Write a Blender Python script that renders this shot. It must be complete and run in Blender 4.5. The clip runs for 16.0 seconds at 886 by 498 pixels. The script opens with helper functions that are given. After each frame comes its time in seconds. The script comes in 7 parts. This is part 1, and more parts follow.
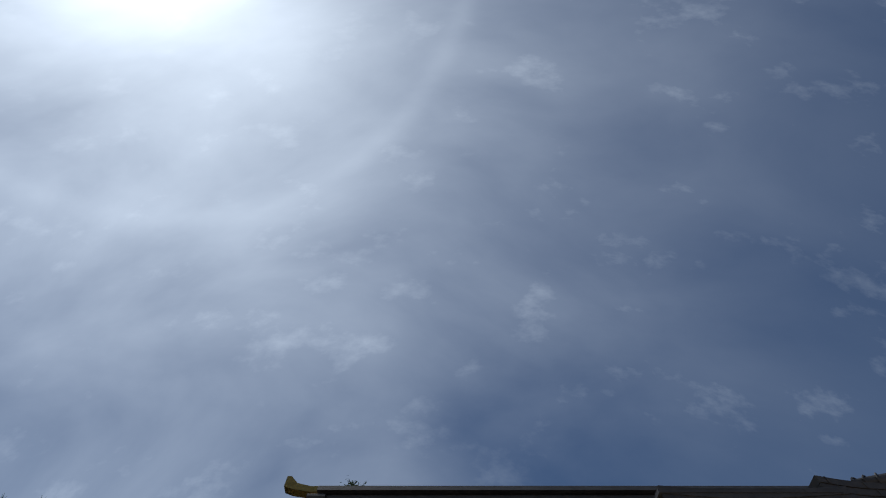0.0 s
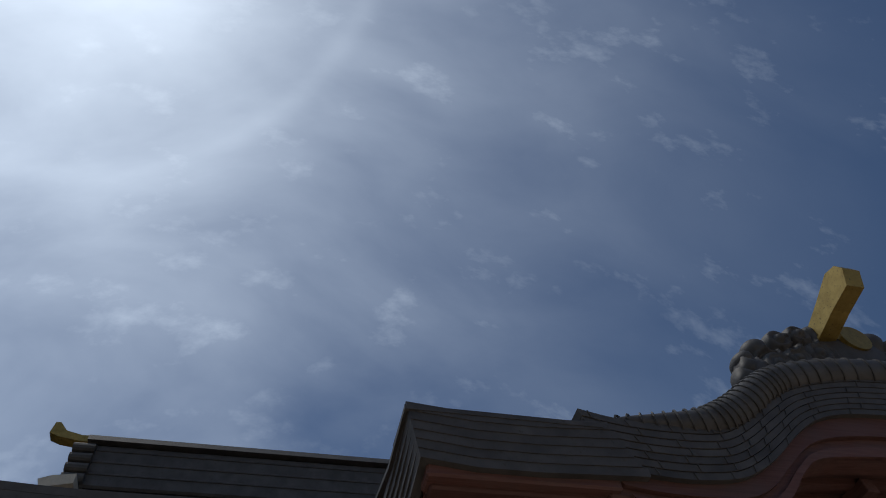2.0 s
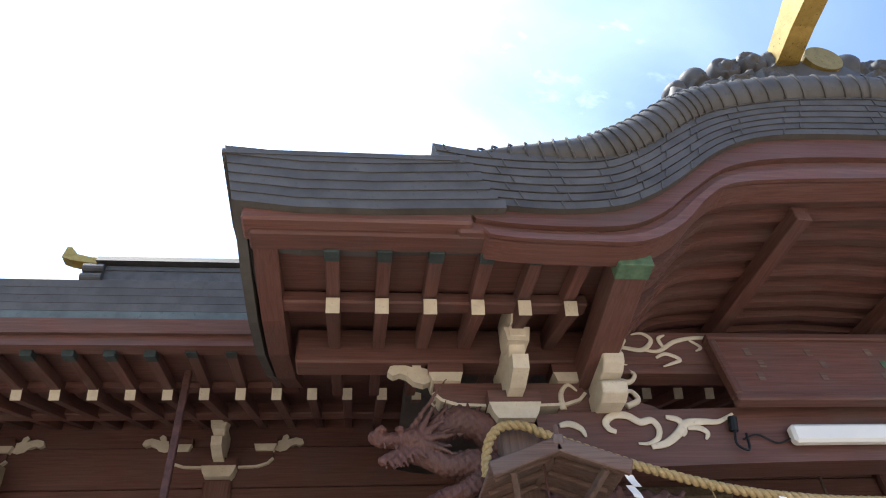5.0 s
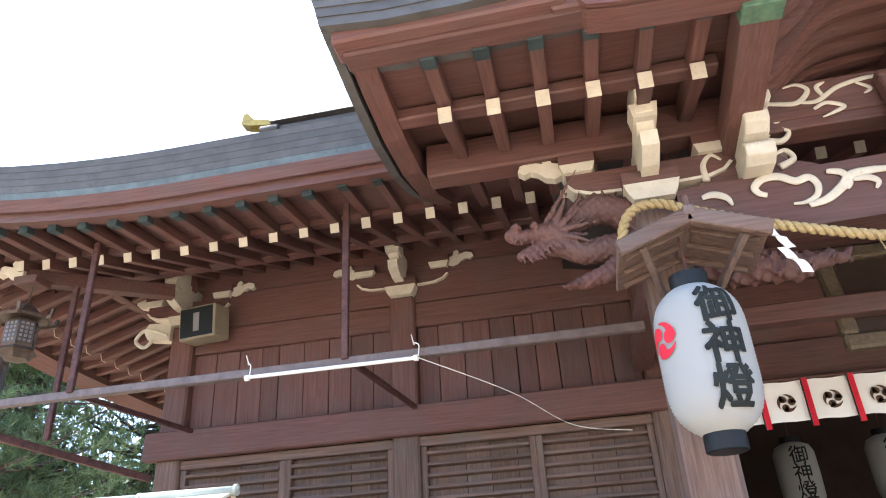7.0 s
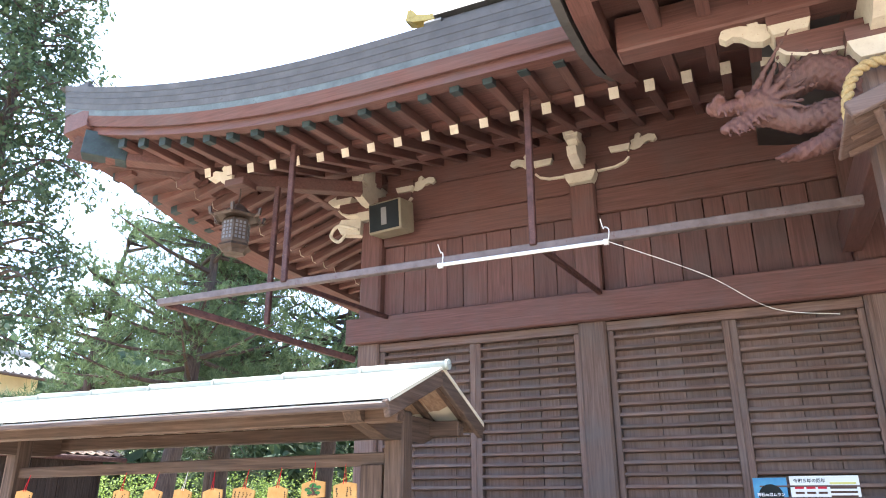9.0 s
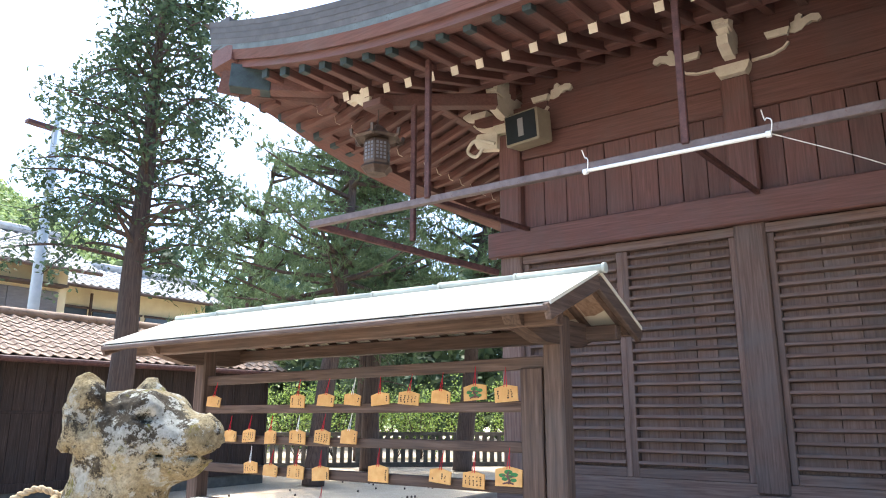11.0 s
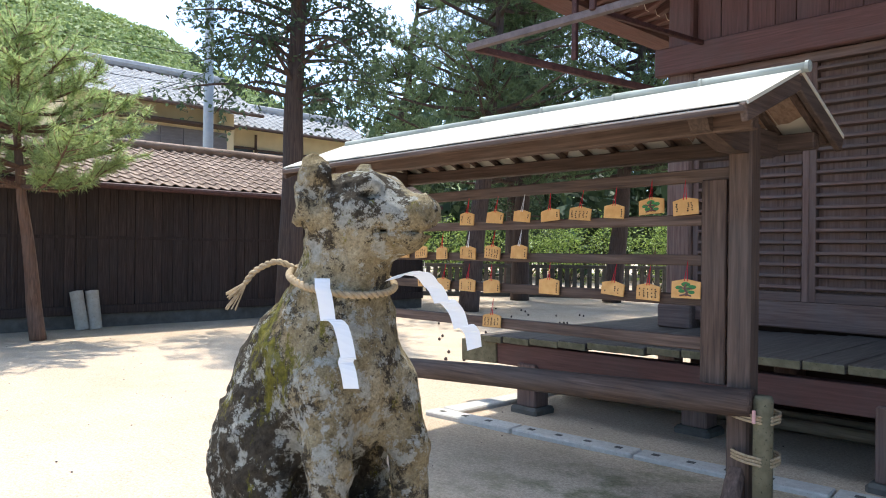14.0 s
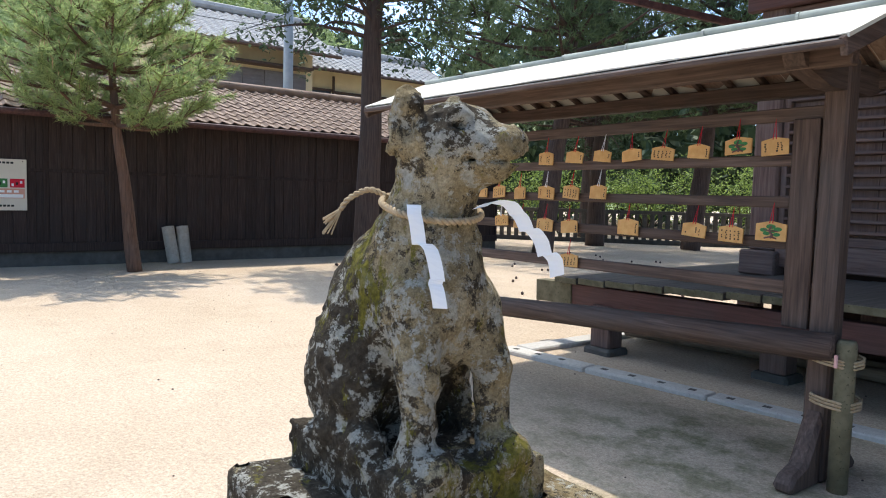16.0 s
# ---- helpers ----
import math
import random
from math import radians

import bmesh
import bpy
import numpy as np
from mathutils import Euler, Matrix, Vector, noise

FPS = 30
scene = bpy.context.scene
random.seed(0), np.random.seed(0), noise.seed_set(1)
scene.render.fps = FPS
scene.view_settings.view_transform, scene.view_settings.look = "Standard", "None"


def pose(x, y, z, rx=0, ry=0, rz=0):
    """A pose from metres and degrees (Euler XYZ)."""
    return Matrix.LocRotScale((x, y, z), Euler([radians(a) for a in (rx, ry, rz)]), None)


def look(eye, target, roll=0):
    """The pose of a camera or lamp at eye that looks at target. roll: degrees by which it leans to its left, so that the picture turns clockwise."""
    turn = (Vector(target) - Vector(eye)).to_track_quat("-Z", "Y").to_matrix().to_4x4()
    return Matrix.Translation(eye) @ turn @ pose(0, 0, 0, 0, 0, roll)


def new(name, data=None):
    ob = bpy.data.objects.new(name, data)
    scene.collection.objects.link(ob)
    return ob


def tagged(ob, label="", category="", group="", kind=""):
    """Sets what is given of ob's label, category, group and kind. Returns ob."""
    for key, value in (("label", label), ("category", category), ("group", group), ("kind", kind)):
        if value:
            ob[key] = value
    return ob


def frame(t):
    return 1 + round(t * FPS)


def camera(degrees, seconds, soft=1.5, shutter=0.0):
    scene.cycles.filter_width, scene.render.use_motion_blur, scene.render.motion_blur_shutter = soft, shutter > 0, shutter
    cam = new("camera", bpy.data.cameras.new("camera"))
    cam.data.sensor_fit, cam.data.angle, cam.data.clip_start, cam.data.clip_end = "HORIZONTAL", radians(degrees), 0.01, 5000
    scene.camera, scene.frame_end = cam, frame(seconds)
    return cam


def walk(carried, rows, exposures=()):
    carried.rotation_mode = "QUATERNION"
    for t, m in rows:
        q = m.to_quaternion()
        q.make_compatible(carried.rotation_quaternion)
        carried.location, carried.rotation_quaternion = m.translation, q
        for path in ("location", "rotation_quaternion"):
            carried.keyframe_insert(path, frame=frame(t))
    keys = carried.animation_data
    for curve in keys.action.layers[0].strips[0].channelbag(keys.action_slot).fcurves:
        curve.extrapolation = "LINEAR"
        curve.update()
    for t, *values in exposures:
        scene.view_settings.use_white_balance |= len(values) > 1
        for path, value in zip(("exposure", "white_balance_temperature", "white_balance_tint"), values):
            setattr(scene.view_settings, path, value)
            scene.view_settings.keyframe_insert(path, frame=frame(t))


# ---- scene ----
cam = camera(63.7, 16.0, soft=1.05)
PATH = [
    (0, (-1.831, -0.632, 1.616), (-1.801, 0.531, 3.242), -0.9),
    (0.5, (-1.76, -0.361, 1.622), (-1.533, 0.771, 3.255), -7.4),
    (1, (-1.529, -0.11, 1.655), (-1.264, 1.016, 3.287), -6.8),
    (1.5, (-1.316, 0.092, 1.677), (-0.984, 1.219, 3.295), -7.1),
    (2, (-1.094, 0.267, 1.706), (-0.704, 1.382, 3.319), -7.6),
    (2.5, (-0.802, 0.333, 1.713), (-0.471, 1.489, 3.311), -4.8),
    (3, (-0.569, 0.412, 1.705), (-0.239, 1.604, 3.276), -5.1),
    (5.5, (0.451, 0.846, 1.633), (0.574, 2.439, 2.837), -5.4),
    (6, (0.611, 0.893, 1.608), (0.524, 2.564, 2.703), -4.9),
    (6.5, (0.624, 0.875, 1.598), (0.417, 2.597, 2.595), -5.2),
    (7, (0.591, 0.863, 1.568), (0.27, 2.608, 2.491), -3.4),
    (7.5, (0.541, 0.858, 1.552), (0.103, 2.618, 2.395), -2.5),
    (8, (0.479, 0.846, 1.54), (-0.084, 2.601, 2.317), -1.4),
    (8.5, (0.438, 0.845, 1.525), (-0.25, 2.581, 2.243), -0.5),
    (9, (0.417, 0.828, 1.515), (-0.37, 2.541, 2.182), 0.0),
    (11.5, (0.27, 0.807, 1.441), (-0.944, 2.349, 1.825), 0.1),
    (12, (0.244, 0.796, 1.42), (-1.05, 2.289, 1.729), 0.1),
    (12.5, (0.228, 0.788, 1.397), (-1.128, 2.241, 1.626), -0.1),
    (13, (0.216, 0.774, 1.375), (-1.184, 2.195, 1.528), -0.2),
    (13.5, (0.187, 0.763, 1.351), (-1.244, 2.158, 1.43), 0.0),
    (14, (0.156, 0.752, 1.33), (-1.303, 2.12, 1.334), 0.7),
    (14.5, (0.139, 0.726, 1.316), (-1.345, 2.066, 1.258), 1.5),
    (15, (0.133, 0.712, 1.305), (-1.382, 2.014, 1.201), 1.8),
    (15.5, (0.156, 0.696, 1.301), (-1.394, 1.954, 1.171), 1.6),
    (16, (0.189, 0.682, 1.294), (-1.395, 1.893, 1.138), 1.6),
]
walk(cam, [(t, look(eye, target, roll)) for t, eye, target, roll in PATH],
     exposures=[(0.0, -2.25), (3.2, -1.92), (4.3, -0.7), (5.3, 0.6), (6.0, 0.62), (6.5, 1.1), (7.0, 1.5), (9.2, 1.75), (11.5, 1.02), (13.0, 0.66), (14.5, 0.36), (16.0, 0.12)])

# ---- sky and sun ----
SUN = Vector((-0.318, 0.168, 0.933)).normalized()
sun_el, sun_az = math.asin(SUN.z), math.atan2(SUN.x, SUN.y)
world = bpy.data.worlds.new("sky")
scene.world = world
world.use_nodes = True
wt = world.node_tree
wt.nodes.clear()


def wnode(kind, **props):
    n = wt.nodes.new(kind)
    for k, v in props.items():
        if k == "operation":
            n.operation = v
        elif k == "sky_type":
            n.sky_type = v
        elif k == "data_type":
            n.data_type = v
    return n


def wmath(op, a, b=None, c=None):
    n = wnode("ShaderNodeMath", operation=op)
    for i, v in enumerate((a, b, c)):
        if v is None:
            continue
        if isinstance(v, (int, float)):
            n.inputs[i].default_value = v
        else:
            wt.links.new(v, n.inputs[i])
    return n.outputs[0]


sky = wnode("ShaderNodeTexSky", sky_type="NISHITA")
sky.sun_disc = False
sky.sun_elevation, sky.sun_rotation = sun_el, sun_az
sky.air_density, sky.dust_density, sky.ozone_density = 1.0, 1.0, 3.0
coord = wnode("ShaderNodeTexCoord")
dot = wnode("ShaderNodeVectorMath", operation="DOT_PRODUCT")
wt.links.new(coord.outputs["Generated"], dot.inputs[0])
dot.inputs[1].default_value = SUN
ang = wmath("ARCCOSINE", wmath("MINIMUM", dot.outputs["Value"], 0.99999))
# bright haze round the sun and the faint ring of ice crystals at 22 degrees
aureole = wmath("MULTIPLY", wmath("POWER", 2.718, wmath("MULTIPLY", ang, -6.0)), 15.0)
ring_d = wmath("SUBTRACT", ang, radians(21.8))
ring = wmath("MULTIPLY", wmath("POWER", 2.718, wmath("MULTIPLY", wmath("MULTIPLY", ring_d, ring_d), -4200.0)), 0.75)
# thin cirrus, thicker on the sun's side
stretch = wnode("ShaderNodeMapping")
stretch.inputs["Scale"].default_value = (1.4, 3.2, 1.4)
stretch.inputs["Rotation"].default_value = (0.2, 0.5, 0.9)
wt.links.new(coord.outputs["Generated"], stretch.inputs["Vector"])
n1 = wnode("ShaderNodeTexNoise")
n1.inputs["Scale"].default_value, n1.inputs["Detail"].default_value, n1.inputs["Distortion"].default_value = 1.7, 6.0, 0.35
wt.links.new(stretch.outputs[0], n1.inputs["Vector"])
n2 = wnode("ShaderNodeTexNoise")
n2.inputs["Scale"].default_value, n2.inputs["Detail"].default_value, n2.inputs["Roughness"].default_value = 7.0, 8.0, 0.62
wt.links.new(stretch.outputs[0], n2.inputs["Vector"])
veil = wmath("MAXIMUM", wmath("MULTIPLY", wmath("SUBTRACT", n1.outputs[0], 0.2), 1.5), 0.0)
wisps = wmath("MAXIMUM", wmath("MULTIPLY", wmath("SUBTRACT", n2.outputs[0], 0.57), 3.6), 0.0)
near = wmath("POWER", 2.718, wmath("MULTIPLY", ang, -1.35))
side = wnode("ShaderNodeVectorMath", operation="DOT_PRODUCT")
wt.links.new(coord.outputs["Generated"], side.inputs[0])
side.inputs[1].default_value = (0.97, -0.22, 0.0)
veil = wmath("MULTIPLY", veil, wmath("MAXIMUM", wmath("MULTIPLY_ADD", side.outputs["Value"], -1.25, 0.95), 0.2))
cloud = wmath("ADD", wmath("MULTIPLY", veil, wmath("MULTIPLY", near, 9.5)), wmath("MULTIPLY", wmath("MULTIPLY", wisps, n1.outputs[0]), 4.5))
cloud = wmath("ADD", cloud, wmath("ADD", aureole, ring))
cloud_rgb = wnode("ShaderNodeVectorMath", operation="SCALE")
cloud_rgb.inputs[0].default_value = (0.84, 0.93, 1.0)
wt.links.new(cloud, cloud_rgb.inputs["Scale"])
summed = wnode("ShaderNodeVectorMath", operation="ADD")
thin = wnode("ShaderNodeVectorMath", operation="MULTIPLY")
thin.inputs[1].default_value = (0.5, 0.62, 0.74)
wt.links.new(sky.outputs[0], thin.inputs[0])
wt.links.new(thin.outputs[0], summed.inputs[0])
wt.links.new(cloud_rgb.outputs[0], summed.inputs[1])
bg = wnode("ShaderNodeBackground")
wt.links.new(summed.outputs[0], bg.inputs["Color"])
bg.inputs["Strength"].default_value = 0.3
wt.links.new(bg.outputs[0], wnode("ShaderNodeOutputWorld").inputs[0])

sun_data = bpy.data.lights.new("sun", "SUN")
sun_data.energy, sun_data.angle, sun_data.color = 4.3, radians(0.6), (1.0, 0.95, 0.87)
sun = new("sun", sun_data)
sun.matrix_world = look(SUN * 60, (0, 0, 0))


# ---- materials ----
def material(name, base, rough=0.7, metal=0.0, spec=0.4):
    m = bpy.data.materials.new(name)
    m.use_nodes = True
    b = m.node_tree.nodes["Principled BSDF"]
    b.inputs["Base Color"].default_value = (*base, 1)
    b.inputs["Roughness"].default_value, b.inputs["Metallic"].default_value = rough, metal
    b.inputs["Specular IOR Level"].default_value = spec
    return m, m.node_tree, b


def ramp(nt, source, stops):
    r = nt.nodes.new("ShaderNodeValToRGB")
    while len(r.color_ramp.elements) < len(stops):
        r.color_ramp.elements.new(0.5)
    for e, (p, c) in zip(r.color_ramp.elements, stops):
        e.position, e.color = p, (*c, 1) if len(c) == 3 else c
    nt.links.new(source, r.inputs[0])
    return r.outputs[0]


def noise_tex(nt, scale, detail=4.0, rough=0.55, stretch=(1, 1, 1), distort=0.0, shift=True):
    tc = nt.nodes.new("ShaderNodeTexCoord")
    mp = nt.nodes.new("ShaderNodeMapping")
    mp.inputs["Scale"].default_value = stretch
    nt.links.new(tc.outputs["Object"], mp.inputs["Vector"])
    if shift:
        oi = nt.nodes.new("ShaderNodeObjectInfo")
        sc = nt.nodes.new("ShaderNodeVectorMath")
        sc.operation = "SCALE"
        sc.inputs[0].default_value = (37.0, 53.0, 71.0)
        nt.links.new(oi.outputs["Random"], sc.inputs["Scale"])
        nt.links.new(sc.outputs[0], mp.inputs["Location"])
    n = nt.nodes.new("ShaderNodeTexNoise")
    n.inputs["Scale"].default_value, n.inputs["Detail"].default_value = scale, detail
    n.inputs["Roughness"].default_value, n.inputs["Distortion"].default_value = rough, distort
    nt.links.new(mp.outputs[0], n.inputs["Vector"])
    return n.outputs[0]


def mixed(nt, kind, fac, a, b):
    n = nt.nodes.new("ShaderNodeMix")
    n.data_type, n.blend_type = "RGBA", kind
    for sock, v in ((n.inputs[0], fac), (n.inputs[6], a), (n.inputs[7], b)):
        if isinstance(v, (int, float)):
            sock.default_value = v
        elif isinstance(v, tuple):
            sock.default_value = (*v, 1)
        else:
            nt.links.new(v, sock)
    return n.outputs[2]


def bump(nt, b, height, strength=0.3, distance=0.01):
    n = nt.nodes.new("ShaderNodeBump")
    n.inputs["Strength"].default_value, n.inputs["Distance"].default_value = strength, distance
    nt.links.new(height, n.inputs["Height"])
    nt.links.new(n.outputs[0], b.inputs["Normal"])


def per_object(nt, colour, lo=0.8, hi=1.2):
    oi = nt.nodes.new("ShaderNodeObjectInfo")
    mr = nt.nodes.new("ShaderNodeMapRange")
    mr.inputs[3].default_value, mr.inputs[4].default_value = lo, hi
    nt.links.new(oi.outputs["Random"], mr.inputs[0])
    hs = nt.nodes.new("ShaderNodeHueSaturation")
    nt.links.new(mr.outputs[0], hs.inputs["Value"])
    nt.links.new(colour, hs.inputs["Color"])
    return hs.outputs[0]


def wood(name, dark, mid, pale, axis="x", rough=0.65, wear=0.5, vary=(0.82, 1.15), spec=0.35):
    """Timber with its grain along an axis, blotches, and a worn greyer tone."""
    m, nt, b = material(name, mid, rough, 0, spec)
    st = {"x": (1.2, 26, 26), "y": (26, 1.2, 26), "z": (26, 26, 1.2)}[axis]
    grain = noise_tex(nt, 2.2, 6, 0.6, st, 0.6)
    blot = noise_tex(nt, 2.6, 4, 0.6)
    base = ramp(nt, grain, [(0.28, dark), (0.52, mid), (0.8, pale)])
    grey = tuple(0.5 * (sum(mid) / 3 * 1.5 + c * 0.6) for c in mid)
    f = nt.nodes.new("ShaderNodeMapRange")
    f.inputs[1].default_value, f.inputs[2].default_value, f.inputs[4].default_value = 0.42, 0.75, wear
    nt.links.new(blot, f.inputs[0])
    col = mixed(nt, "MIX", f.outputs[0], base, grey)
    nt.links.new(per_object(nt, col, *vary), b.inputs["Base Color"])
    bump(nt, b, grain, 0.35, 0.006)
    return m


RED = ((0.084, 0.036, 0.03), (0.125, 0.056, 0.047), (0.17, 0.082, 0.07))
GREY = ((0.08, 0.045, 0.036), (0.15, 0.092, 0.074), (0.23, 0.158, 0.13))
RACK = ((0.035, 0.02, 0.015), (0.10, 0.062, 0.045), (0.19, 0.13, 0.1))
red_x, red_y, red_z = (wood("red_timber_" + a, *RED, a) for a in "xyz")
grey_x, grey_y, grey_z = (wood("weathered_timber_" + a, *GREY, a, 0.75, 0.7) for a in "xyz")
rack_x, rack_y, rack_z = (wood("dark_timber_" + a, *RACK, a, 0.7, 0.5) for a in "xyz")
fence_z = wood("charred_board", (0.014, 0.009, 0.008), (0.04, 0.025, 0.02), (0.085, 0.06, 0.052), "z", 0.85, 0.6)
pale_wood = wood("rack_roof_board", (0.2, 0.12, 0.075), (0.34, 0.22, 0.15), (0.45, 0.32, 0.23), "y", 0.8, 0.4)
deck_y = wood("deck_board", (0.035, 0.027, 0.022), (0.085, 0.07, 0.058), (0.15, 0.128, 0.11), "y", 0.8, 0.5)


def painted(name, a, b_, scale=9, rough=0.6, spots=None, spec=0.3, bumpy=0.15, metal=0.0):
    m, nt, b = material(name, a, rough, metal, spec)
    n = noise_tex(nt, scale, 5, 0.6)
    col = ramp(nt, n, [(0.3, a), (0.7, b_)])
    if spots:
        s = noise_tex(nt, scale * 5, 4, 0.65)
        f = ramp(nt, s, [(0.6, (0, 0, 0)), (0.68, (1, 1, 1))])
        col = mixed(nt, "MIX", f, col, spots)
    nt.links.new(per_object(nt, col, 0.92, 1.06), b.inputs["Base Color"])
    if bumpy:
        bump(nt, b, noise_tex(nt, scale * 7, 3), bumpy, 0.004)
    return m


white_paint = painted("shell_white_paint", (0.52, 0.46, 0.37), (0.62, 0.56, 0.46), 14, 0.8, (0.46, 0.38, 0.29))
copper = painted("aged_copper", (0.05, 0.046, 0.045), (0.09, 0.085, 0.083), 5, 0.6, (0.06, 0.05, 0.044), 0.4, 0.1)
copper_edge = painted("verdigris_copper", (0.08, 0.095, 0.098), (0.13, 0.16, 0.163), 8, 0.6, (0.08, 0.09, 0.095))
cap_copper = painted("green_cap_copper", (0.022, 0.034, 0.037), (0.045, 0.062, 0.066), 12, 0.6, (0.03, 0.08, 0.06))
patina = painted("bright_patina", (0.055, 0.11, 0.075), (0.11, 0.19, 0.125), 20, 0.8, (0.15, 0.1, 0.06))
gold = painted("old_gilding", (0.26, 0.17, 0.04), (0.42, 0.29, 0.08), 12, 0.4, (0.1, 0.07, 0.03), 0.5, 0.1, 0.6)
sheet_roof = painted("pale_sheet_metal", (0.62, 0.58, 0.48), (0.72, 0.68, 0.57), 3, 0.75, None, 0.2, 0.05)
ridge_metal = painted("green_ridge_metal", (0.3, 0.33, 0.29), (0.42, 0.44, 0.39), 6, 0.75)
iron_rust = painted("rusty_iron", (0.05, 0.022, 0.02), (0.11, 0.05, 0.045), 18, 0.65, (0.16, 0.08, 0.06))
bar_top = painted("galvanised_bar", (0.1, 0.075, 0.07), (0.17, 0.13, 0.125), 10, 0.5, (0.12, 0.07, 0.06))
bronze = painted("lantern_bronze", (0.07, 0.045, 0.035), (0.13, 0.09, 0.07), 16, 0.5, (0.06, 0.1, 0.08), 0.5, 0.1, 0.4)
paper_white = painted("paper", (0.84, 0.84, 0.83), (0.88, 0.88, 0.87), 5, 0.85, None, 0.2, 0)
black_plastic = painted("black_plastic", (0.008, 0.009, 0.011), (0.014, 0.016, 0.019), 5, 0.5, None, 0.25, 0)
ink = painted("black_ink", (0.014, 0.016, 0.016), (0.025, 0.03, 0.028), 8, 0.8, None, 0.2, 0)
brown_ink = painted("brown_ink", (0.09, 0.05, 0.035), (0.12, 0.07, 0.05), 8, 0.8, None, 0.2, 0)
red_ink = painted("red_ink", (0.55, 0.018, 0.04), (0.62, 0.03, 0.05), 8, 0.8, None, 0.2, 0)
green_ink = painted("green_ink", (0.05, 0.17, 0.06), (0.07, 0.24, 0.08), 30, 0.8, None, 0.2, 0)
blue_print = painted("blue_print", (0.04, 0.2, 0.38), (0.1, 0.34, 0.52), 8, 0.5, None, 0.3, 0)
enamel = painted("white_enamel", (0.78, 0.78, 0.76), (0.82, 0.82, 0.8), 5, 0.35, None, 0.5, 0)
straw = painted("rice_straw", (0.34, 0.24, 0.11), (0.5, 0.38, 0.2), 60, 0.85, (0.25, 0.16, 0.06), 0.2, 0.4)
old_straw = painted("weathered_straw", (0.32, 0.23, 0.13), (0.5, 0.39, 0.25), 60, 0.9, (0.16, 0.1, 0.06), 0.2, 0.4)
plaque_wood = painted("fresh_plaque_wood", (0.56, 0.29, 0.09), (0.68, 0.4, 0.15), 22, 0.6, None, 0.3, 0.1)
plaster = painted("cream_plaster", (0.72, 0.6, 0.37), (0.8, 0.69, 0.45), 2.5, 0.9)
glass_dark = painted("dark_window", (0.04, 0.045, 0.055), (0.07, 0.075, 0.085), 2, 0.2, None, 0.6, 0)
shutter_grey = painted("shutter_metal", (0.16, 0.15, 0.15), (0.21, 0.2, 0.2), 4, 0.5)
concrete = painted("concrete", (0.3, 0.29, 0.27), (0.42, 0.41, 0.38), 6, 0.9, (0.2, 0.19, 0.17))
pole_metal = painted("pole_concrete", (0.36, 0.42, 0.45), (0.45, 0.5, 0.53), 6, 0.7)
tile_grey = painted("grey_roof_tile", (0.36, 0.35, 0.335), (0.5, 0.49, 0.47), 3, 0.85, (0.2, 0.195, 0.19))
tile_brown = painted("brown_roof_tile", (0.2, 0.14, 0.105), (0.36, 0.265, 0.205), 3, 0.8, (0.09, 0.065, 0.05))
granite = painted("kerb_granite", (0.46, 0.43, 0.38), (0.58, 0.55, 0.5), 30, 0.85, (0.24, 0.23, 0.21))
bark = wood("bark", (0.035, 0.022, 0.017), (0.09, 0.06, 0.048), (0.16, 0.115, 0.09), "z", 0.9, 0.5)
pine_bark = wood("red_pine_bark", (0.07, 0.035, 0.022), (0.17, 0.09, 0.055), (0.26, 0.16, 0.1), "z", 0.9, 0.4)
bamboo = wood("old_bamboo", (0.1, 0.075, 0.05), (0.2, 0.15, 0.1), (0.28, 0.22, 0.16), "x", 0.6, 0.4)
moss_wood = painted("mossy_wood", (0.105, 0.095, 0.055), (0.2, 0.175, 0.11), 14, 0.9, (0.06, 0.055, 0.03))
dark_stone = painted("dark_stone", (0.075, 0.07, 0.06), (0.13, 0.12, 0.105), 7, 0.9)
# near-black timber: the unlit room's shade is put into this colour
dark_interior = painted("hall_shade_timber", (0.03, 0.018, 0.014), (0.05, 0.03, 0.024), 3, 0.8)


def leafy(name, dark, lite, scale=1.5, trans=0.25):
    m, nt, b = material(name, lite, 0.6, 0, 0.3)
    geo = nt.nodes.new("ShaderNodeNewGeometry")
    n = noise_tex(nt, scale, 3, 0.6, shift=False)
    mix_v = nt.nodes.new("ShaderNodeMath")
    mix_v.operation = "MULTIPLY_ADD"
    mix_v.inputs[1].default_value, mix_v.inputs[2].default_value = 0.5, -0.02
    nt.links.new(geo.outputs["Random Per Island"], mix_v.inputs[0])
    add = nt.nodes.new("ShaderNodeMath")
    add.operation = "MULTIPLY_ADD"
    add.inputs[1].default_value = 0.6
    nt.links.new(n, add.inputs[0])
    nt.links.new(mix_v.outputs[0], add.inputs[2])
    col = ramp(nt, add.outputs[0], [(0.2, dark), (0.8, lite)])
    nt.links.new(col, b.inputs["Base Color"])
    tr = nt.nodes.new("ShaderNodeBsdfTranslucent")
    nt.links.new(col, tr.inputs["Color"])
    mx = nt.nodes.new("ShaderNodeMixShader")
    mx.inputs[0].default_value = trans
    out = nt.nodes["Material Output"]
    nt.links.new(b.outputs[0], mx.inputs[1])
    nt.links.new(tr.outputs[0], mx.inputs[2])
    nt.links.new(mx.outputs[0], out.inputs["Surface"])
    return m


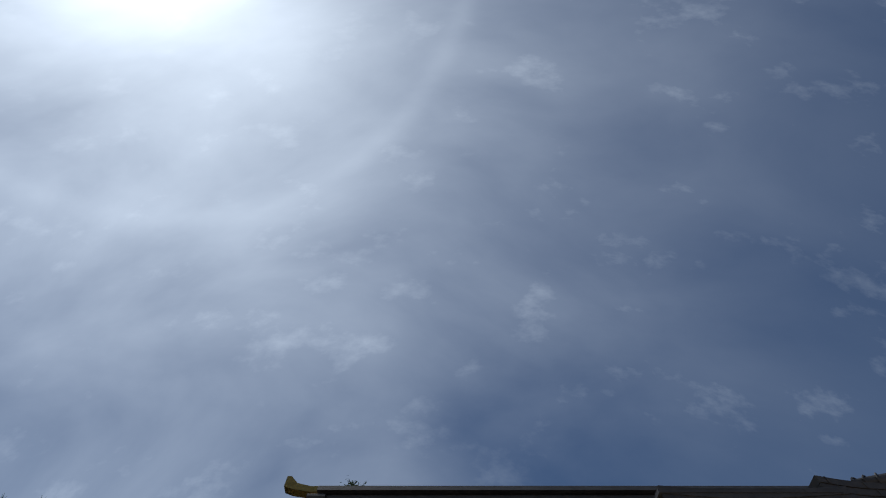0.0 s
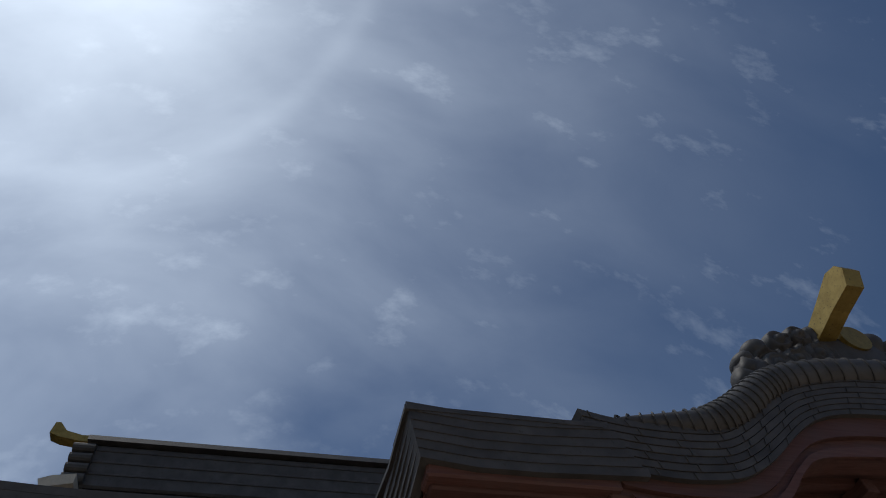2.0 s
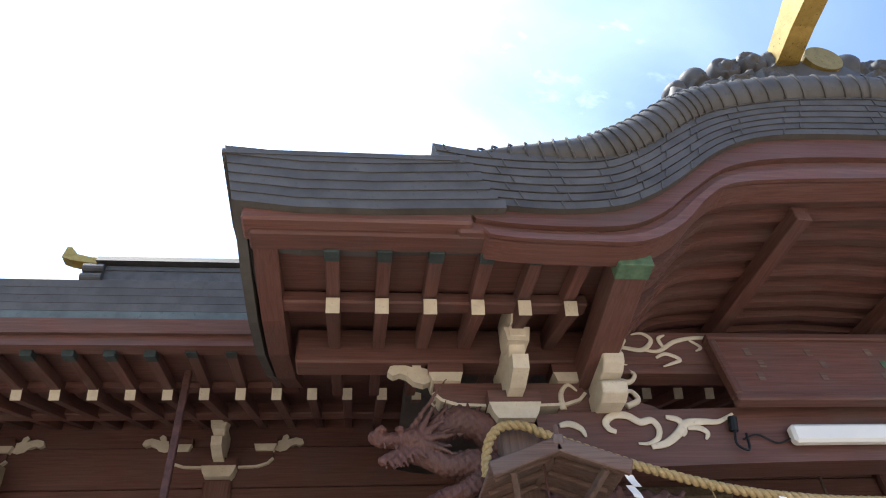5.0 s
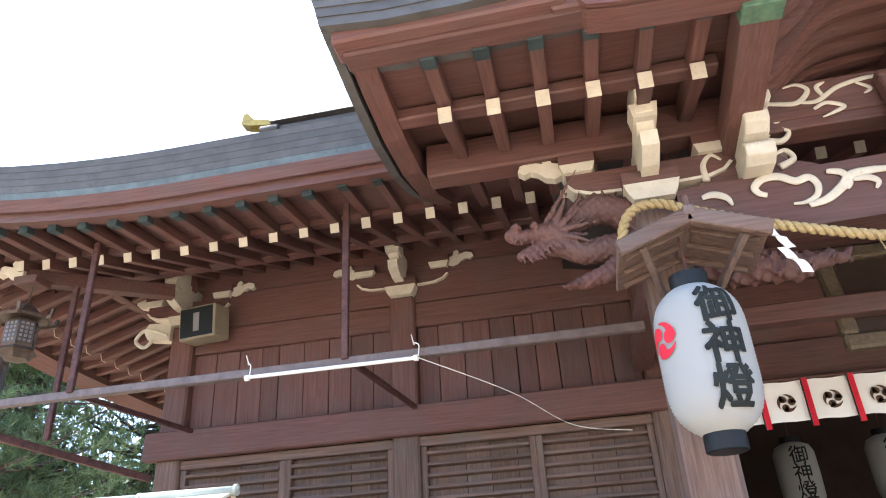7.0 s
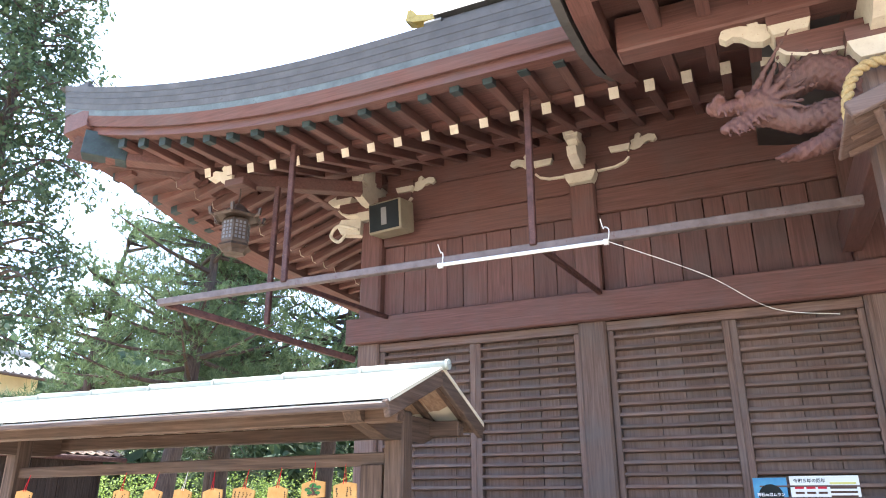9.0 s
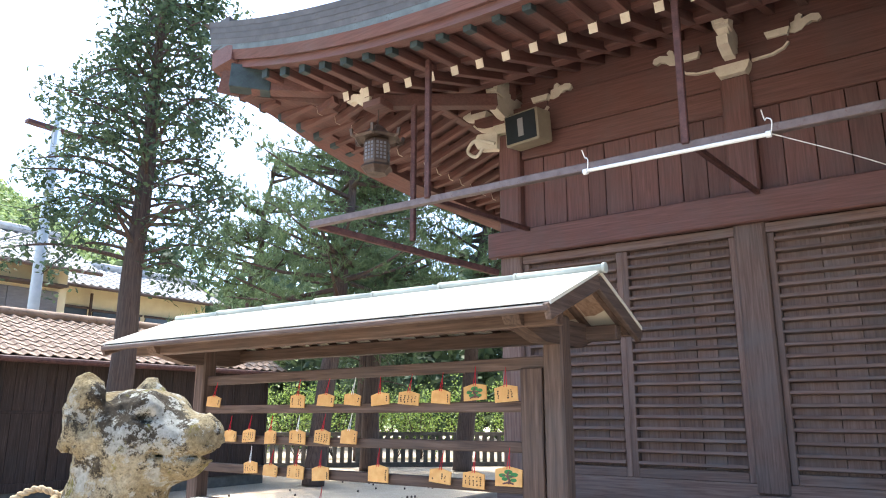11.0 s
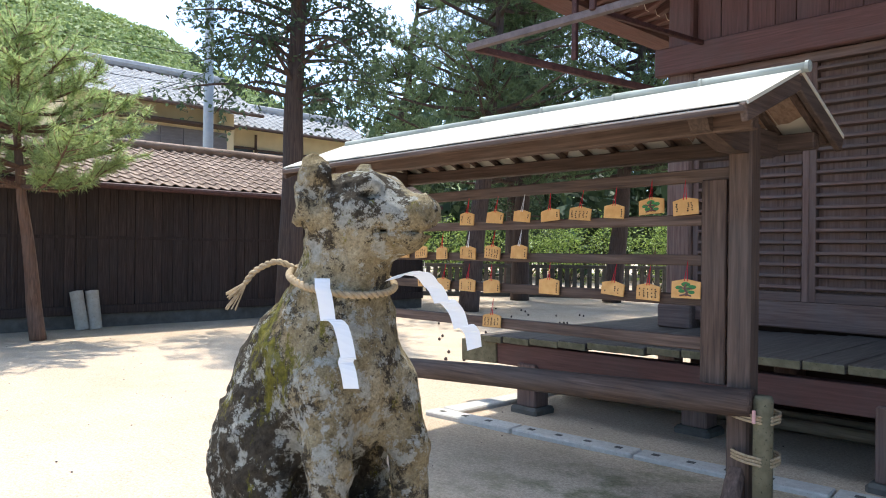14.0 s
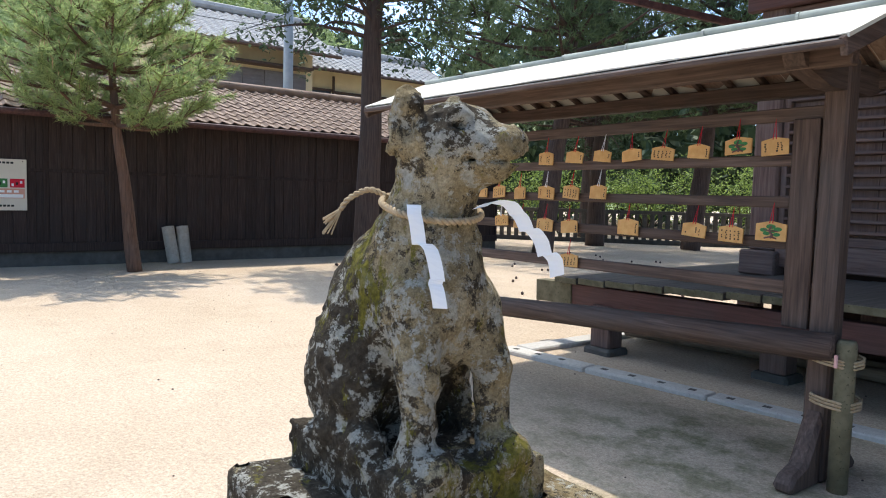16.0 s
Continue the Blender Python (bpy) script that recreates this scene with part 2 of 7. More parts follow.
cypress_leaf = leafy("cypress_leaf", (0.032, 0.055, 0.03), (0.11, 0.16, 0.08), 1.2, 0.3)
pine_leaf = leafy("pine_needle", (0.17, 0.25, 0.1), (0.55, 0.64, 0.27), 2.0, 0.55)
dark_pine_leaf = leafy("old_pine_needle", (0.055, 0.09, 0.045), (0.19, 0.26, 0.12), 1.2, 0.35)
shrub_leaf = leafy("shrub_leaf", (0.06, 0.11, 0.025), (0.34, 0.45, 0.12), 1.0, 0.45)
hill_leaf = leafy("hill_foliage", (0.16, 0.22, 0.075), (0.42, 0.5, 0.2), 0.05, 0.4)

# lantern paper lets light through
chochin_paper, _nt, _b = material("lantern_paper", (0.46, 0.46, 0.45), 0.8, 0, 0.2)
_tr = _nt.nodes.new("ShaderNodeBsdfTranslucent")
_tr.inputs["Color"].default_value = (0.44, 0.43, 0.41, 1)
_mx = _nt.nodes.new("ShaderNodeMixShader")
_mx.inputs[0].default_value = 0.3
_nt.links.new(_b.outputs[0], _mx.inputs[1])
_nt.links.new(_tr.outputs[0], _mx.inputs[2])
_nt.links.new(_mx.outputs[0], _nt.nodes["Material Output"].inputs["Surface"])

# sandy yard: pale grit, damp and mossy blotches, pebbles
sand, nt, b = material("yard_sand", (0.5, 0.4, 0.29), 0.95, 0, 0.15)
big = noise_tex(nt, 0.35, 5, 0.6, shift=False)
mid_n = noise_tex(nt, 3.0, 5, 0.65, shift=False)
fine = noise_tex(nt, 90.0, 3, 0.7, shift=False)
col = ramp(nt, big, [(0.3, (0.5, 0.39, 0.275)), (0.65, (0.58, 0.465, 0.345))])
col = mixed(nt, "OVERLAY", 0.5, col, ramp(nt, mid_n, [(0.3, (0.44, 0.43, 0.42)), (0.7, (0.56, 0.56, 0.56))]))
col = mixed(nt, "OVERLAY", 0.55, col, ramp(nt, fine, [(0.3, (0.3, 0.3, 0.3)), (0.7, (0.7, 0.7, 0.7))]))
tc = nt.nodes.new("ShaderNodeTexCoord")
ms = nt.nodes.new("ShaderNodeVectorMath")
ms.operation = "DISTANCE"
ms.inputs[1].default_value = (-1.9, 3.9, 0)
nt.links.new(tc.outputs["Object"], ms.inputs[0])
mr = nt.nodes.new("ShaderNodeMapRange")
mr.inputs[1].default_value, mr.inputs[2].default_value, mr.inputs[3].default_value, mr.inputs[4].default_value = 0.2, 1.5, 0.75, 0.0
nt.links.new(ms.outputs["Value"], mr.inputs[0])
mm = nt.nodes.new("ShaderNodeMath")
mm.operation = "MULTIPLY"
nt.links.new(mr.outputs[0], mm.inputs[0])
nt.links.new(ramp(nt, noise_tex(nt, 4.0, 6, 0.7, shift=False), [(0.45, (0, 0, 0)), (0.62, (1, 1, 1))]), mm.inputs[1])
col = mixed(nt, "MIX", mm.outputs[0], col, (0.13, 0.14, 0.055))
nt.links.new(col, b.inputs["Base Color"])
grit = noise_tex(nt, 38.0, 6, 0.8, shift=False)
col = mixed(nt, "OVERLAY", 0.6, col, ramp(nt, grit, [(0.36, (0.3, 0.3, 0.3)), (0.5, (0.5, 0.5, 0.5)), (0.66, (0.72, 0.7, 0.68))]))
nt.links.new(col, b.inputs["Base Color"])
trod = nt.nodes.new("ShaderNodeMath")
trod.operation = "ADD"
nt.links.new(grit, trod.inputs[0])
nt.links.new(noise_tex(nt, 9.0, 4, 0.6, shift=False), trod.inputs[1])
bump(nt, b, trod.outputs[0], 0.7, 0.02)

# lichen-grown stone: tan granite, black crust on the back and crown, pale lichen rosettes, moss
stone, nt, b = material("lichen_stone", (0.35, 0.28, 0.18), 0.95, 0, 0.15)
tan = ramp(nt, noise_tex(nt, 7, 10, 0.75, shift=False), [(0.35, (0.12, 0.085, 0.04)), (0.46, (0.25, 0.195, 0.108)), (0.56, (0.32, 0.265, 0.165)), (0.66, (0.39, 0.345, 0.245))])
speck = ramp(nt, noise_tex(nt, 110, 6, 0.8, shift=False), [(0.36, (0.25, 0.25, 0.25)), (0.5, (0.5, 0.5, 0.5)), (0.62, (0.72, 0.72, 0.72))])
col = mixed(nt, "OVERLAY", 0.75, tan, speck)
place = nt.nodes.new("ShaderNodeTexCoord").outputs["Object"]


def patch_of(centre, near_, far_, amount):
    """A soft round patch where a growth has taken hold."""
    d = nt.nodes.new("ShaderNodeVectorMath")
    d.operation = "DISTANCE"
    d.inputs[1].default_value = centre
    nt.links.new(place, d.inputs[0])
    r = nt.nodes.new("ShaderNodeMapRange")
    r.inputs[1].default_value, r.inputs[2].default_value, r.inputs[3].default_value, r.inputs[4].default_value = near_, far_, amount, 0.0
    nt.links.new(d.outputs["Value"], r.inputs[0])
    return r.outputs[0]


def total(*parts):
    out = parts[0]
    for p in parts[1:]:
        n = nt.nodes.new("ShaderNodeMath")
        n.operation = "ADD"
        nt.links.new(out, n.inputs[0])
        nt.links.new(p, n.inputs[1])
        out = n.outputs[0]
    return out


growth = total(noise_tex(nt, 16, 11, 0.85, shift=False), patch_of((-1.09, 1.68, 1.48), 0.04, 0.12, 0.28),
               patch_of((-1.55, 1.66, 0.88), 0.12, 0.42, 0.28), patch_of((-1.3, 1.6, 0.52), 0.08, 0.45, 0.22), patch_of((-1.5, 1.5, 0.4), 0.1, 0.5, 0.12))
crust = ramp(nt, growth, [(0.525, (0, 0, 0)), (0.555, (0.97, 0.95, 0.95))])
col = mixed(nt, "MIX", crust, col, ramp(nt, noise_tex(nt, 60, 6, 0.7, shift=False), [(0.35, (0.016, 0.013, 0.01)), (0.65, (0.075, 0.06, 0.043))]))
pale = total(noise_tex(nt, 17, 12, 0.8, shift=False), patch_of((-1.15, 1.6, 0.95), 0.05, 0.3, 0.045), patch_of((-1.1, 1.62, 0.7), 0.03, 0.22, 0.05), patch_of((-1.05, 1.7, 1.48), 0.02, 0.12, 0.06))
white_l = ramp(nt, pale, [(0.54, (0, 0, 0)), (0.56, (0.9, 0.9, 0.9))])
col = mixed(nt, "MIX", white_l, col, ramp(nt, noise_tex(nt, 80, 4, 0.7, shift=False), [(0.3, (0.26, 0.25, 0.205)), (0.7, (0.5, 0.49, 0.43))]))
mossy = total(noise_tex(nt, 13, 10, 0.8, (1, 1, 0.45), shift=False), patch_of((-1.3, 1.62, 1.08), 0.02, 0.2, 0.1), patch_of((-1.0, 1.8, 0.6), 0.04, 0.24, 0.14))
moss = ramp(nt, mossy, [(0.575, (0, 0, 0)), (0.62, (0.85, 0.85, 0.85))])
col = mixed(nt, "MIX", moss, col, ramp(nt, noise_tex(nt, 70, 4, 0.7, shift=False), [(0.3, (0.06, 0.06, 0.008)), (0.7, (0.24, 0.21, 0.03))]))
nt.links.new(col, b.inputs["Base Color"])
bump(nt, b, total(noise_tex(nt, 45, 8, 0.75, shift=False), noise_tex(nt, 150, 4, 0.7, shift=False)), 0.8, 0.012)


# ---- mesh helpers ----
def mesh(name, verts, faces, mat, parent=None, label="", smooth=False):
    me = bpy.data.meshes.new(name)
    me.from_pydata([tuple(v) for v in verts], [], faces)
    bm = bmesh.new()
    bm.from_mesh(me)
    bmesh.ops.recalc_face_normals(bm, faces=bm.faces)
    bm.to_mesh(me)
    bm.free()
    if smooth:
        me.shade_smooth()
    me.materials.append(mat)
    ob = new(name, me)
    if parent is not None:
        ob.parent = parent
    if label:
        tagged(ob, label)
    return ob


def empty(name, label, category, group="", kind="", at=(0, 0, 0)):
    ob = new(name)
    ob.empty_display_size = 0.1
    ob.location = at
    return tagged(ob, label, category, group, kind)


def cbox(x0, x1, y0, y1, z0, z1, c=0.006):
    """A box with chamfered edges: verts and faces."""
    lo, hi = (min(x0, x1), min(y0, y1), min(z0, z1)), (max(x0, x1), max(y0, y1), max(z0, z1))
    c = min(c, 0.24 * min(h - l for l, h in zip(lo, hi)))
    verts, idx = [], {}
    for s in range(8):
        sg = [(s >> k) & 1 for k in range(3)]
        for k in range(3):
            idx[s, k] = len(verts)
            verts.append([(hi[a] - (0 if a == k else c)) if sg[a] else (lo[a] + (0 if a == k else c)) for a in range(3)])
    faces = []
    for k in range(3):
        a, b2 = (k + 1) % 3, (k + 2) % 3
        for sgn in (0, 1):
            q = [sgn << k, sgn << k | 1 << a, sgn << k | 1 << a | 1 << b2, sgn << k | 1 << b2]
            faces.append([idx[s, k] for s in q])
    for a in range(3):
        p, q = (a + 1) % 3, (a + 2) % 3
        for sp in (0, 1):
            for sq in (0, 1):
                s0 = sp << p | sq << q
                s1 = s0 | 1 << a
                faces.append([idx[s0, p], idx[s1, p], idx[s1, q], idx[s0, q]])
    faces += [[idx[s, 0], idx[s, 1], idx[s, 2]] for s in range(8)]
    return verts, faces


def box(name, x0, x1, y0, y1, z0, z1, mat, parent=None, label="", c=0.006, m=None):
    v, f = cbox(x0, x1, y0, y1, z0, z1, c)
    if m is not None:
        v = [m @ Vector(p) for p in v]
    return mesh(name, v, f, mat, parent, label)


def joined(groups):
    """Several (verts, faces) as one."""
    vs, fs = [], []
    for v, f in groups:
        o = len(vs)
        vs += [tuple(p) for p in v]
        fs += [[i + o for i in q] for q in f]
    return vs, fs


def beam_between(p, q, w, h, c=0.005):
    """A timber of width w and height h from p to q: verts and faces."""
    p, q = Vector(p), Vector(q)
    d = q - p
    v, f = cbox(-w / 2, w / 2, 0, d.length, -h / 2, h / 2, c)
    y = d.normalized()
    x = y.cross(Vector((0, 0, 1)))
    x = x.normalized() if x.length > 1e-4 else Vector((1, 0, 0))
    z = x.cross(y)
    m = Matrix((x, y, z)).transposed()
    return [m @ Vector(a) + p for a in v], f


def prism(profile, depth, place):
    """A closed profile in (u, v), pushed out by depth; place(u, v, d) gives the point."""
    n = len(profile)
    v = [place(a, b2, d) for d in (0, depth) for a, b2 in profile]
    f = [list(range(n)), list(range(n, 2 * n))] + [[i, (i + 1) % n, n + (i + 1) % n, n + i] for i in range(n)]
    return v, f


def tube(path, radius, n=8, closed=False, ends=True):
    path = [Vector(p) for p in path]
    rad = radius if callable(radius) else (lambda t: radius)
    vs, fs, up = [], [], Vector((0, 0, 1))
    k = len(path)
    prev = None
    for i, p in enumerate(path):
        d = (path[(i + 1) % k] - path[i - 1]) if closed else (path[min(i + 1, k - 1)] - path[max(i - 1, 0)])
        d.normalize()
        x = d.cross(up) if prev is None else (prev - d * prev.dot(d))
        if x.length < 1e-4:
            x = d.cross(Vector((1, 0, 0)))
        x.normalize()
        prev = x
        y = d.cross(x)
        r = rad(i / max(1, k - 1))
        vs += [p + x * (r * math.cos(6.2832 * j / n)) + y * (r * math.sin(6.2832 * j / n)) for j in range(n)]
    for i in range(k if closed else k - 1):
        a, b2 = i * n, ((i + 1) % k) * n
        fs += [[a + j, a + (j + 1) % n, b2 + (j + 1) % n, b2 + j] for j in range(n)]
    if ends and not closed:
        fs += [list(range(n)), list(range((k - 1) * n, k * n))]
    return vs, fs


def lathe(profile, n=24, at=(0, 0, 0)):
    """A turned shape from (radius, z) pairs."""
    vs = [(at[0] + r * math.cos(6.2832 * j / n), at[1] + r * math.sin(6.2832 * j / n), at[2] + z) for r, z in profile for j in range(n)]
    fs = [[i * n + j, i * n + (j + 1) % n, (i + 1) * n + (j + 1) % n, (i + 1) * n + j] for i in range(len(profile) - 1) for j in range(n)]
    fs += [list(range(n)), list(range((len(profile) - 1) * n, len(profile) * n))]
    return vs, fs


def rope(path, r, pitch, n_strand=2, sides=7):
    """Strands laid round a path."""
    path = [Vector(p) for p in path]
    dist = [0.0]
    for a, b2 in zip(path, path[1:]):
        dist.append(dist[-1] + (b2 - a).length)
    steps = max(8, int(dist[-1] / pitch * 8))
    out = []
    for s in range(n_strand):
        pts = []
        for i in range(steps + 1):
            t = dist[-1] * i / steps
            k = max(j for j in range(len(path) - 1) if dist[j] <= t + 1e-9)
            u = (t - dist[k]) / max(1e-6, dist[k + 1] - dist[k])
            p = path[k].lerp(path[k + 1], u)
            d = (path[min(k + 1, len(path) - 1)] - path[k]).normalized()
            x = d.cross(Vector((0.05, 0.05, 1))).normalized()
            y = d.cross(x)
            a = 6.2832 * (t / pitch + s / n_strand)
            pts.append(p + (x * math.cos(a) + y * math.sin(a)) * r * 0.5)
        out.append(tube(pts, r * 0.62, sides))
    return joined(out)


def smooth_path(pts, sub=8):
    """Catmull-Rom through the points."""
    pts = [Vector(p) for p in pts]
    out = []
    for i in range(len(pts) - 1):
        a, b2, c, d = pts[max(i - 1, 0)], pts[i], pts[i + 1], pts[min(i + 2, len(pts) - 1)]
        for k in range(sub):
            t = k / sub
            out.append(0.5 * (2 * b2 + (c - a) * t + (2 * a - 5 * b2 + 4 * c - d) * t * t + (3 * b2 - a - 3 * c + d) * t ** 3))
    return out + [pts[-1]]


def letters(name, body, size, mat, place, parent=None, cuts=0, weight=0.026, bold=()):
    """Words as a thin mesh; place(u, v) puts each point."""
    cu = bpy.data.curves.new(name, "FONT")
    cu.body, cu.size, cu.align_x, cu.align_y = body, size, "CENTER", "CENTER"
    cu.resolution_u, cu.offset = 3, size * weight
    tmp = new("lettering", cu)
    me = bpy.data.meshes.new_from_object(tmp.evaluated_get(bpy.context.evaluated_depsgraph_get()))
    bpy.data.objects.remove(tmp)
    if cuts:
        bm = bmesh.new()
        bm.from_mesh(me)
        bmesh.ops.triangulate(bm, faces=bm.faces)
        for _ in range(cuts):
            bmesh.ops.subdivide_edges(bm, edges=[e for e in bm.edges if e.calc_length() > size * 0.12], cuts=1)
            bmesh.ops.triangulate(bm, faces=bm.faces)
        bm.to_mesh(me)
        bm.free()
    if bold:
        flat_v, flat_f = [v.co.copy() for v in me.vertices], [list(p.vertices) for p in me.polygons]
        me = bpy.data.meshes.new(name)
        vs, fs = joined([([place(c.x + du, c.y + dw, 0.0005 * k) for c in flat_v], flat_f) for k, (du, dw) in enumerate(bold)])
        me.from_pydata(vs, [], fs)
    else:
        for v in me.vertices:
            v.co = place(v.co.x, v.co.y)
    me.materials.clear()
    me.materials.append(mat)
    ob = new(name, me)
    ob.parent = parent
    return ob


def surface(fn, lo, hi, step):
    """The skin where fn (of x, y, z arrays) changes sign: one vertex a crossed cell, joined into quads."""
    n = [int(round((h - l) / step)) + 1 for l, h in zip(lo, hi)]
    g = [l + step * np.arange(k) for l, k in zip(lo, n)]
    X, Y, Z = np.meshgrid(*g, indexing="ij")
    S = fn(X, Y, Z)
    inside = S < 0
    cnt = np.zeros([k - 1 for k in n])
    acc = np.zeros([k - 1 for k in n] + [3])
    P = np.stack([X, Y, Z], -1)

    def cut(ax, i):
        return tuple(slice(i[a], (n[a] - 1 + i[a])) for a in range(3))

    for ax in range(3):
        o1, o2 = [a for a in range(3) if a != ax]
        for d1 in (0, 1):
            for d2 in (0, 1):
                a = [0, 0, 0]
                a[o1], a[o2] = d1, d2
                e = list(a)
                e[ax] = 1
                sa, sb = S[cut(0, a)], S[cut(0, e)]
                cross = (sa < 0) != (sb < 0)
                t = np.where(cross, sa / np.where(cross, sa - sb, 1), 0)[..., None]
                pt = P[cut(0, a)] * (1 - t) + P[cut(0, e)] * t
                acc += np.where(cross[..., None], pt, 0)
                cnt += cross
    live = cnt > 0
    ids = -np.ones(live.shape, int)
    ids[live] = np.arange(live.sum())
    verts = acc[live] / cnt[live][:, None]
    faces = []
    for ax in range(3):
        o1, o2 = [a for a in range(3) if a != ax]
        a = [slice(1, n[k] - 1) for k in range(3)]
        b2 = list(a)
        a[ax], b2[ax] = slice(0, n[ax] - 1), slice(1, n[ax])
        cross = np.argwhere(inside[tuple(a)] != inside[tuple(b2)])
        base = cross.copy()
        for k in (o1, o2):
            base[:, k] += 1
        quad = []
        for d1, d2 in ((0, 0), (1, 0), (1, 1), (0, 1)):
            q = base.copy()
            q[:, o1] -= d1
            q[:, o2] -= d2
            quad.append(ids[q[:, 0], q[:, 1], q[:, 2]])
        faces.append(np.stack(quad, 1))
    return verts.tolist(), np.concatenate(faces).tolist()


def ball(X, Y, Z, c, r):
    r = (r, r, r) if isinstance(r, (int, float)) else r
    q = np.sqrt(((X - c[0]) / r[0]) ** 2 + ((Y - c[1]) / r[1]) ** 2 + ((Z - c[2]) / r[2]) ** 2)
    return (q - 1) * min(r)


def limb(X, Y, Z, a, b2, ra, rb):
    a, b2 = np.array(a, float), np.array(b2, float)
    d = b2 - a
    t = np.clip(((X - a[0]) * d[0] + (Y - a[1]) * d[1] + (Z - a[2]) * d[2]) / (d @ d), 0, 1)
    return np.sqrt((X - a[0] - t * d[0]) ** 2 + (Y - a[1] - t * d[1]) ** 2 + (Z - a[2] - t * d[2]) ** 2) - (ra + (rb - ra) * t)


def melt(a, b2, k=0.04):
    h = np.clip(0.5 + 0.5 * (b2 - a) / k, 0, 1)
    return b2 * (1 - h) + a * h - k * h * (1 - h)


def wobble(X, Y, Z, f, ph=0.0):
    return np.sin(X * f + ph) * np.sin(Y * f * 1.1 + 1.3 + ph) * np.sin(Z * f * 0.93 + 2.1) + 0.5 * np.sin(X * f * 2.1 + 2 + ph) * np.sin(Y * f * 2.3) * np.sin(Z * f * 1.9 + ph)


# ---- ground ----
rng = random.Random(3)
gx = [-600, -250, -100, -50, -30] + [-20 + i * 0.8 for i in range(33)] + [10, 20, 50, 120, 400]
gy = [-400, -120, -50, -20, -8] + [-3 + i * 0.8 for i in range(40)] + [34, 45, 80, 200, 600]
gv = [(x, y, 0.012 * noise.noise((x * 0.7, y * 0.7, 0)) if abs(x) < 21 and abs(y) < 32 else 0) for x in gx for y in gy]
gf = [[i * len(gy) + j, (i + 1) * len(gy) + j, (i + 1) * len(gy) + j + 1, i * len(gy) + j + 1] for i in range(len(gx) - 1) for j in range(len(gy) - 1)]
tagged(mesh("ground", gv, gf, sand, smooth=True), "pale trodden sand of the shrine yard", "ground", kind="structure")

# ---- worship hall ----
hall = empty("shrine_hall", "old reddish-brown timber shrine hall with copper roof", "shrine", at=(0, 0, 0))
MID = 3.28                                    # middle of the front
WALL = 6.86                                   # front face of the columns
COLS = [-3.18, -0.94, 1.25]
ALL = COLS + [2 * MID - x for x in reversed(COLS)]


def rise(x):
    """How much the eave turns up towards its corners."""
    d = max(0.0, abs(x - MID) - (MID + 2.0))
    return 0.045 * d * d


for x in ALL:
    box("column", x - 0.12, x + 0.12, WALL, WALL + 0.24, 0.86, 3.1, grey_z, hall, c=0.02)
    box("column", x - 0.12, x + 0.12, WALL, WALL + 0.24, 3.1, 4.3, red_z, hall, c=0.02)
    box("column_foot", x - 0.17, x + 0.17, WALL - 0.06, WALL + 0.3, 0.64, 0.86, grey_x, hall, c=0.015)
for y in (9.2, 11.6):
    box("column", COLS[0] - 0.12, COLS[0] + 0.12, y, y + 0.24, 0.7, 4.3, grey_z, hall, c=0.02)
# long tie beams across the front
box("tie_beam", -3.4, 1.4, WALL - 0.07, WALL + 0.02, 2.98, 3.24, red_x, hall, c=0.012)
box("tie_beam", 2 * MID - 1.4, 2 * MID + 3.4, WALL - 0.07, WALL + 0.02, 2.98, 3.24, red_x, hall, c=0.012)
box("head_beam", -3.06, 9.6, WALL + 0.05, WALL + 0.2, 4.0, 4.24, red_x, hall, c=0.012)
box("frieze_board", -3.06, 9.6, WALL + 0.07, WALL + 0.2, 4.25, 4.62, red_x, hall)
box("frieze_board", -3.06, 9.6, WALL + 0.1, WALL + 0.2, 4.63, 5.1, red_x, hall)
box("sill_beam", -3.06, 1.13, WALL + 0.02, WALL + 0.2, 0.72, 0.94, grey_x, hall, c=0.012)
# upright boards above the tie beam, one by one
rb = random.Random(5)
for a, b2 in ((COLS[0], COLS[1]), (COLS[1], COLS[2])):
    x = a + 0.12
    while x < b2 - 0.13:
        w = min(rb.uniform(0.17, 0.26), b2 - 0.12 - x)
        if b2 - 0.12 - x - w < 0.08:
            w = b2 - 0.12 - x
        d = rb.uniform(0, 0.012)
        box("wall_board", x + 0.003, x + w - 0.003, WALL + 0.09 + d, WALL + 0.15, 3.24, 4.0, red_z, hall, c=0.004)
        x += w
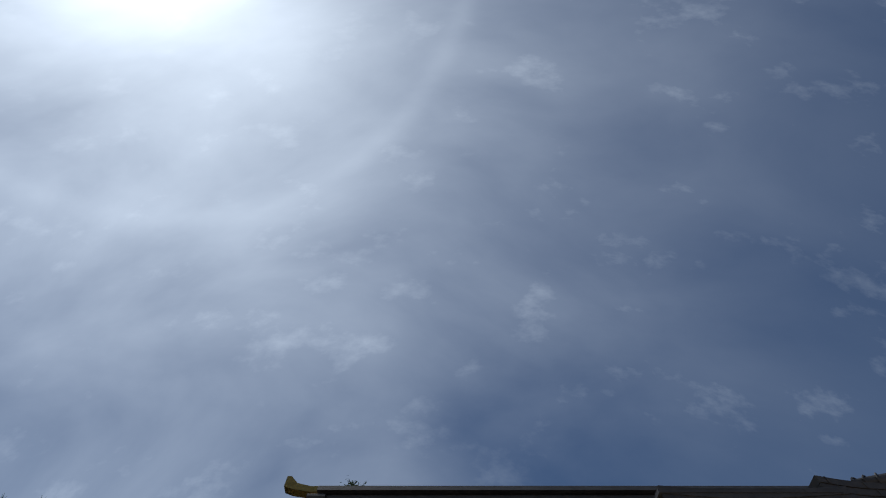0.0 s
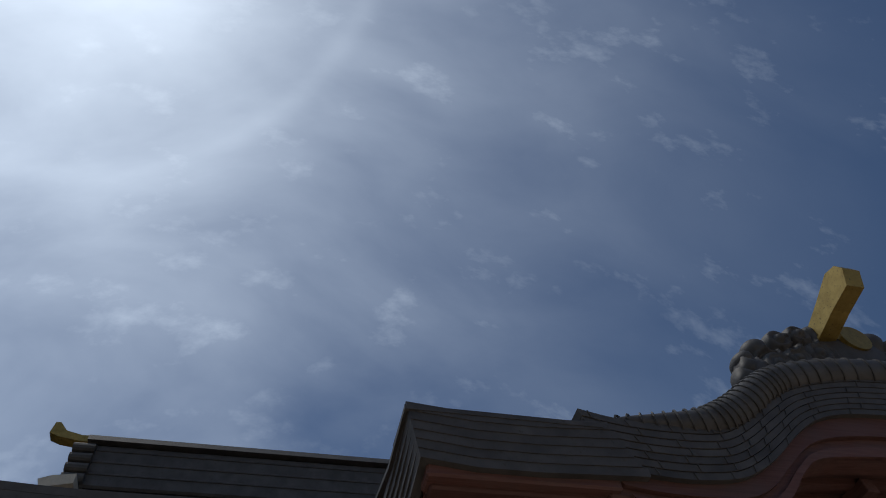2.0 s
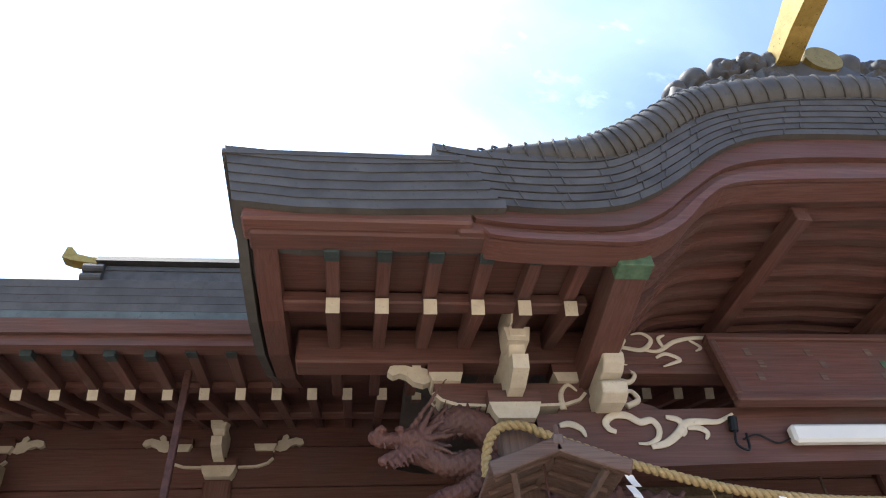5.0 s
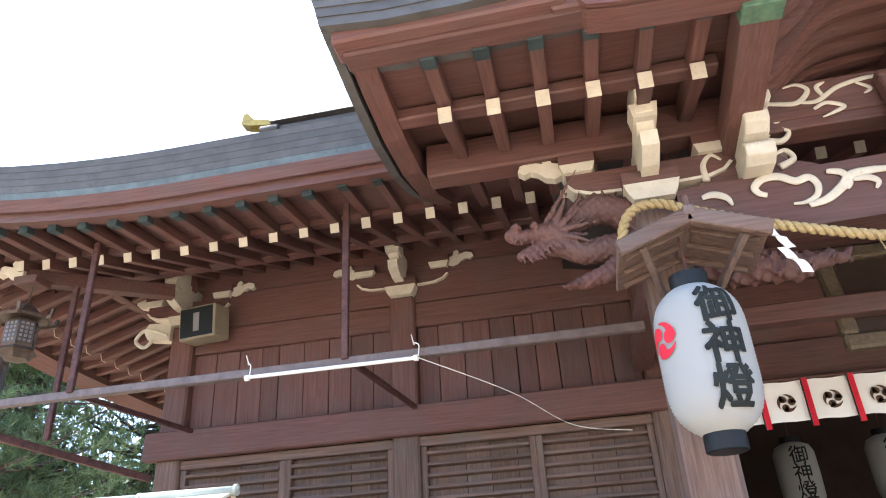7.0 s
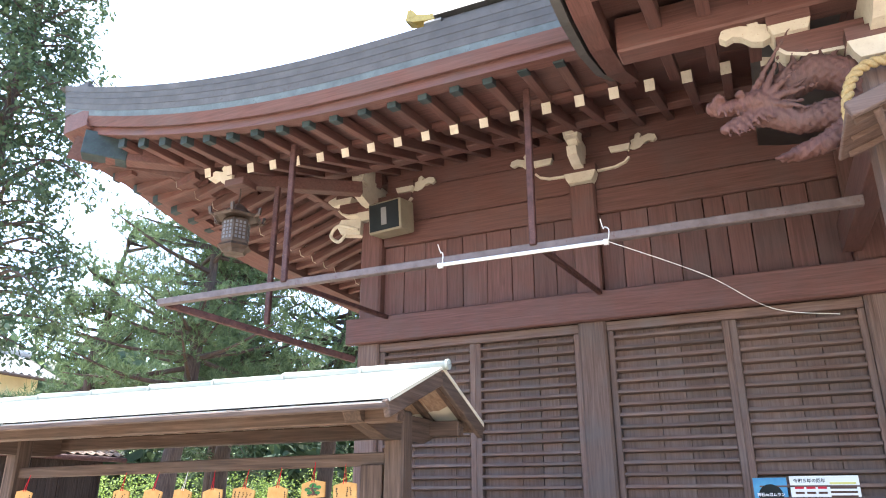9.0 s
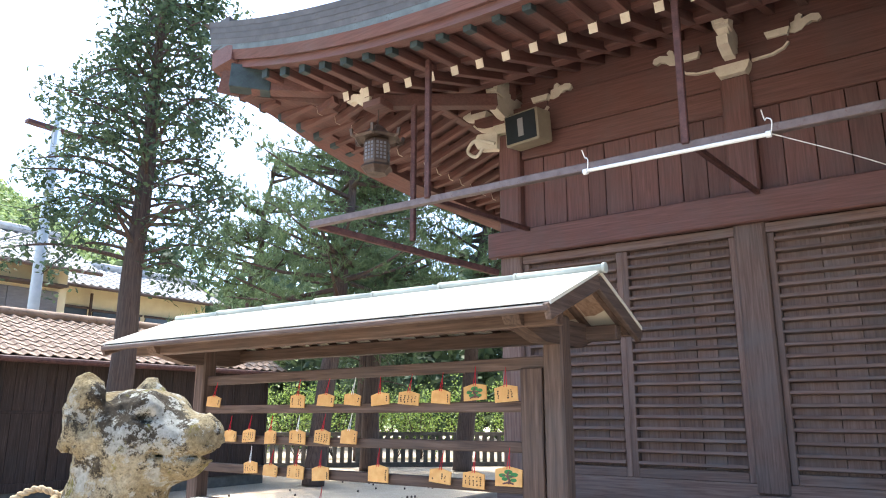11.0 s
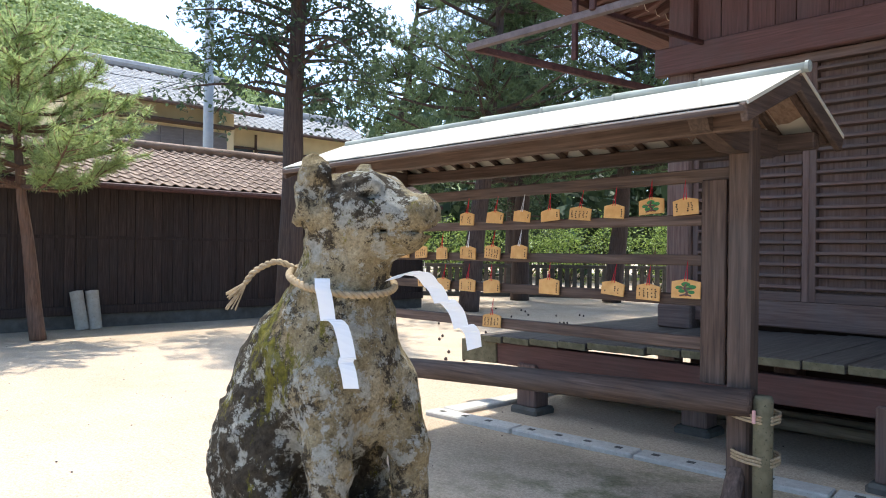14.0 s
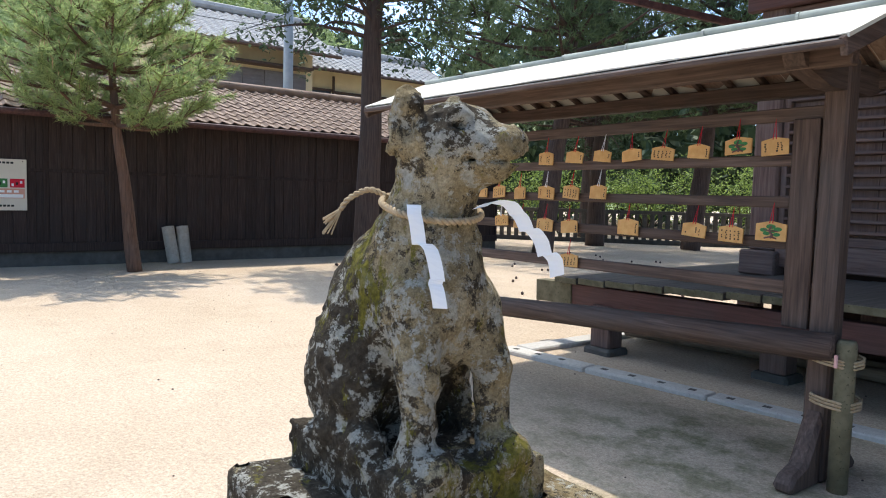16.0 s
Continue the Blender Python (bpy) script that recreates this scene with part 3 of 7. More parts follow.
# shutters of boards and slats below
for a, b2 in ((COLS[0], COLS[1]), (COLS[1], COLS[2])):
    x0, x1 = a + 0.12, b2 - 0.12
    box("head_rail", x0, x1, WALL + 0.03, WALL + 0.17, 2.9, 2.98, grey_x, hall)
    mid = x0 + (x1 - x0) * 0.505
    for p, q in ((x0, mid), (mid, x1)):
        sh = empty("shutter", "weathered brown slatted timber shutter, closed", "")
        sh.parent = hall
        box("stile", p, p + 0.055, WALL + 0.05, WALL + 0.12, 0.94, 2.9, grey_z, sh)
        box("stile", q - 0.055, q, WALL + 0.05, WALL + 0.12, 0.94, 2.9, grey_z, sh)
        box("bottom_rail", p + 0.055, q - 0.055, WALL + 0.05, WALL + 0.12, 0.94, 1.02, grey_x, sh)
        x, k = p + 0.055, 0
        while x < q - 0.06:
            w = min((0.34, 0.19, 0.2, 0.24, 0.17)[k % 5] * rb.uniform(0.85, 1.15), q - 0.055 - x)
            if q - 0.055 - x - w < 0.07:
                w = q - 0.055 - x
            box("back_board", x + 0.002, x + w - 0.002, WALL + 0.105 + rb.uniform(0, 0.008), WALL + 0.14, 1.02, 2.9, grey_z, sh, c=0.003)
            x, k = x + w, k + 1
        first = None
        for i in range(20):
            z = 1.06 + i * 0.0935
            if first is None:
                first = box("slat", 0, q - p - 0.11, -0.038, 0.03, -0.014, 0.014, grey_x, sh, c=0.004)
                s = first
            else:
                s = new("slat", first.data)
                s.parent = sh
            s.matrix_basis = pose(p + 0.055, WALL + 0.078 + rb.uniform(-0.003, 0.003), z + rb.uniform(-0.004, 0.004), -8, rb.uniform(-0.15, 0.15), 0)
# side wall of the hall and the dark room inside
box("side_wall", -3.24, -3.12, WALL + 0.24, 12.2, 0.72, 5.0, grey_x, hall)
box("side_wall", 2 * MID + 3.12, 2 * MID + 3.24, WALL + 0.24, 12.2, 0.72, 5.0, grey_x, hall)
# room shell, its deep shade carried by the near-black colour
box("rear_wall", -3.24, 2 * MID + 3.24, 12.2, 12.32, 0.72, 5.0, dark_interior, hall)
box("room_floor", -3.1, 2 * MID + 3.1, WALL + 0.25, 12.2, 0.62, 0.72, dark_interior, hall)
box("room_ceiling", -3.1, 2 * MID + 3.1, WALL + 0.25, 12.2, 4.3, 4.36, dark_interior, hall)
# added board that stops light leaking under the floor; shade in its colour
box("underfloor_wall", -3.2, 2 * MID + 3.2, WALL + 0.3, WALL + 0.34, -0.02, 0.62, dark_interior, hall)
box("lintel", 1.37, 2 * MID - 1.37, WALL + 0.02, WALL + 0.2, 3.1, 3.45, red_x, hall, c=0.012)
box("transom_board", 1.37, 2 * MID - 1.37, WALL + 0.1, WALL + 0.16, 3.45, 4.0, red_x, hall)

# ---- eaves of the hall: two rows of rafters, boards above them, fascia and copper edge ----
EAVE_X0 = -5.42
FRONT = 4.75


def rafter_mesh(name, length, w, h, mat):
    v, f = cbox(-w / 2, w / 2, 0, length, -h / 2, h / 2, 0.004)
    me = bpy.data.meshes.new(name)
    me.from_pydata(v, [], f)
    me.materials.append(mat)
    return me


low_me = rafter_mesh("rafter", 1.55, 0.07, 0.085, red_y)
low_end = rafter_mesh("rafter_end", 0.008, 0.072, 0.087, white_paint)
up_me = rafter_mesh("flying_rafter", 0.95, 0.07, 0.08, red_y)
up_cap = rafter_mesh("rafter_cap", 0.09, 0.076, 0.086, cap_copper)


def place_rafter(me, parent, tip, back, name):
    """A rafter whose front end is at tip and which runs towards back."""
    d = (Vector(back) - Vector(tip)).normalized()
    x = d.cross(Vector((0, 0, 1))).normalized()
    z = x.cross(d)
    o = new(name, me)
    o.parent = parent
    o.matrix_basis = Matrix.Translation(tip) @ Matrix((x, d, z)).transposed().to_4x4()
    return o


for i in range(-15, 30):
    x = -1.126 + i * 0.2585
    if x > 4.2:
        break
    r = rise(x)
    hip = max(0.0, -3.2 - x)                         # rafters beyond the corner stop at the hip
    if x > -4.35:
        back_y = 5.53 + 1.55 - hip * 1.0
        tip = (x, 5.53, 4.405 + r * 0.55 - 0.04)
        o = place_rafter(low_me, hall, tip, (x, 7.08, 4.405 + 0.5), "rafter")
        if hip > 0:
            o.scale = (1, max(0.2, 1 - hip / 1.55), 1)
        place_rafter(low_end, o, (0, -0.008, 0), (0, 1, 0), "rafter_end")
    if -4.75 < x and not -0.3 < x < 6.8:
        tip = (x, 4.94, 4.375 + r * 0.85 - 0.02 + (0.03 if x > -1 else 0))
        o = place_rafter(up_me, hall, tip, (x, 5.9, tip[2] + 0.13 - r * 0.35), "flying_rafter")
        if hip > 0.9:
            o.scale = (1, max(0.2, 1 - (hip - 0.9) / 1.0), 1)
        place_rafter(up_cap, o, (0, -0.004, 0), (0, 1, 0), "rafter_cap")
# the left side's rafters
for i in range(0, 30):
    y = 5.05 + i * 0.2585
    rr = 0.045 * max(0.0, 8.0 - y) ** 2 * 0.35
    hip = max(0.0, 6.95 - y)
    if hip < 1.5:
        o = place_rafter(low_me, hall, (-4.62, y, 4.39 + rr * 0.6), (-3.1, y, 4.9), "rafter")
        o.scale = (1, max(0.15, 1 - hip / 1.55), 1)
        place_rafter(low_end, o, (0, -0.008, 0), (0, 1, 0), "rafter_end")
    o = place_rafter(up_me, hall, (-5.2, y, 4.41 + rr), (-4.2, y, 4.56 + rr * 0.7), "flying_rafter")
    o.scale = (1, max(0.2, 1 - max(0, hip - 0.9) / 1.0), 1)
    place_rafter(up_cap, o, (0, -0.004, 0), (0, 1, 0), "rafter_cap")
# hip rafter at the corner with its copper-shod end
v, f = beam_between((-3.15, 6.95, 4.78), (-4.98, 4.98, 4.62), 0.15, 0.2)
mesh("hip_rafter", v, f, red_y, hall)
v, f = beam_between((-4.85, 5.12, 4.64), (-5.12, 4.84, 4.66), 0.17, 0.24)
mesh("hip_rafter_cap", v, f, cap_copper, hall)
# boards that the rafters carry
xs = [EAVE_X0 + 0.12 + i * 0.25 for i in range(0, 72)]
sv, sf = [], []
for x in xs:
    r = rise(x)
    t = max(0.0, -3.2 - x)
    sv += [(x, 4.84, 4.43 + r), (x, min(5.5, 4.84 + 2.1 - t), 4.47 + r * 0.6), (x, 7.1 - t, 4.97 - 0.05 * t + r * 0.2)]
sf = [[3 * i + k, 3 * i + 3 + k, 3 * i + 4 + k, 3 * i + 1 + k] for i in range(len(xs) - 1) for k in (0, 1)]
mesh("soffit", sv, sf, red_x, hall)
sv, sf = [], []
ys = [4.84 + i * 0.25 for i in range(33)]
for y in ys:
    rr = 0.045 * max(0.0, 8.0 - y) ** 2 * 0.35
    t = max(0.0, 6.95 - y)
    sv += [(EAVE_X0 + 0.1, y, 4.47 + rr), (min(-4.6, EAVE_X0 + 0.1 + 2.1 - t), y, 4.47 + rr * 0.6), (-3.1 - t, y, 4.97 - 0.05 * t)]
sf = [[3 * i + k, 3 * i + 3 + k, 3 * i + 4 + k, 3 * i + 1 + k] for i in range(len(ys) - 1) for k in (0, 1)]
mesh("soffit", sv, sf, red_y, hall)


def strip(x0, x1, n, prof, zf):
    """A moulding along x whose section (y, z) follows the turned-up eave."""
    k = len(prof)
    vs, fs = [], []
    for i in range(n + 1):
        x = x0 + (x1 - x0) * i / n
        vs += [(x, y, z + zf(x)) for y, z in prof]
    for i in range(n):
        fs += [[i * k + j, (i + 1) * k + j, (i + 1) * k + (j + 1) % k, i * k + (j + 1) % k] for j in range(k)]
    fs += [list(range(k)), list(range(n * k, n * k + k))]
    return vs, fs


END = 2 * MID - EAVE_X0
v, f = strip(EAVE_X0 + 0.16, -0.2, 40, [(4.86, 4.345), (5.0, 4.365), (5.0, 4.44), (4.86, 4.43)], rise)
mesh("eave_board", v, f, red_x, hall, "reddish eave board above the rafter ends")
v, f = strip(EAVE_X0 + 0.1, -0.2, 40, [(4.815, 4.41), (4.98, 4.445), (4.98, 4.56), (4.78, 4.5)], rise)
mesh("eave_board", v, f, red_x, hall)
v, f = strip(-4.45, -0.2, 36, [(5.57, 4.44), (5.68, 4.46), (5.68, 4.53), (5.57, 4.51)], lambda x: rise(x) * 0.55)
mesh("rafter_ledge", v, f, red_x, hall)
v, f = strip(6.8, END - 0.1, 40, [(4.82, 4.27), (4.98, 4.3), (4.98, 4.56), (4.78, 4.5)], rise)
mesh("eave_board", v, f, red_x, hall)
# copper edge in five courses, each a little proud of the one below
for k in range(5):
    z0, z1 = 4.5 + k * 0.0585, 4.5 + (k + 1) * 0.0585
    yy = FRONT + 0.035 - k * 0.008
    v, f = strip(EAVE_X0 + 0.05 - k * 0.012, END - 0.05, 60, [(yy, z0), (yy + 0.4, z0 + 0.03), (yy + 0.4, z1 + 0.03), (yy - 0.006, z1 - 0.001)], rise)
    mesh("copper_course", v, f, copper_edge if k == 0 else copper, hall, "greened copper drip edge" if k == 0 else "")
# side edge, going back from the corner
for k in range(5):
    z0, z1 = 4.5 + k * 0.0585, 4.5 + (k + 1) * 0.0585
    xx = EAVE_X0 + 0.035 - k * 0.012
    vs, fs, n = [], [], 24
    for i in range(n + 1):
        y = FRONT + 0.03 + i * 0.4
        r = 0.49 * max(0.0, 1 - i * 0.4 / 3.3) ** 2
        vs += [(xx, y, z0 + r), (xx + 0.3, y, z0 + 0.03 + r), (xx + 0.3, y, z1 + 0.03 + r), (xx - 0.006, y, z1 + r)]
    for i in range(n):
        fs += [[i * 4 + j, i * 4 + 4 + j, i * 4 + 4 + (j + 1) % 4, i * 4 + (j + 1) % 4] for j in range(4)]
    fs += [[0, 1, 2, 3], [n * 4 + j for j in range(4)]]
    mesh("copper_course", vs, fs, copper, hall)
    if k == 0:
        mesh("eave_board", [(p[0] + 0.03, p[1], p[2] - 0.2 if j % 4 < 2 else p[2] - 0.08) for j, p in enumerate(vs)], fs, red_y, hall)

# roof skin: front, back and sides up to the ridge
RIDGE_Y, RIDGE_Z = 9.7, 8.25


def roof_z(t):
    return 4.798 + (RIDGE_Z - 4.798) * (0.62 * t + 0.38 * t * t)


rv, rf, nv, nu = [], [], 14, 48
for side in (0, 1):
    o = len(rv)
    for j in range(nv + 1):
        t = j / nv
        off = (RIDGE_Y - FRONT) * t
        y = FRONT + 0.01 + off if side == 0 else 2 * RIDGE_Y - FRONT - off
        xl = EAVE_X0 - 0.03 + min(off, 1.9)
        for i in range(nu + 1):
            x = xl + (2 * MID - 2 * xl) * i / nu
            rv.append((x, y, roof_z(t) + rise(x) * (1 - t) ** 3))
    rf += [[o + j * (nu + 1) + i, o + j * (nu + 1) + i + 1, o + (j + 1) * (nu + 1) + i + 1, o + (j + 1) * (nu + 1) + i] for j in range(nv) for i in range(nu)]
for side in (-1, 1):
    o = len(rv)
    for j in range(7):
        off = 1.9 * j / 6
        t = off / (RIDGE_Y - FRONT)
        x = EAVE_X0 - 0.03 + off
        x = x if side < 0 else 2 * MID - x
        for i in range(13):
            y = (FRONT - 0.05 + off) + (2 * (RIDGE_Y - FRONT) + 0.05 - 2 * off) * i / 12
            rv.append((x, y, roof_z(t) + 0.49 * (abs(i - 6) / 6) ** 6 * (1 - t) ** 3))
    rf += [[o + j * 13 + i, o + j * 13 + i + 1, o + (j + 1) * 13 + i + 1, o + (j + 1) * 13 + i] for j in range(6) for i in range(12)]
    xg = EAVE_X0 + 1.87 if side < 0 else 2 * MID - EAVE_X0 - 1.87
    o = len(rv)
    rv += [(xg, 6.6, 5.7), (xg, 12.8, 5.7), (xg, RIDGE_Y, RIDGE_Z)]
    rf.append([o, o + 1, o + 2])
mesh("roof", rv, rf, copper, hall, "dark weathered copper roof", smooth=True)
# the ridge: stacked box, capping, end tiles and horn
box("ridge", -3.62, 2 * MID + 3.62, RIDGE_Y - 0.22, RIDGE_Y + 0.22, 8.1, 8.82, copper, hall, "boxed copper roof ridge", 0.03)
for z in (8.3, 8.5, 8.7):
    box("ridge_band", -3.66, 2 * MID + 3.66, RIDGE_Y - 0.235, RIDGE_Y + 0.235, z, z + 0.03, copper, hall)
v, f = prism([(-0.3, 8.84), (0.3, 8.84), (0.26, 8.95), (0.1, 9.02), (-0.1, 9.02), (-0.26, 8.95)], 2 * MID + 7.4, lambda u, w, d: (-3.7 + d, RIDGE_Y + u, w))
mesh("ridge_cap", v, f, copper, hall)
for k in range(4):
    v, f = tube([(-3.85, RIDGE_Y - 0.25, 8.2 + k * 0.17), (-3.55, RIDGE_Y - 0.25, 8.2 + k * 0.17)], 0.075, 12)
    mesh("ridge_end_roll", v, f, copper, hall)
v, f = prism([(-3.6, 8.96), (-3.85, 8.95), (-4.15, 9.0), (-4.3, 9.06), (-4.27, 9.26), (-4.2, 9.26), (-4.08, 9.12), (-3.85, 9.06), (-3.6, 9.06)], 0.2, lambda u, w, d: (u, RIDGE_Y - 0.1 + d, w))
mesh("ridge_horn", v, f, gold, hall, "gilded copper horn on the ridge end")
v, f = prism([(-3.6, 7.95), (-4.0, 7.85), (-4.05, 7.98), (-3.9, 8.05), (-3.6, 8.1)], 0.3, lambda u, w, d: (u, RIDGE_Y - 0.5 + d, w))
mesh("gable_ridge_tile", v, f, white_paint, hall)

# front purlin that the brackets carry, with its carved white nose beyond the corner
box("purlin", -4.42, 8.0, 6.3, 6.42, 4.62, 4.8, red_x, hall, c=0.01)
box("purlin", -3.9, -3.78, 6.3, 12, 4.62, 4.8, red_y, hall, c=0.01)


def scroll(cx, cz, s, flip=1):
    """A small cloud nose in (u, v): thick at the root, curling at the tip."""
    pts = [(0, -0.05), (0.05, -0.07), (0.12, -0.05), (0.17, 0.0), (0.22, 0.02), (0.27, 0.0), (0.31, 0.03), (0.29, 0.08), (0.22, 0.1),
           (0.15, 0.08), (0.12, 0.07), (0.14, 0.11), (0.11, 0.14), (0.07, 0.12), (0.06, 0.07), (0.0, 0.05)]
    return [(cx + flip * u * s, cz + w * s) for u, w in pts]


v, f = beam_between((-4.02, 5.6, 4.4), (-3.1, 6.5, 4.5), 0.11, 0.13)
mesh("corner_beam", v, f, red_y, hall)
v, f = prism(scroll(-3.95, 4.41, 0.95, -1), 0.07, lambda u, w, d: (u, 5.56 + d, w))
mesh("purlin_nose", v, f, white_paint, hall, "white-painted carved beam nose")
box("lantern_block", -3.98, -3.76, 5.5, 5.7, 4.28, 4.35, red_x, hall)


def bracket(x, y, z, parent, forward=0.5, corner=False, name="bracket"):
    """Bearing block, cradle arm, three small blocks, a stepped white nose to the front and curling wing tips."""
    br = empty(name, "timber bracket set with white-painted edges", "")
    br.parent = parent
    # bearing block: square above, coved and white below
    v, f = prism([(-0.15, 0.1), (-0.15, 0.17), (0.15, 0.17), (0.15, 0.1)], 0.3, lambda u, w, d: (x + u, y - 0.15 + d, z + w))
    mesh("bearing_block", v, f, red_x, br)
    v, f = prism([(-0.148, 0.1), (-0.13, 0.04), (-0.105, 0.0), (0.105, 0.0), (0.13, 0.04), (0.148, 0.1)], 0.29, lambda u, w, d: (x + u, y - 0.148 + d, z + w))
    mesh("block_foot", v, f, white_paint, br)
    arm = [(-0.44, 0.27), (-0.44, 0.2), (-0.4, 0.16), (-0.32, 0.135), (-0.15, 0.13), (0.15, 0.13), (0.32, 0.135), (0.4, 0.16), (0.44, 0.2), (0.44, 0.27)]
    v, f = prism(arm, 0.11, lambda u, w, d: (x + u, y - 0.055 + d, z + w))
    mesh("arm", v, f, red_x, br)
    for s in (-1, 1):
        edge = [(0.15, 0.115), (0.32, 0.122), (0.41, 0.152), (0.455, 0.2), (0.44, 0.21), (0.4, 0.168), (0.31, 0.138), (0.15, 0.132)]
        v, f = prism([(s * u, w) for u, w in edge], 0.12, lambda u, w, d: (x + u, y - 0.064 + d, z + w))
        mesh("arm_edge", v, f, white_paint, br)
        v, f = prism([(s * u, w) for u, w in [(0.29, 0.27), (0.27, 0.33), (0.47, 0.33), (0.45, 0.27)]], 0.16, lambda u, w, d: (x + u, y - 0.084 + d, z + w))
        mesh("small_block_foot", v, f, white_paint, br)
        v, f = prism([(s * u, w) for u, w in [(0.268, 0.33), (0.268, 0.39), (0.472, 0.39), (0.472, 0.33)]], 0.16, lambda u, w, d: (x + u, y - 0.08 + d, z + w))
        mesh("small_block", v, f, red_x, br)
        v, f = prism(scroll(x + s * 0.46, z + 0.33, 0.8, s), 0.06, lambda u, w, d: (u, y - 0.04 + d, w))
        mesh("wing_tip", v, f, white_paint, br)
    # stepped noses towards the front
    nose = [(-0.1, 0.13), (0.16, 0.13), (0.25, 0.17), (0.26, 0.25), (0.2, 0.28), (0.24, 0.33), (0.27, 0.36), (0.27, 0.42), (-0.1, 0.42)]
    v, f = prism(nose, 0.09, lambda u, w, d: (x - 0.045 + d, y - u * forward / 0.27, z + w))
    mesh("nose", v, f, white_paint, br)
    v, f = prism([(0.08, 0.42), (0.3, 0.42), (0.34, 0.5), (0.3, 0.58), (0.24, 0.62), (0.08, 0.62)], 0.08, lambda u, w, d: (x - 0.04 + d, y - u * forward / 0.27, z + w))
    mesh("nose_tip", v, f, white_paint, br)
    v, f = prism([(-0.06, 0.33), (-0.075, 0.42), (0.075, 0.42), (0.06, 0.33)], 0.15, lambda u, w, d: (x + u, y - forward * 0.75 - 0.1 + d, z + w))
    mesh("nose_block", v, f, white_paint, br)
    if corner:
        v, f = prism([(0, 0), (0.3, 0.0), (0.36, 0.08), (0.3, 0.16), (0, 0.18)], 0.12, lambda u, w, d: (x - 0.1 - u * 0.6, y - 0.16 + d - u * 0.3, z - 0.16 + w))
        mesh("corner_nose", v, f, white_paint, br)
        v, f = tube(smooth_path([(x - 0.1, y - 0.2, z - 0.12), (x - 0.3, y - 0.25, z - 0.06), (x - 0.4, y - 0.25, z - 0.16), (x - 0.3, y - 0.25, z - 0.24), (x - 0.22, y - 0.24, z - 0.16)]), 0.018, 8)
        mesh("corner_scroll", v, f, white_paint, br)
    return br


bracket(COLS[0], WALL + 0.1, 4.3, hall, 0.42, True)
bracket(COLS[1], WALL + 0.1, 4.3, hall, 0.42)

# iron frame that hangs before the wall
frame_iron = empty("iron_trellis", "rusty iron trellis hung from the eaves before the wall", "trellis")
box("long_bar", -4.42, 1.05, 5.3, 5.36, 3.14, 3.2, bar_top, frame_iron, "worn grey top bar")
for p, q in (((-4.36, 5.36, 3.16), (-3.32, 6.86, 2.84)), ((-4.3, 5.4, 3.02), (-3.3, 5.6, 3.02))):
    v, f = beam_between(p, q, 0.05, 0.06)
    if p[2] > 3.1:
        mesh("side_bar", v, f, iron_rust, frame_iron)
for x, y, z0, z1 in ((-3.05, 5.3, 3.18, 4.42), (-0.95, 5.3, 3.18, 4.42), (-3.55, 5.75, 2.98, 4.3)):
    box("hanger", x - 0.025, x + 0.025, y - 0.02, y + 0.02, z0, z1, iron_rust, frame_iron)
for x in (-2.95, -0.85):
    v, f = beam_between((x - 0.06, 5.36, 3.17), (x + 0.02, WALL - 0.06, 3.22), 0.04, 0.04)
    mesh("stay", v, f, iron_rust, frame_iron)
tubelamp = empty("tube_lamp", "white fluorescent tube hung on wire hooks", "lamp")
v, f = tube([(-1.66, 5.27, 3.125), (-0.43, 5.27, 3.12)], 0.0135, 12)
mesh("tube", v, f, enamel, tubelamp)
for x in (-1.66, -0.46):
    v, f = tube([(x, 5.27, 3.12), (x + 0.03, 5.27, 3.12)], 0.021, 12)
    mesh("socket", v, f, paper_white, tubelamp)
    v, f = tube(smooth_path([(x + 0.03, 5.27, 3.13), (x + 0.04, 5.26, 3.2), (x + 0.01, 5.28, 3.23), (x - 0.01, 5.33, 3.24), (x - 0.02, 5.3, 3.3)], 5), 0.004, 6)
    mesh("wire_hook", v, f, enamel, tubelamp)
v, f = tube(smooth_path([(-0.43, 5.27, 3.12), (0.1, 5.9, 3.0), (0.5, 6.5, 2.86), (0.95, 6.8, 2.84)]), 0.0035, 6)
mesh("cord", v, f, enamel, tubelamp)
# loudspeaker by the corner column
spk = empty("loudspeaker", "grey-brown box loudspeaker with dark front", "loudspeaker")
sm = pose(-2.86, 6.68, 4.21, 6, 0, -8)
box("cabinet", -0.2, 0.2, -0.1, 0.14, -0.16, 0.16, painted("speaker_case", (0.2, 0.17, 0.12), (0.27, 0.23, 0.17), 6), spk, c=0.012, m=sm)
box("grille", -0.18, 0.18, -0.107, -0.1, -0.14, 0.14, black_plastic, spk, "dark speaker grille", m=sm)
box("horn_slot", -0.03, 0.035, -0.113, -0.107, -0.09, 0.09, shutter_grey, spk, m=sm)
box("mount", -0.03, 0.03, 0.14, 0.22, -0.1, 0.0, iron_rust, spk, m=sm)
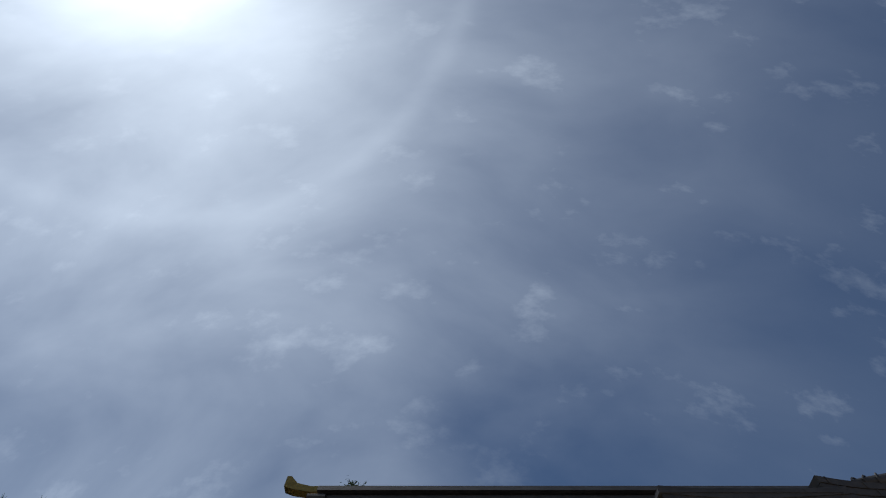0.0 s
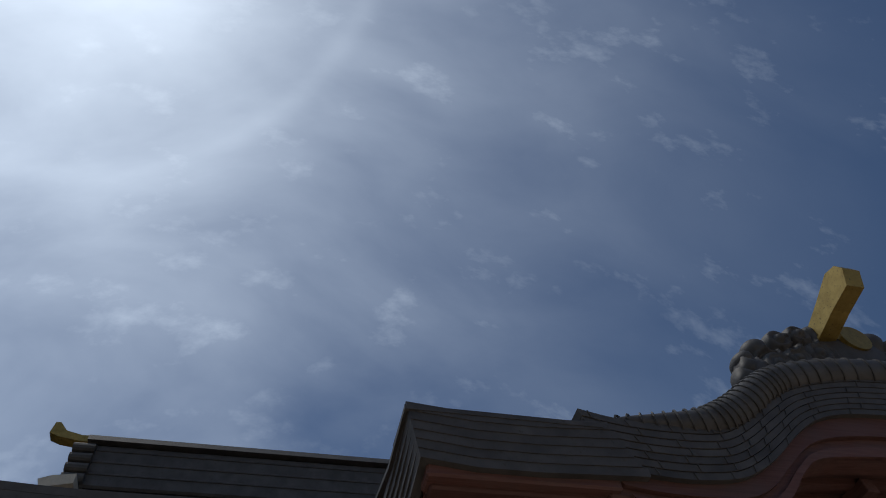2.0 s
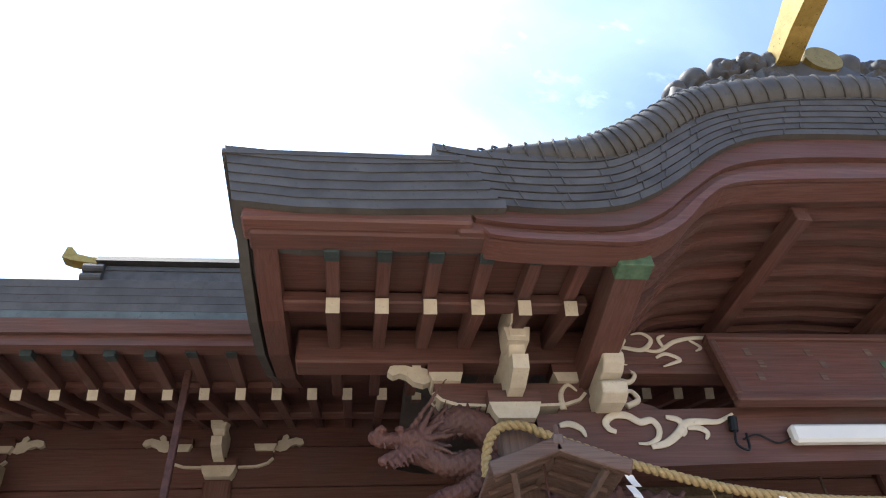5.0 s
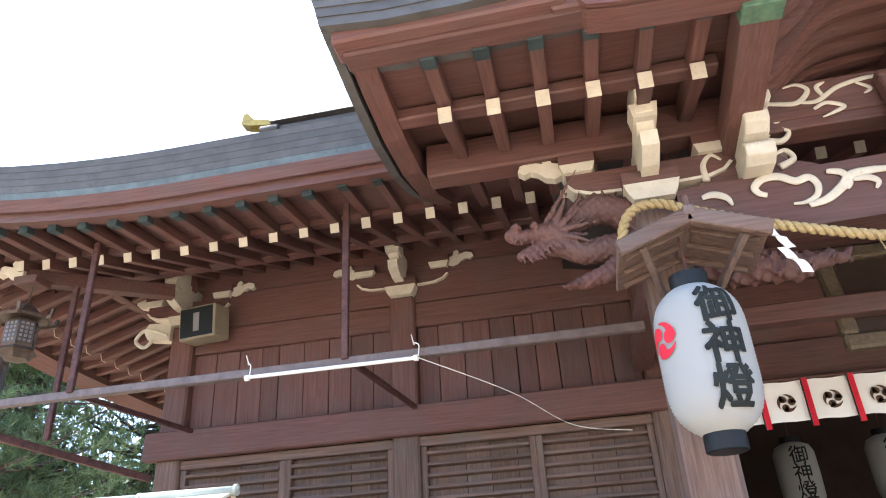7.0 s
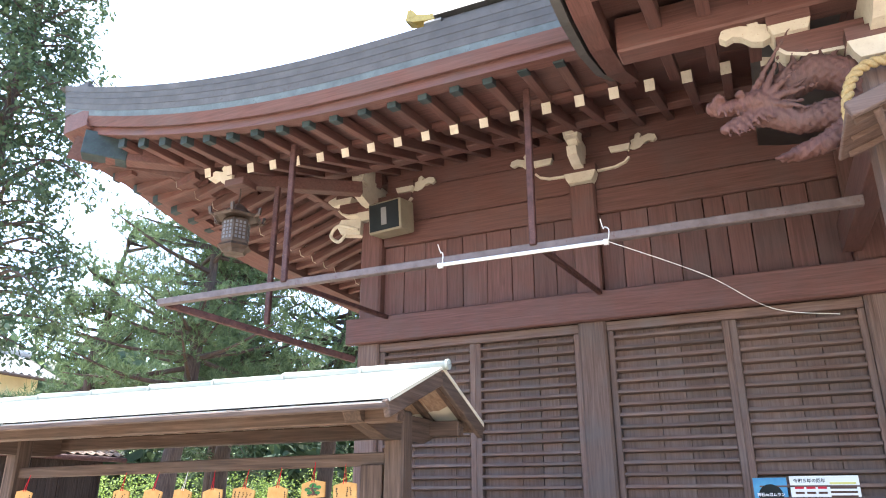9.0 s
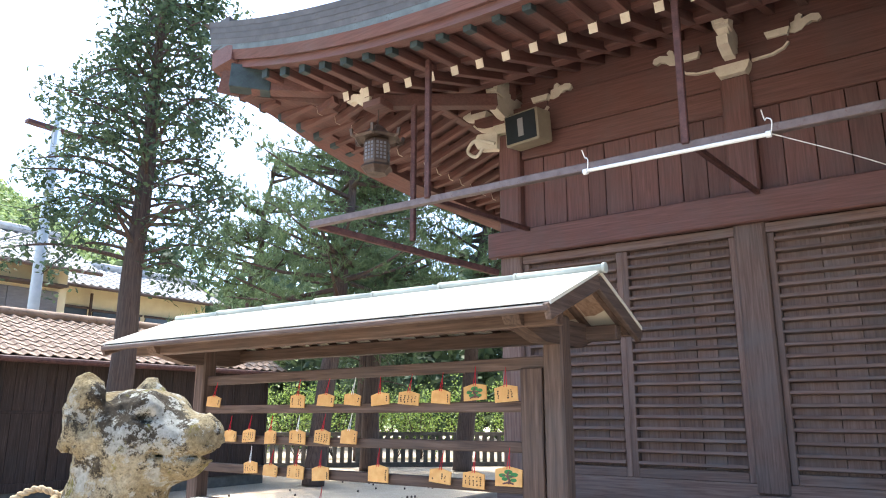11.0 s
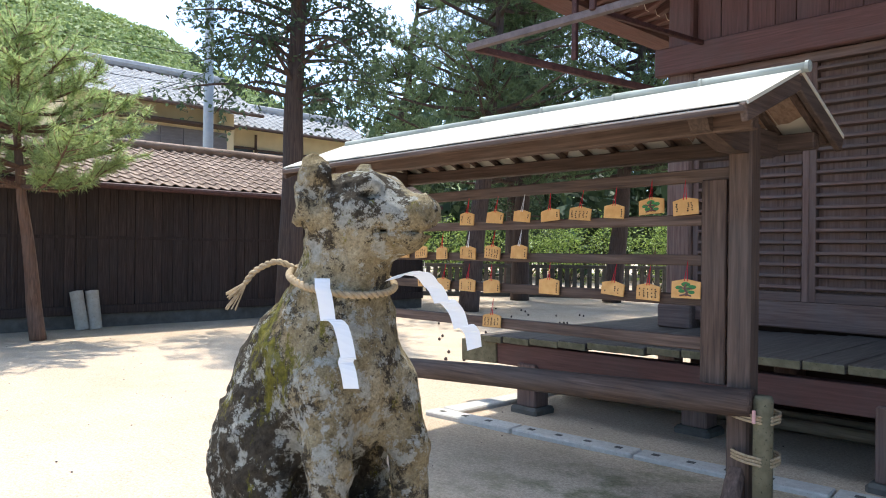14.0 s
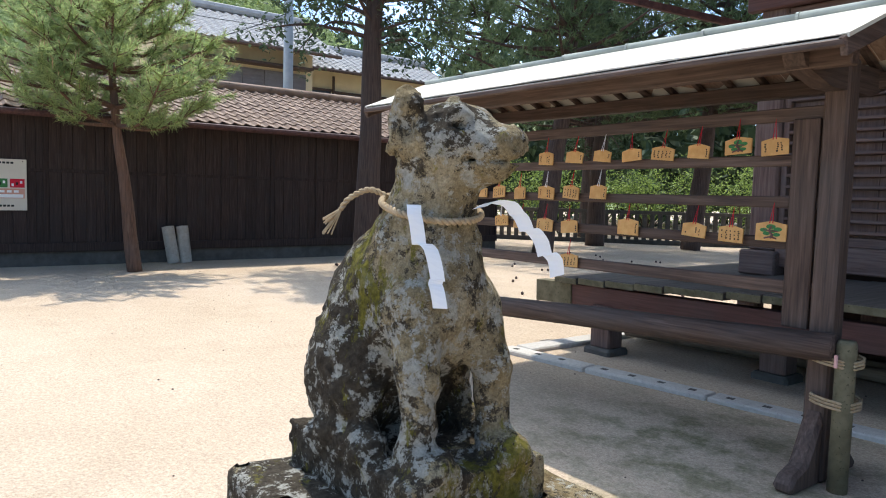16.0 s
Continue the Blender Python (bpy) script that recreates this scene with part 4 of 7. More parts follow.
# bronze hanging lantern
hl = empty("hanging_lantern", "dark bronze hexagonal lantern with pierced sides", "lantern", at=(-3.87, 5.6, 3.62))
v, f = lathe([(0.0, 0), (0.1, 0.01), (0.12, 0.04), (0.16, 0.07), (0.13, 0.1)], 6)
mesh("base", v, f, bronze, hl)
v, f = lathe([(0.12, 0.1), (0.128, 0.12), (0.128, 0.32), (0.12, 0.34)], 6)
mesh("body", v, f, bronze, hl)
for k in range(6):
    a = radians(60 * k + 30)
    for r_ in range(5):
        for c_ in range(3):
            m_ = Matrix.Rotation(a, 4, "Z") @ Matrix.Translation((0.113, (c_ - 1) * 0.036, 0.15 + r_ * 0.036))
            v, f = cbox(-0.001, 0.004, -0.011, 0.011, -0.011, 0.011, 0.002)
            mesh("pierced_leaf", [m_ @ Vector(p) for p in v], f, shutter_grey, hl)
v, f = lathe([(0.24, 0.36), (0.22, 0.34), (0.12, 0.42), (0.07, 0.47), (0.03, 0.5), (0.0, 0.52)], 6)
mesh("cap", v, f, bronze, hl)
for k in range(6):
    a = radians(60 * k)
    v, f = tube([(0.2 * math.cos(a), 0.2 * math.sin(a), 0.35), (0.25 * math.cos(a), 0.25 * math.sin(a), 0.36), (0.26 * math.cos(a), 0.26 * math.sin(a), 0.42)], 0.018, 6)
    mesh("cap_curl", v, f, bronze, hl)
v, f = tube([(0, 0, 0.5), (0, 0.01, 0.62), (0, 0, 0.68)], 0.007, 6)
mesh("hook", v, f, bronze, hl)

# veranda
deck = empty("veranda", "grey timber veranda on posts, mossy front edge", "veranda")


def deck_z(x):
    return 0.705 + 0.038 * min(0.0, x + 1.5)


rd = random.Random(9)
x = -4.15
while x < 1.9:
    w = rd.uniform(0.22, 0.3)
    z = deck_z(x + w / 2) + rd.uniform(-0.004, 0.004)
    y0 = 5.25 + rd.uniform(-0.02, 0.02)
    box("deck_board", x + 0.004, x + w - 0.004, y0, WALL + 0.1 if x > -3.3 else 11.0, z - 0.06, z, deck_y, deck, c=0.008)
    box("board_end", x + 0.006, x + w - 0.006, y0 - 0.004, y0 + 0.004, z - 0.056, z - 0.008, moss_wood, deck, "mossy board end")
    x += w
box("deck_boards_far", 1.95, 4.6, 5.25, WALL, 0.64, 0.7, deck_y, deck)
v, f = beam_between((-4.3, 5.36, deck_z(-4.3) - 0.15), (2.6, 5.36, 0.555), 0.11, 0.18)
mesh("edge_beam", v, f, red_x, deck)
v, f = beam_between((-4.42, 5.35, deck_z(-4.4) - 0.15), (-4.0, 5.35, deck_z(-4.0) - 0.15), 0.125, 0.19)
mesh("beam_end", v, f, moss_wood, deck, "mossy rotten beam end")
for x, y in ((-3.65, 5.36), (-2.4, 5.78), (-1.0, 5.36), (0.6, 5.36), (-3.65, 7.6), (-3.65, 9.6), (-2.2, 6.95), (-0.94, 6.95), (1.25, 6.95)):
    box("deck_post", x - 0.1, x + 0.1, y - 0.09, y + 0.09, 0.05, 0.6 if y > 6 else deck_z(x) - 0.22, grey_z, deck, c=0.012)
    box("footing_stone", x - 0.14, x + 0.14, y - 0.13, y + 0.13, -0.03, 0.055, dark_stone, deck, c=0.03)
for y, z, r in ((6.2, 0.09, 0.05), (6.35, 0.1, 0.06)):
    lg = tagged(mesh("stored_pole", *tube(smooth_path([(-3.9, y - 0.25, z), (-2.4, y, z - 0.01), (-0.5, y + 0.05, z)]), r, 10), bamboo, smooth=True), "long grey pole stored under the veranda", "pole")
# stone kerb that lines the yard before the hall
rk = random.Random(4)
kerb = empty("stone_kerb", "pale granite kerb with drain holes", "kerb")
k0, k1 = Vector((-4.15, 4.68, 0)), Vector((-1.0, 5.02, 0))
kd = (k1 - k0).normalized()
kn = Vector((-kd.y, kd.x, 0))
t = 0.0
for ln in (0.85, 0.95, 1.15, 0.9, 1.0, 1.1):
    a = k0 + kd * t
    m_ = Matrix((kd, kn, Vector((0, 0, 1)))).transposed().to_4x4()
    m_.translation = a
    box("kerb_stone", 0.006, ln - 0.006, -0.085, 0.085, -0.04, 0.035, granite, kerb, c=0.01, m=m_)
    for i in range(int(ln / 0.23)):
        box("drain_hole", 0.1 + i * 0.23, 0.15 + i * 0.23, -0.02, 0.02, 0.032, 0.038, dark_stone, kerb, c=0.001, m=m_)
    t += ln
for i in range(3):
    box("kerb_stone", -4.15, -3.95, 4.8 + i * 0.95, 5.74 + i * 0.95, -0.04, 0.035, granite, kerb, c=0.012)

# ---- entrance porch ----
porch = empty("entrance_porch", "timber entrance porch with undulating copper gable", "porch")
PX = 1.12
for x in (PX, 2 * MID - PX):
    box("pillar", x - 0.12, x + 0.12, 4.3, 4.54, 0.12, 3.5, grey_z, porch, "weathered square timber pillar", c=0.025)
    box("pillar_stone", x - 0.22, x + 0.22, 4.2, 4.64, -0.02, 0.12, granite, porch, c=0.02)
for i in range(3):
    box("entrance_step", 1.6, 2 * MID - 1.6, 4.9 + i * 0.3, 5.3 + i * 0.3, -0.01, 0.2 + i * 0.19, deck_y, porch)


def koryo(u):
    return 0.05 * (1 - ((u - MID) / (MID - PX)) ** 2)


n = 24
prof = [(PX + 0.12 + (2 * MID - 2 * PX - 0.24) * i / n) for i in range(n + 1)]
v, f = prism([(u, 3.2 + koryo(u)) for u in prof] + [(u, 3.54 + koryo(u)) for u in reversed(prof)], 0.2, lambda u, w, d: (u, 4.32 + d, w))
mesh("rainbow_beam", v, f, red_x, porch, "reddish main beam with white scrollwork")


def vine(pts, r, name="white_scroll", y=4.31, flat=0.25):
    path = smooth_path([(u, y, w) for u, w in pts], 7)
    v, f = tube(path, lambda t: 1.2 * r * (0.3 + 0.7 * math.sin(math.pi * min(1, 0.15 + t * 0.85))), 8)
    mesh(name, [(p[0], y + (p[1] - y) * flat, p[2]) for p in v], f, white_paint, porch, "white carved tendril", True)


for s in (1, -1):
    def mx(pts, s=s):
        return [(u if s > 0 else 2 * MID - u, w) for u, w in pts]
    vine(mx([(1.68, 3.43), (1.64, 3.45), (1.63, 3.49), (1.68, 3.53), (1.76, 3.53), (1.83, 3.49), (1.9, 3.5), (1.93, 3.45), (1.91, 3.39), (1.85, 3.36), (1.79, 3.36)]), 0.02)
    vine(mx([(1.86, 3.34), (1.95, 3.36), (2.04, 3.42), (2.1, 3.48), (2.2, 3.49), (2.3, 3.49), (2.4, 3.54)]), 0.022)
    vine(mx([(1.99, 3.52), (2.06, 3.5), (2.08, 3.44), (2.06, 3.4)]), 0.018)
    vine(mx([(2.1, 3.45), (2.17, 3.45), (2.21, 3.42), (2.19, 3.38)]), 0.016)
    vine(mx([(1.36, 3.47), (1.42, 3.48), (1.48, 3.45), (1.5, 3.4)]), 0.018)
    vine(mx([(1.75, 4.03), (1.88, 4.0), (1.98, 3.99), (2.05, 4.06), (2.0, 4.11), (1.93, 4.1)]), 0.014, y=4.335)
    vine(mx([(1.98, 3.99), (2.08, 3.98), (2.2, 4.05), (2.35, 4.08), (2.5, 4.075), (2.6, 4.08)]), 0.013, y=4.335)
    vine(mx([(2.12, 4.0), (2.1, 4.07), (2.15, 4.1)]), 0.012, y=4.335)
    vine(mx([(2.05, 3.93), (2.12, 3.96), (2.2, 3.92), (2.14, 3.89), (2.08, 3.87)]), 0.012, y=4.335)
    vine(mx([(2.3, 4.06), (2.36, 4.01), (2.32, 3.98)]), 0.01, y=4.335)
# long purlin on the brackets and the beam behind the plaque
box("porch_purlin", -0.12, 2 * MID + 0.12, 4.34, 4.5, 3.9, 4.13, red_x, porch, c=0.012)
box("upper_beam", 1.6, 2 * MID - 1.6, 4.36, 4.52, 3.84, 4.14, red_x, porch, c=0.01)
bracket(PX, 4.42, 3.5, porch, 0.42, name="porch_bracket")
bracket(2 * MID - PX, 4.42, 3.5, porch, 0.42, name="porch_bracket")
for s in (1, -1):
    X = (lambda u, s=s: u if s > 0 else 2 * MID - u)
    # strut with carved leaves and white noses between beam and gable
    st = empty("frog_strut", "carved timber strut with white noses", "")
    st.parent = porch
    v, f = prism([(1.36, 3.55), (1.4, 3.62), (1.46, 3.72), (1.52, 3.8), (1.6, 3.86), (1.72, 3.86), (1.78, 3.76), (1.86, 3.66), (1.96, 3.63), (2.05, 3.58), (2.06, 3.55)], 0.08, lambda u, w, d: (X(u), 4.38 + d, w))
    mesh("leaf_board", v, f, red_x, st)
    nx = X(1.66)

    # stacked noses: coved foot, fat rounded nose, bearing block, upper nose with a chin
    for wid, prof_ in ((0.15, [(4.4, 3.55), (4.2, 3.55), (4.13, 3.58), (4.12, 3.64), (4.17, 3.68), (4.4, 3.68)]),
                       (0.125, [(4.4, 3.68), (4.2, 3.68), (4.11, 3.69), (4.05, 3.73), (4.04, 3.78), (4.08, 3.83), (4.4, 3.83)]),
                       (0.115, [(4.4, 3.91), (4.1, 3.91), (4.02, 3.93), (3.97, 3.98), (3.97, 4.03), (4.02, 4.07), (4.4, 4.07)])):
        v, f = prism(prof_, wid, lambda u, w, d, wid=wid: (nx - wid / 2 + d, u, w))
        ob = mesh("white_nose", v, f, white_paint, st, "white-painted rounded beam nose")
        bv = ob.modifiers.new("worn_edge", "BEVEL")
        bv.width, bv.segments = 0.012, 3
    v, f = joined([prism([(-0.075, 3.83), (-0.1, 3.865), (-0.1, 3.91), (0.1, 3.91), (0.1, 3.865), (0.075, 3.83)], 0.24, lambda u, w, d: (nx + u, 4.06 + d, w))])
    mesh("bearing_block", v, f, white_paint, st)
    for pts in ([(1.42, 3.6), (1.42, 3.7), (1.47, 3.76), (1.52, 3.72)], [(1.8, 3.62), (1.88, 3.66), (1.85, 3.72), (1.79, 3.7)], [(1.76, 3.8), (1.85, 3.78), (1.9, 3.83), (1.86, 3.87)], [(1.74, 3.9), (1.8, 3.93), (1.86, 3.9), (1.9, 3.95)]):
        path = smooth_path([(X(u), 4.37, w) for u, w in pts], 6)
        mesh("white_curl", *tube(path, lambda t: 0.022 * (1 - 0.6 * t), 8), white_paint, st, smooth=True)
    # slanting beam with green copper end
    v, f = beam_between((X(1.6), 3.42, 3.93), (X(1.62), 4.4, 3.82), 0.17, 0.17)
    mesh("gable_bearer", v, f, red_y, porch)
    v, f = beam_between((X(1.6), 3.36, 3.935), (X(1.6), 3.47, 3.925), 0.18, 0.185)
    mesh("bearer_cap", v, f, patina, porch, "bright green copper cap")
    # rafters
    for i in range(6):
        x = X(0.103 + i * 0.2555)
        o = place_rafter(low_me, porch, (x, 3.8, 3.9), (x, 5.35, 4.28), "rafter")
        place_rafter(low_end, o, (0, -0.008, 0), (0, 1, 0), "rafter_end")
        o = place_rafter(up_me, porch, (x, 3.38, 3.955), (x, 4.33, 4.05), "flying_rafter")
        place_rafter(up_cap, o, (0, -0.004, 0), (0, 1, 0), "rafter_cap")
    v, f = prism([(3.3, 4.0), (3.95, 4.055), (5.6, 4.5), (5.6, 4.56), (3.3, 4.05)], 2.0, lambda u, w, d: (X(-0.28 + d), u, w))
    mesh("soffit", v, f, red_x, porch)
    box("eave_board", X(-0.28), X(1.4), 3.27, 3.4, 3.925, 4.0, red_x, porch, c=0.012)
    box("eave_board", X(0.7), X(1.4), 3.235, 3.37, 3.93, 4.1, red_x, porch, c=0.012)
    box("rafter_ledge", X(-0.2), X(1.5), 3.84, 3.94, 3.955, 4.03, red_x, porch, c=0.01)
    box("eave_board", X(-0.31), X(0.77), 3.2, 3.36, 3.95, 4.06, red_x, porch, c=0.012)
    # barge timber at the open side, curving down and back
    side = [(3.22, 4.02), (3.6, 3.96), (4.0, 3.94), (4.4, 3.98), (4.9, 4.12), (5.5, 4.4)]
    v, f = prism(side + [(y, z + 0.15) for y, z in reversed(side)], 0.12, lambda u, w, d: (X(-0.28 + d * s * 1.0) if s > 0 else X(-0.28) - d, u, w))
    mesh("barge_board", v, f, red_y, porch)
    v, f = prism([(3.34, 3.98), (3.3, 4.04), (3.32, 4.1), (3.4, 4.12), (3.44, 4.02)], 0.05, lambda u, w, d: (X(-0.2) + (d - 0.025), u - 0.02, w))
    mesh("barge_nose", v, f, white_paint, porch, "flaking white carved nose")

# copper edge of the porch roof: flat wings, then the rolling gable
TOP = [(0.59, 4.435), (0.82, 4.39), (1.15, 4.375), (1.48, 4.4), (1.72, 4.525), (1.985, 4.725), (2.24, 4.86), (2.72, 4.985), (MID, 5.04)]
BOT = [(0.72, 4.07), (0.95, 4.035), (1.22, 4.025), (1.5, 4.06), (1.68, 4.14), (1.85, 4.255), (2.22, 4.54), (2.6, 4.665), (MID, 4.7)]
WB = [(0.85, 3.9), (1.0, 3.88), (1.3, 3.87), (1.6, 3.88), (1.83, 4.0), (2.03, 4.2), (2.21, 4.31), (2.6, 4.36), (MID, 4.4)]


def curve(pts, n=40):
    """The half line and its mirror, evenly cut."""
    half = [(p.x, p.z) for p in smooth_path([(u, 0, w) for u, w in pts], 6)]
    return half + [(2 * MID - u, w) for u, w in reversed(half[:-1])]


top, bot, wbot = curve(TOP), curve(BOT), curve(WB)


def ribbon(a, b2, y0, y1):
    k = len(a)
    vs = [(u, y, w) for y in (y0, y1) for line in (a, b2) for u, w in line]
    fs = []
    for i in range(k - 1):
        fs += [[i, i + 1, k + i + 1, k + i], [2 * k + i, 2 * k + i + 1, 3 * k + i + 1, 3 * k + i], [i, i + 1, 2 * k + i + 1, 2 * k + i], [k + i, k + i + 1, 3 * k + i + 1, 3 * k + i]]
    fs += [[0, k, 3 * k, 2 * k], [k - 1, 2 * k - 1, 4 * k - 1, 3 * k - 1]]
    return vs, fs


def between(a, b2, t):
    return [(p[0] + (q[0] - p[0]) * t, p[1] + (q[1] - p[1]) * t) for p, q in zip(a, b2)]


rc = random.Random(8)
for k in range(7):
    v, f = ribbon(between(bot, top, k / 7), between(bot, top, (k + 1) / 7 - 0.012), 3.16 - k * 0.006, 3.5)
    mesh("copper_course", v, f, copper, porch)
    a, b2 = between(bot, top, k / 7), between(bot, top, (k + 1) / 7)
    for j in range(2 + k % 2, len(a) - 2, 5):                       # upright seams
        p, q = a[j], b2[j]
        v, f = beam_between((p[0], 3.157 - k * 0.006, p[1]), (q[0], 3.157 - k * 0.006, q[1] - 0.003), 0.008, 0.006, 0.001)
        mesh("seam", v, f, copper, porch)
wtop = between(bot, bot, 0)
v, f = ribbon(between(wbot, wtop, 0.5), [(u, w + 0.02) for u, w in wtop], 3.2, 3.34)
mesh("gable_board", v, f, red_x, porch, "reddish upper gable board")
v, f = ribbon(wbot, between(wbot, wtop, 0.56), 3.24, 3.4)
mesh("gable_board", v, f, red_x, porch, "thick reddish undulating gable board")
v, f = ribbon(wbot, between(wbot, wtop, 0.25), 3.215, 3.25)
mesh("gable_moulding", v, f, red_x, porch)
# vault of thin curved rafters behind the gable
vault = [p for p in wbot if p[0] > 1.62 and p[0] < 2 * MID - 1.62]
for i in range(8):
    y0 = 3.5 + i * 0.17
    v, f = ribbon(vault, [(u, w + 0.05) for u, w in vault], y0, y0 + 0.06)
    mesh("vault_rib", v, f, red_x, porch)
v, f = ribbon([(u, w + 0.05) for u, w in vault], [(u, w + 0.07) for u, w in vault], 3.4, 5.3)
mesh("vault_lining", v, f, red_x, porch)
box("vault_end_board", 1.62, 2 * MID - 1.62, 4.86, 4.9, 4.1, 4.75, red_x, porch)
for x in (2.72, 2 * MID - 2.72):
    v, f = beam_between((x, 3.45, 4.33), (x - 0.1, 4.8, 4.3), 0.1, 0.1)
    mesh("vault_purlin", v, f, red_y, porch)
# roof skins behind the edge; ribbed copper rolls over the gable
rib_top = [p for p in top if p[0] > 1.1 and p[0] < 2 * MID - 1.1]
v, f = ribbon(top, [(u, w - 0.04) for u, w in top], 3.4, 7.6)
mesh("gable_roof", v, f, copper, porch, "rolling copper gable roof", True)
for i in range(26):
    y0 = 3.15 + i * 0.17
    v, f = ribbon([(u, w + 0.012 + 0.02 * (i % 2 == 0)) for u, w in rib_top], [(u, w + 0.0) for u, w in rib_top], y0, y0 + 0.155)
    mesh("copper_sheet", v, f, copper, porch)
# fat ribbed roll that rides on the edge
rp_ = [(u, w) for u, w in curve(TOP[1:])]
dense = smooth_path([(u, 3.36, w) for u, w in rp_], 3)
half_w = MID - dense[0].x


def roll_r(x):
    return 0.012 + 0.105 * min(1.0, (half_w + 0.001 - min(half_w, abs(x - MID))) / 0.75) ** 0.75


roll_c = [Vector((p.x, 3.16 + 0.2 * roll_r(p.x), p.z + 0.6 * roll_r(p.x))) for p in dense]
v, f = tube(roll_c, lambda t: roll_r(dense[min(len(dense) - 1, int(round(t * (len(dense) - 1))))].x), 16)
mesh("edge_roll", v, f, copper, porch, "ribbed copper roll over the gable edge", True)
for j in range(4, len(roll_c) - 4, 4):
    c_, d_ = roll_c[j], (roll_c[j + 1] - roll_c[j - 1]).normalized()
    x_ = Vector((0, 1, 0))
    y_ = d_.cross(x_)
    r_ = roll_r(c_.x) + 0.004
    v, f = tube([c_ + (x_ * math.cos(a * 0.3142) + y_ * math.sin(a * 0.3142)) * r_ + d_ * 0.05 * math.cos(a * 0.3142) for a in range(20)], 0.007, 5, True)
    mesh("roll_seam", v, f, copper, porch)
for s in (1, -1):
    X = (lambda u, s=s: u if s > 0 else 2 * MID - u)
    for k in range(6):
        z0 = 4.0 + k * 0.056
        lean = k * 0.012
        wing = [(-0.35 - lean, 4.02), (-0.05, 3.985), (0.3, 3.985), (0.93 - k * 0.035, 4.015)]
        wtop_ = [(u - (0.012 if i == 0 else 0), z + 0.056) for i, (u, z) in enumerate(wing)]
        off = k * 0.056
        vs = [(X(u), y, z + off) for y in (3.155 - k * 0.006, 3.5) for line in (wing, wtop_) for u, z in line]
        fs = []
        for i in range(3):
            fs += [[i, i + 1, 5 + i, 4 + i], [8 + i, 9 + i, 13 + i, 12 + i], [i, i + 1, 9 + i, 8 + i], [4 + i, 5 + i, 13 + i, 12 + i]]
        fs += [[0, 4, 12, 8], [3, 7, 15, 11]]
        mesh("copper_course", vs, fs, copper, porch)
        side = [(3.16, 4.02), (3.6, 3.95), (4.0, 3.93), (4.4, 3.98), (4.9, 4.14), (5.5, 4.44)]
        v, f = prism([(y, z + k * 0.056) for y, z in side] + [(y, z + (k + 1) * 0.056) for y, z in reversed(side)], 0.05, lambda u, w, d: (X(-0.35 - lean) + s * d, u, w))
        mesh("copper_course", v, f, copper, porch)
    sk = [(3.12, 4.33), (3.6, 4.3), (4.2, 4.42), (4.9, 4.68), (5.6, 5.1), (6.4, 5.75)]
    v, f = prism(sk + [(y, z - 0.03) for y, z in reversed(sk)], 1.15, lambda u, w, d: (X(-0.43 + d), u, w))
    mesh("wing_roof", v, f, copper, porch)
# carved ridge-end ornament with cloud scrolls, disc and horn
OX = MID + 0.05


def oni(X, Y, Z):
    s = ball(X, Y, Z, (OX, 3.42, 5.5), (0.34, 0.13, 0.3))
    for sx in (-1, 1):
        for cx, cz, r in ((0.4, 5.46, 0.2), (0.62, 5.36, 0.2), (0.84, 5.28, 0.18), (1.02, 5.2, 0.14), (0.27, 5.72, 0.12), (0.48, 5.66, 0.12), (0.7, 5.57, 0.115), (0.93, 5.47, 0.1), (1.1, 5.33, 0.075)):
            s = melt(s, ball(X, Y, Z, (OX + sx * cx, 3.42, cz), (r, 0.12, r)), 0.025)
        for cx, cz in ((0.4, 5.46), (0.64, 5.36), (0.86, 5.28), (0.7, 5.57), (0.48, 5.66)):
            d = np.sqrt((X - OX - sx * cx) ** 2 + (Z - cz) ** 2)
            s = s + np.where(d < 0.16, 0.017 * np.sin(d * 90 + np.arctan2(Z - cz, X - OX)), 0)
    return s


v, f = surface(oni, (OX - 1.26, 3.26, 4.96), (OX + 1.26, 3.58, 5.92), 0.018)
mesh("ridge_ornament", v, f, copper, porch, "dark copper cloud-carved ridge ornament", True)
v, f = tube([(OX, 3.27, 5.64), (OX, 3.33, 5.64)], 0.13, 20)
mesh("crest_disc", v, f, gold, porch, "dull gold crest disc")
v, f = prism([(3.5, 5.66), (3.3, 5.68), (3.08, 5.75), (2.86, 5.8), (2.8, 5.94), (2.84, 6.02), (2.94, 6.04), (3.14, 5.93), (3.34, 5.83), (3.5, 5.8)], 0.16, lambda u, w, d: (OX - 0.28 + d - 0.1 * (u - 2.9), u, w - 0.05))
mesh("ornament_horn", v, f, gold, porch, "gilded horn above the gable")
for s in (-1, 1):
    for zz, xx in ((5.24, 1.16), (5.12, 1.24)):
        v, f = tube([(OX + s * (xx - 0.25), 3.42, zz), (OX + s * xx, 3.38, zz)], 0.085, 14)
        mesh("ornament_roll", v, f, copper, porch, smooth=True)
v, f = prism([(-0.2, 5.0), (-0.2, 5.3), (0.2, 5.3), (0.2, 5.0)], 5.0, lambda u, w, d: (OX + u, 3.6 + d, w))
mesh("gable_ridge", v, f, copper, porch)


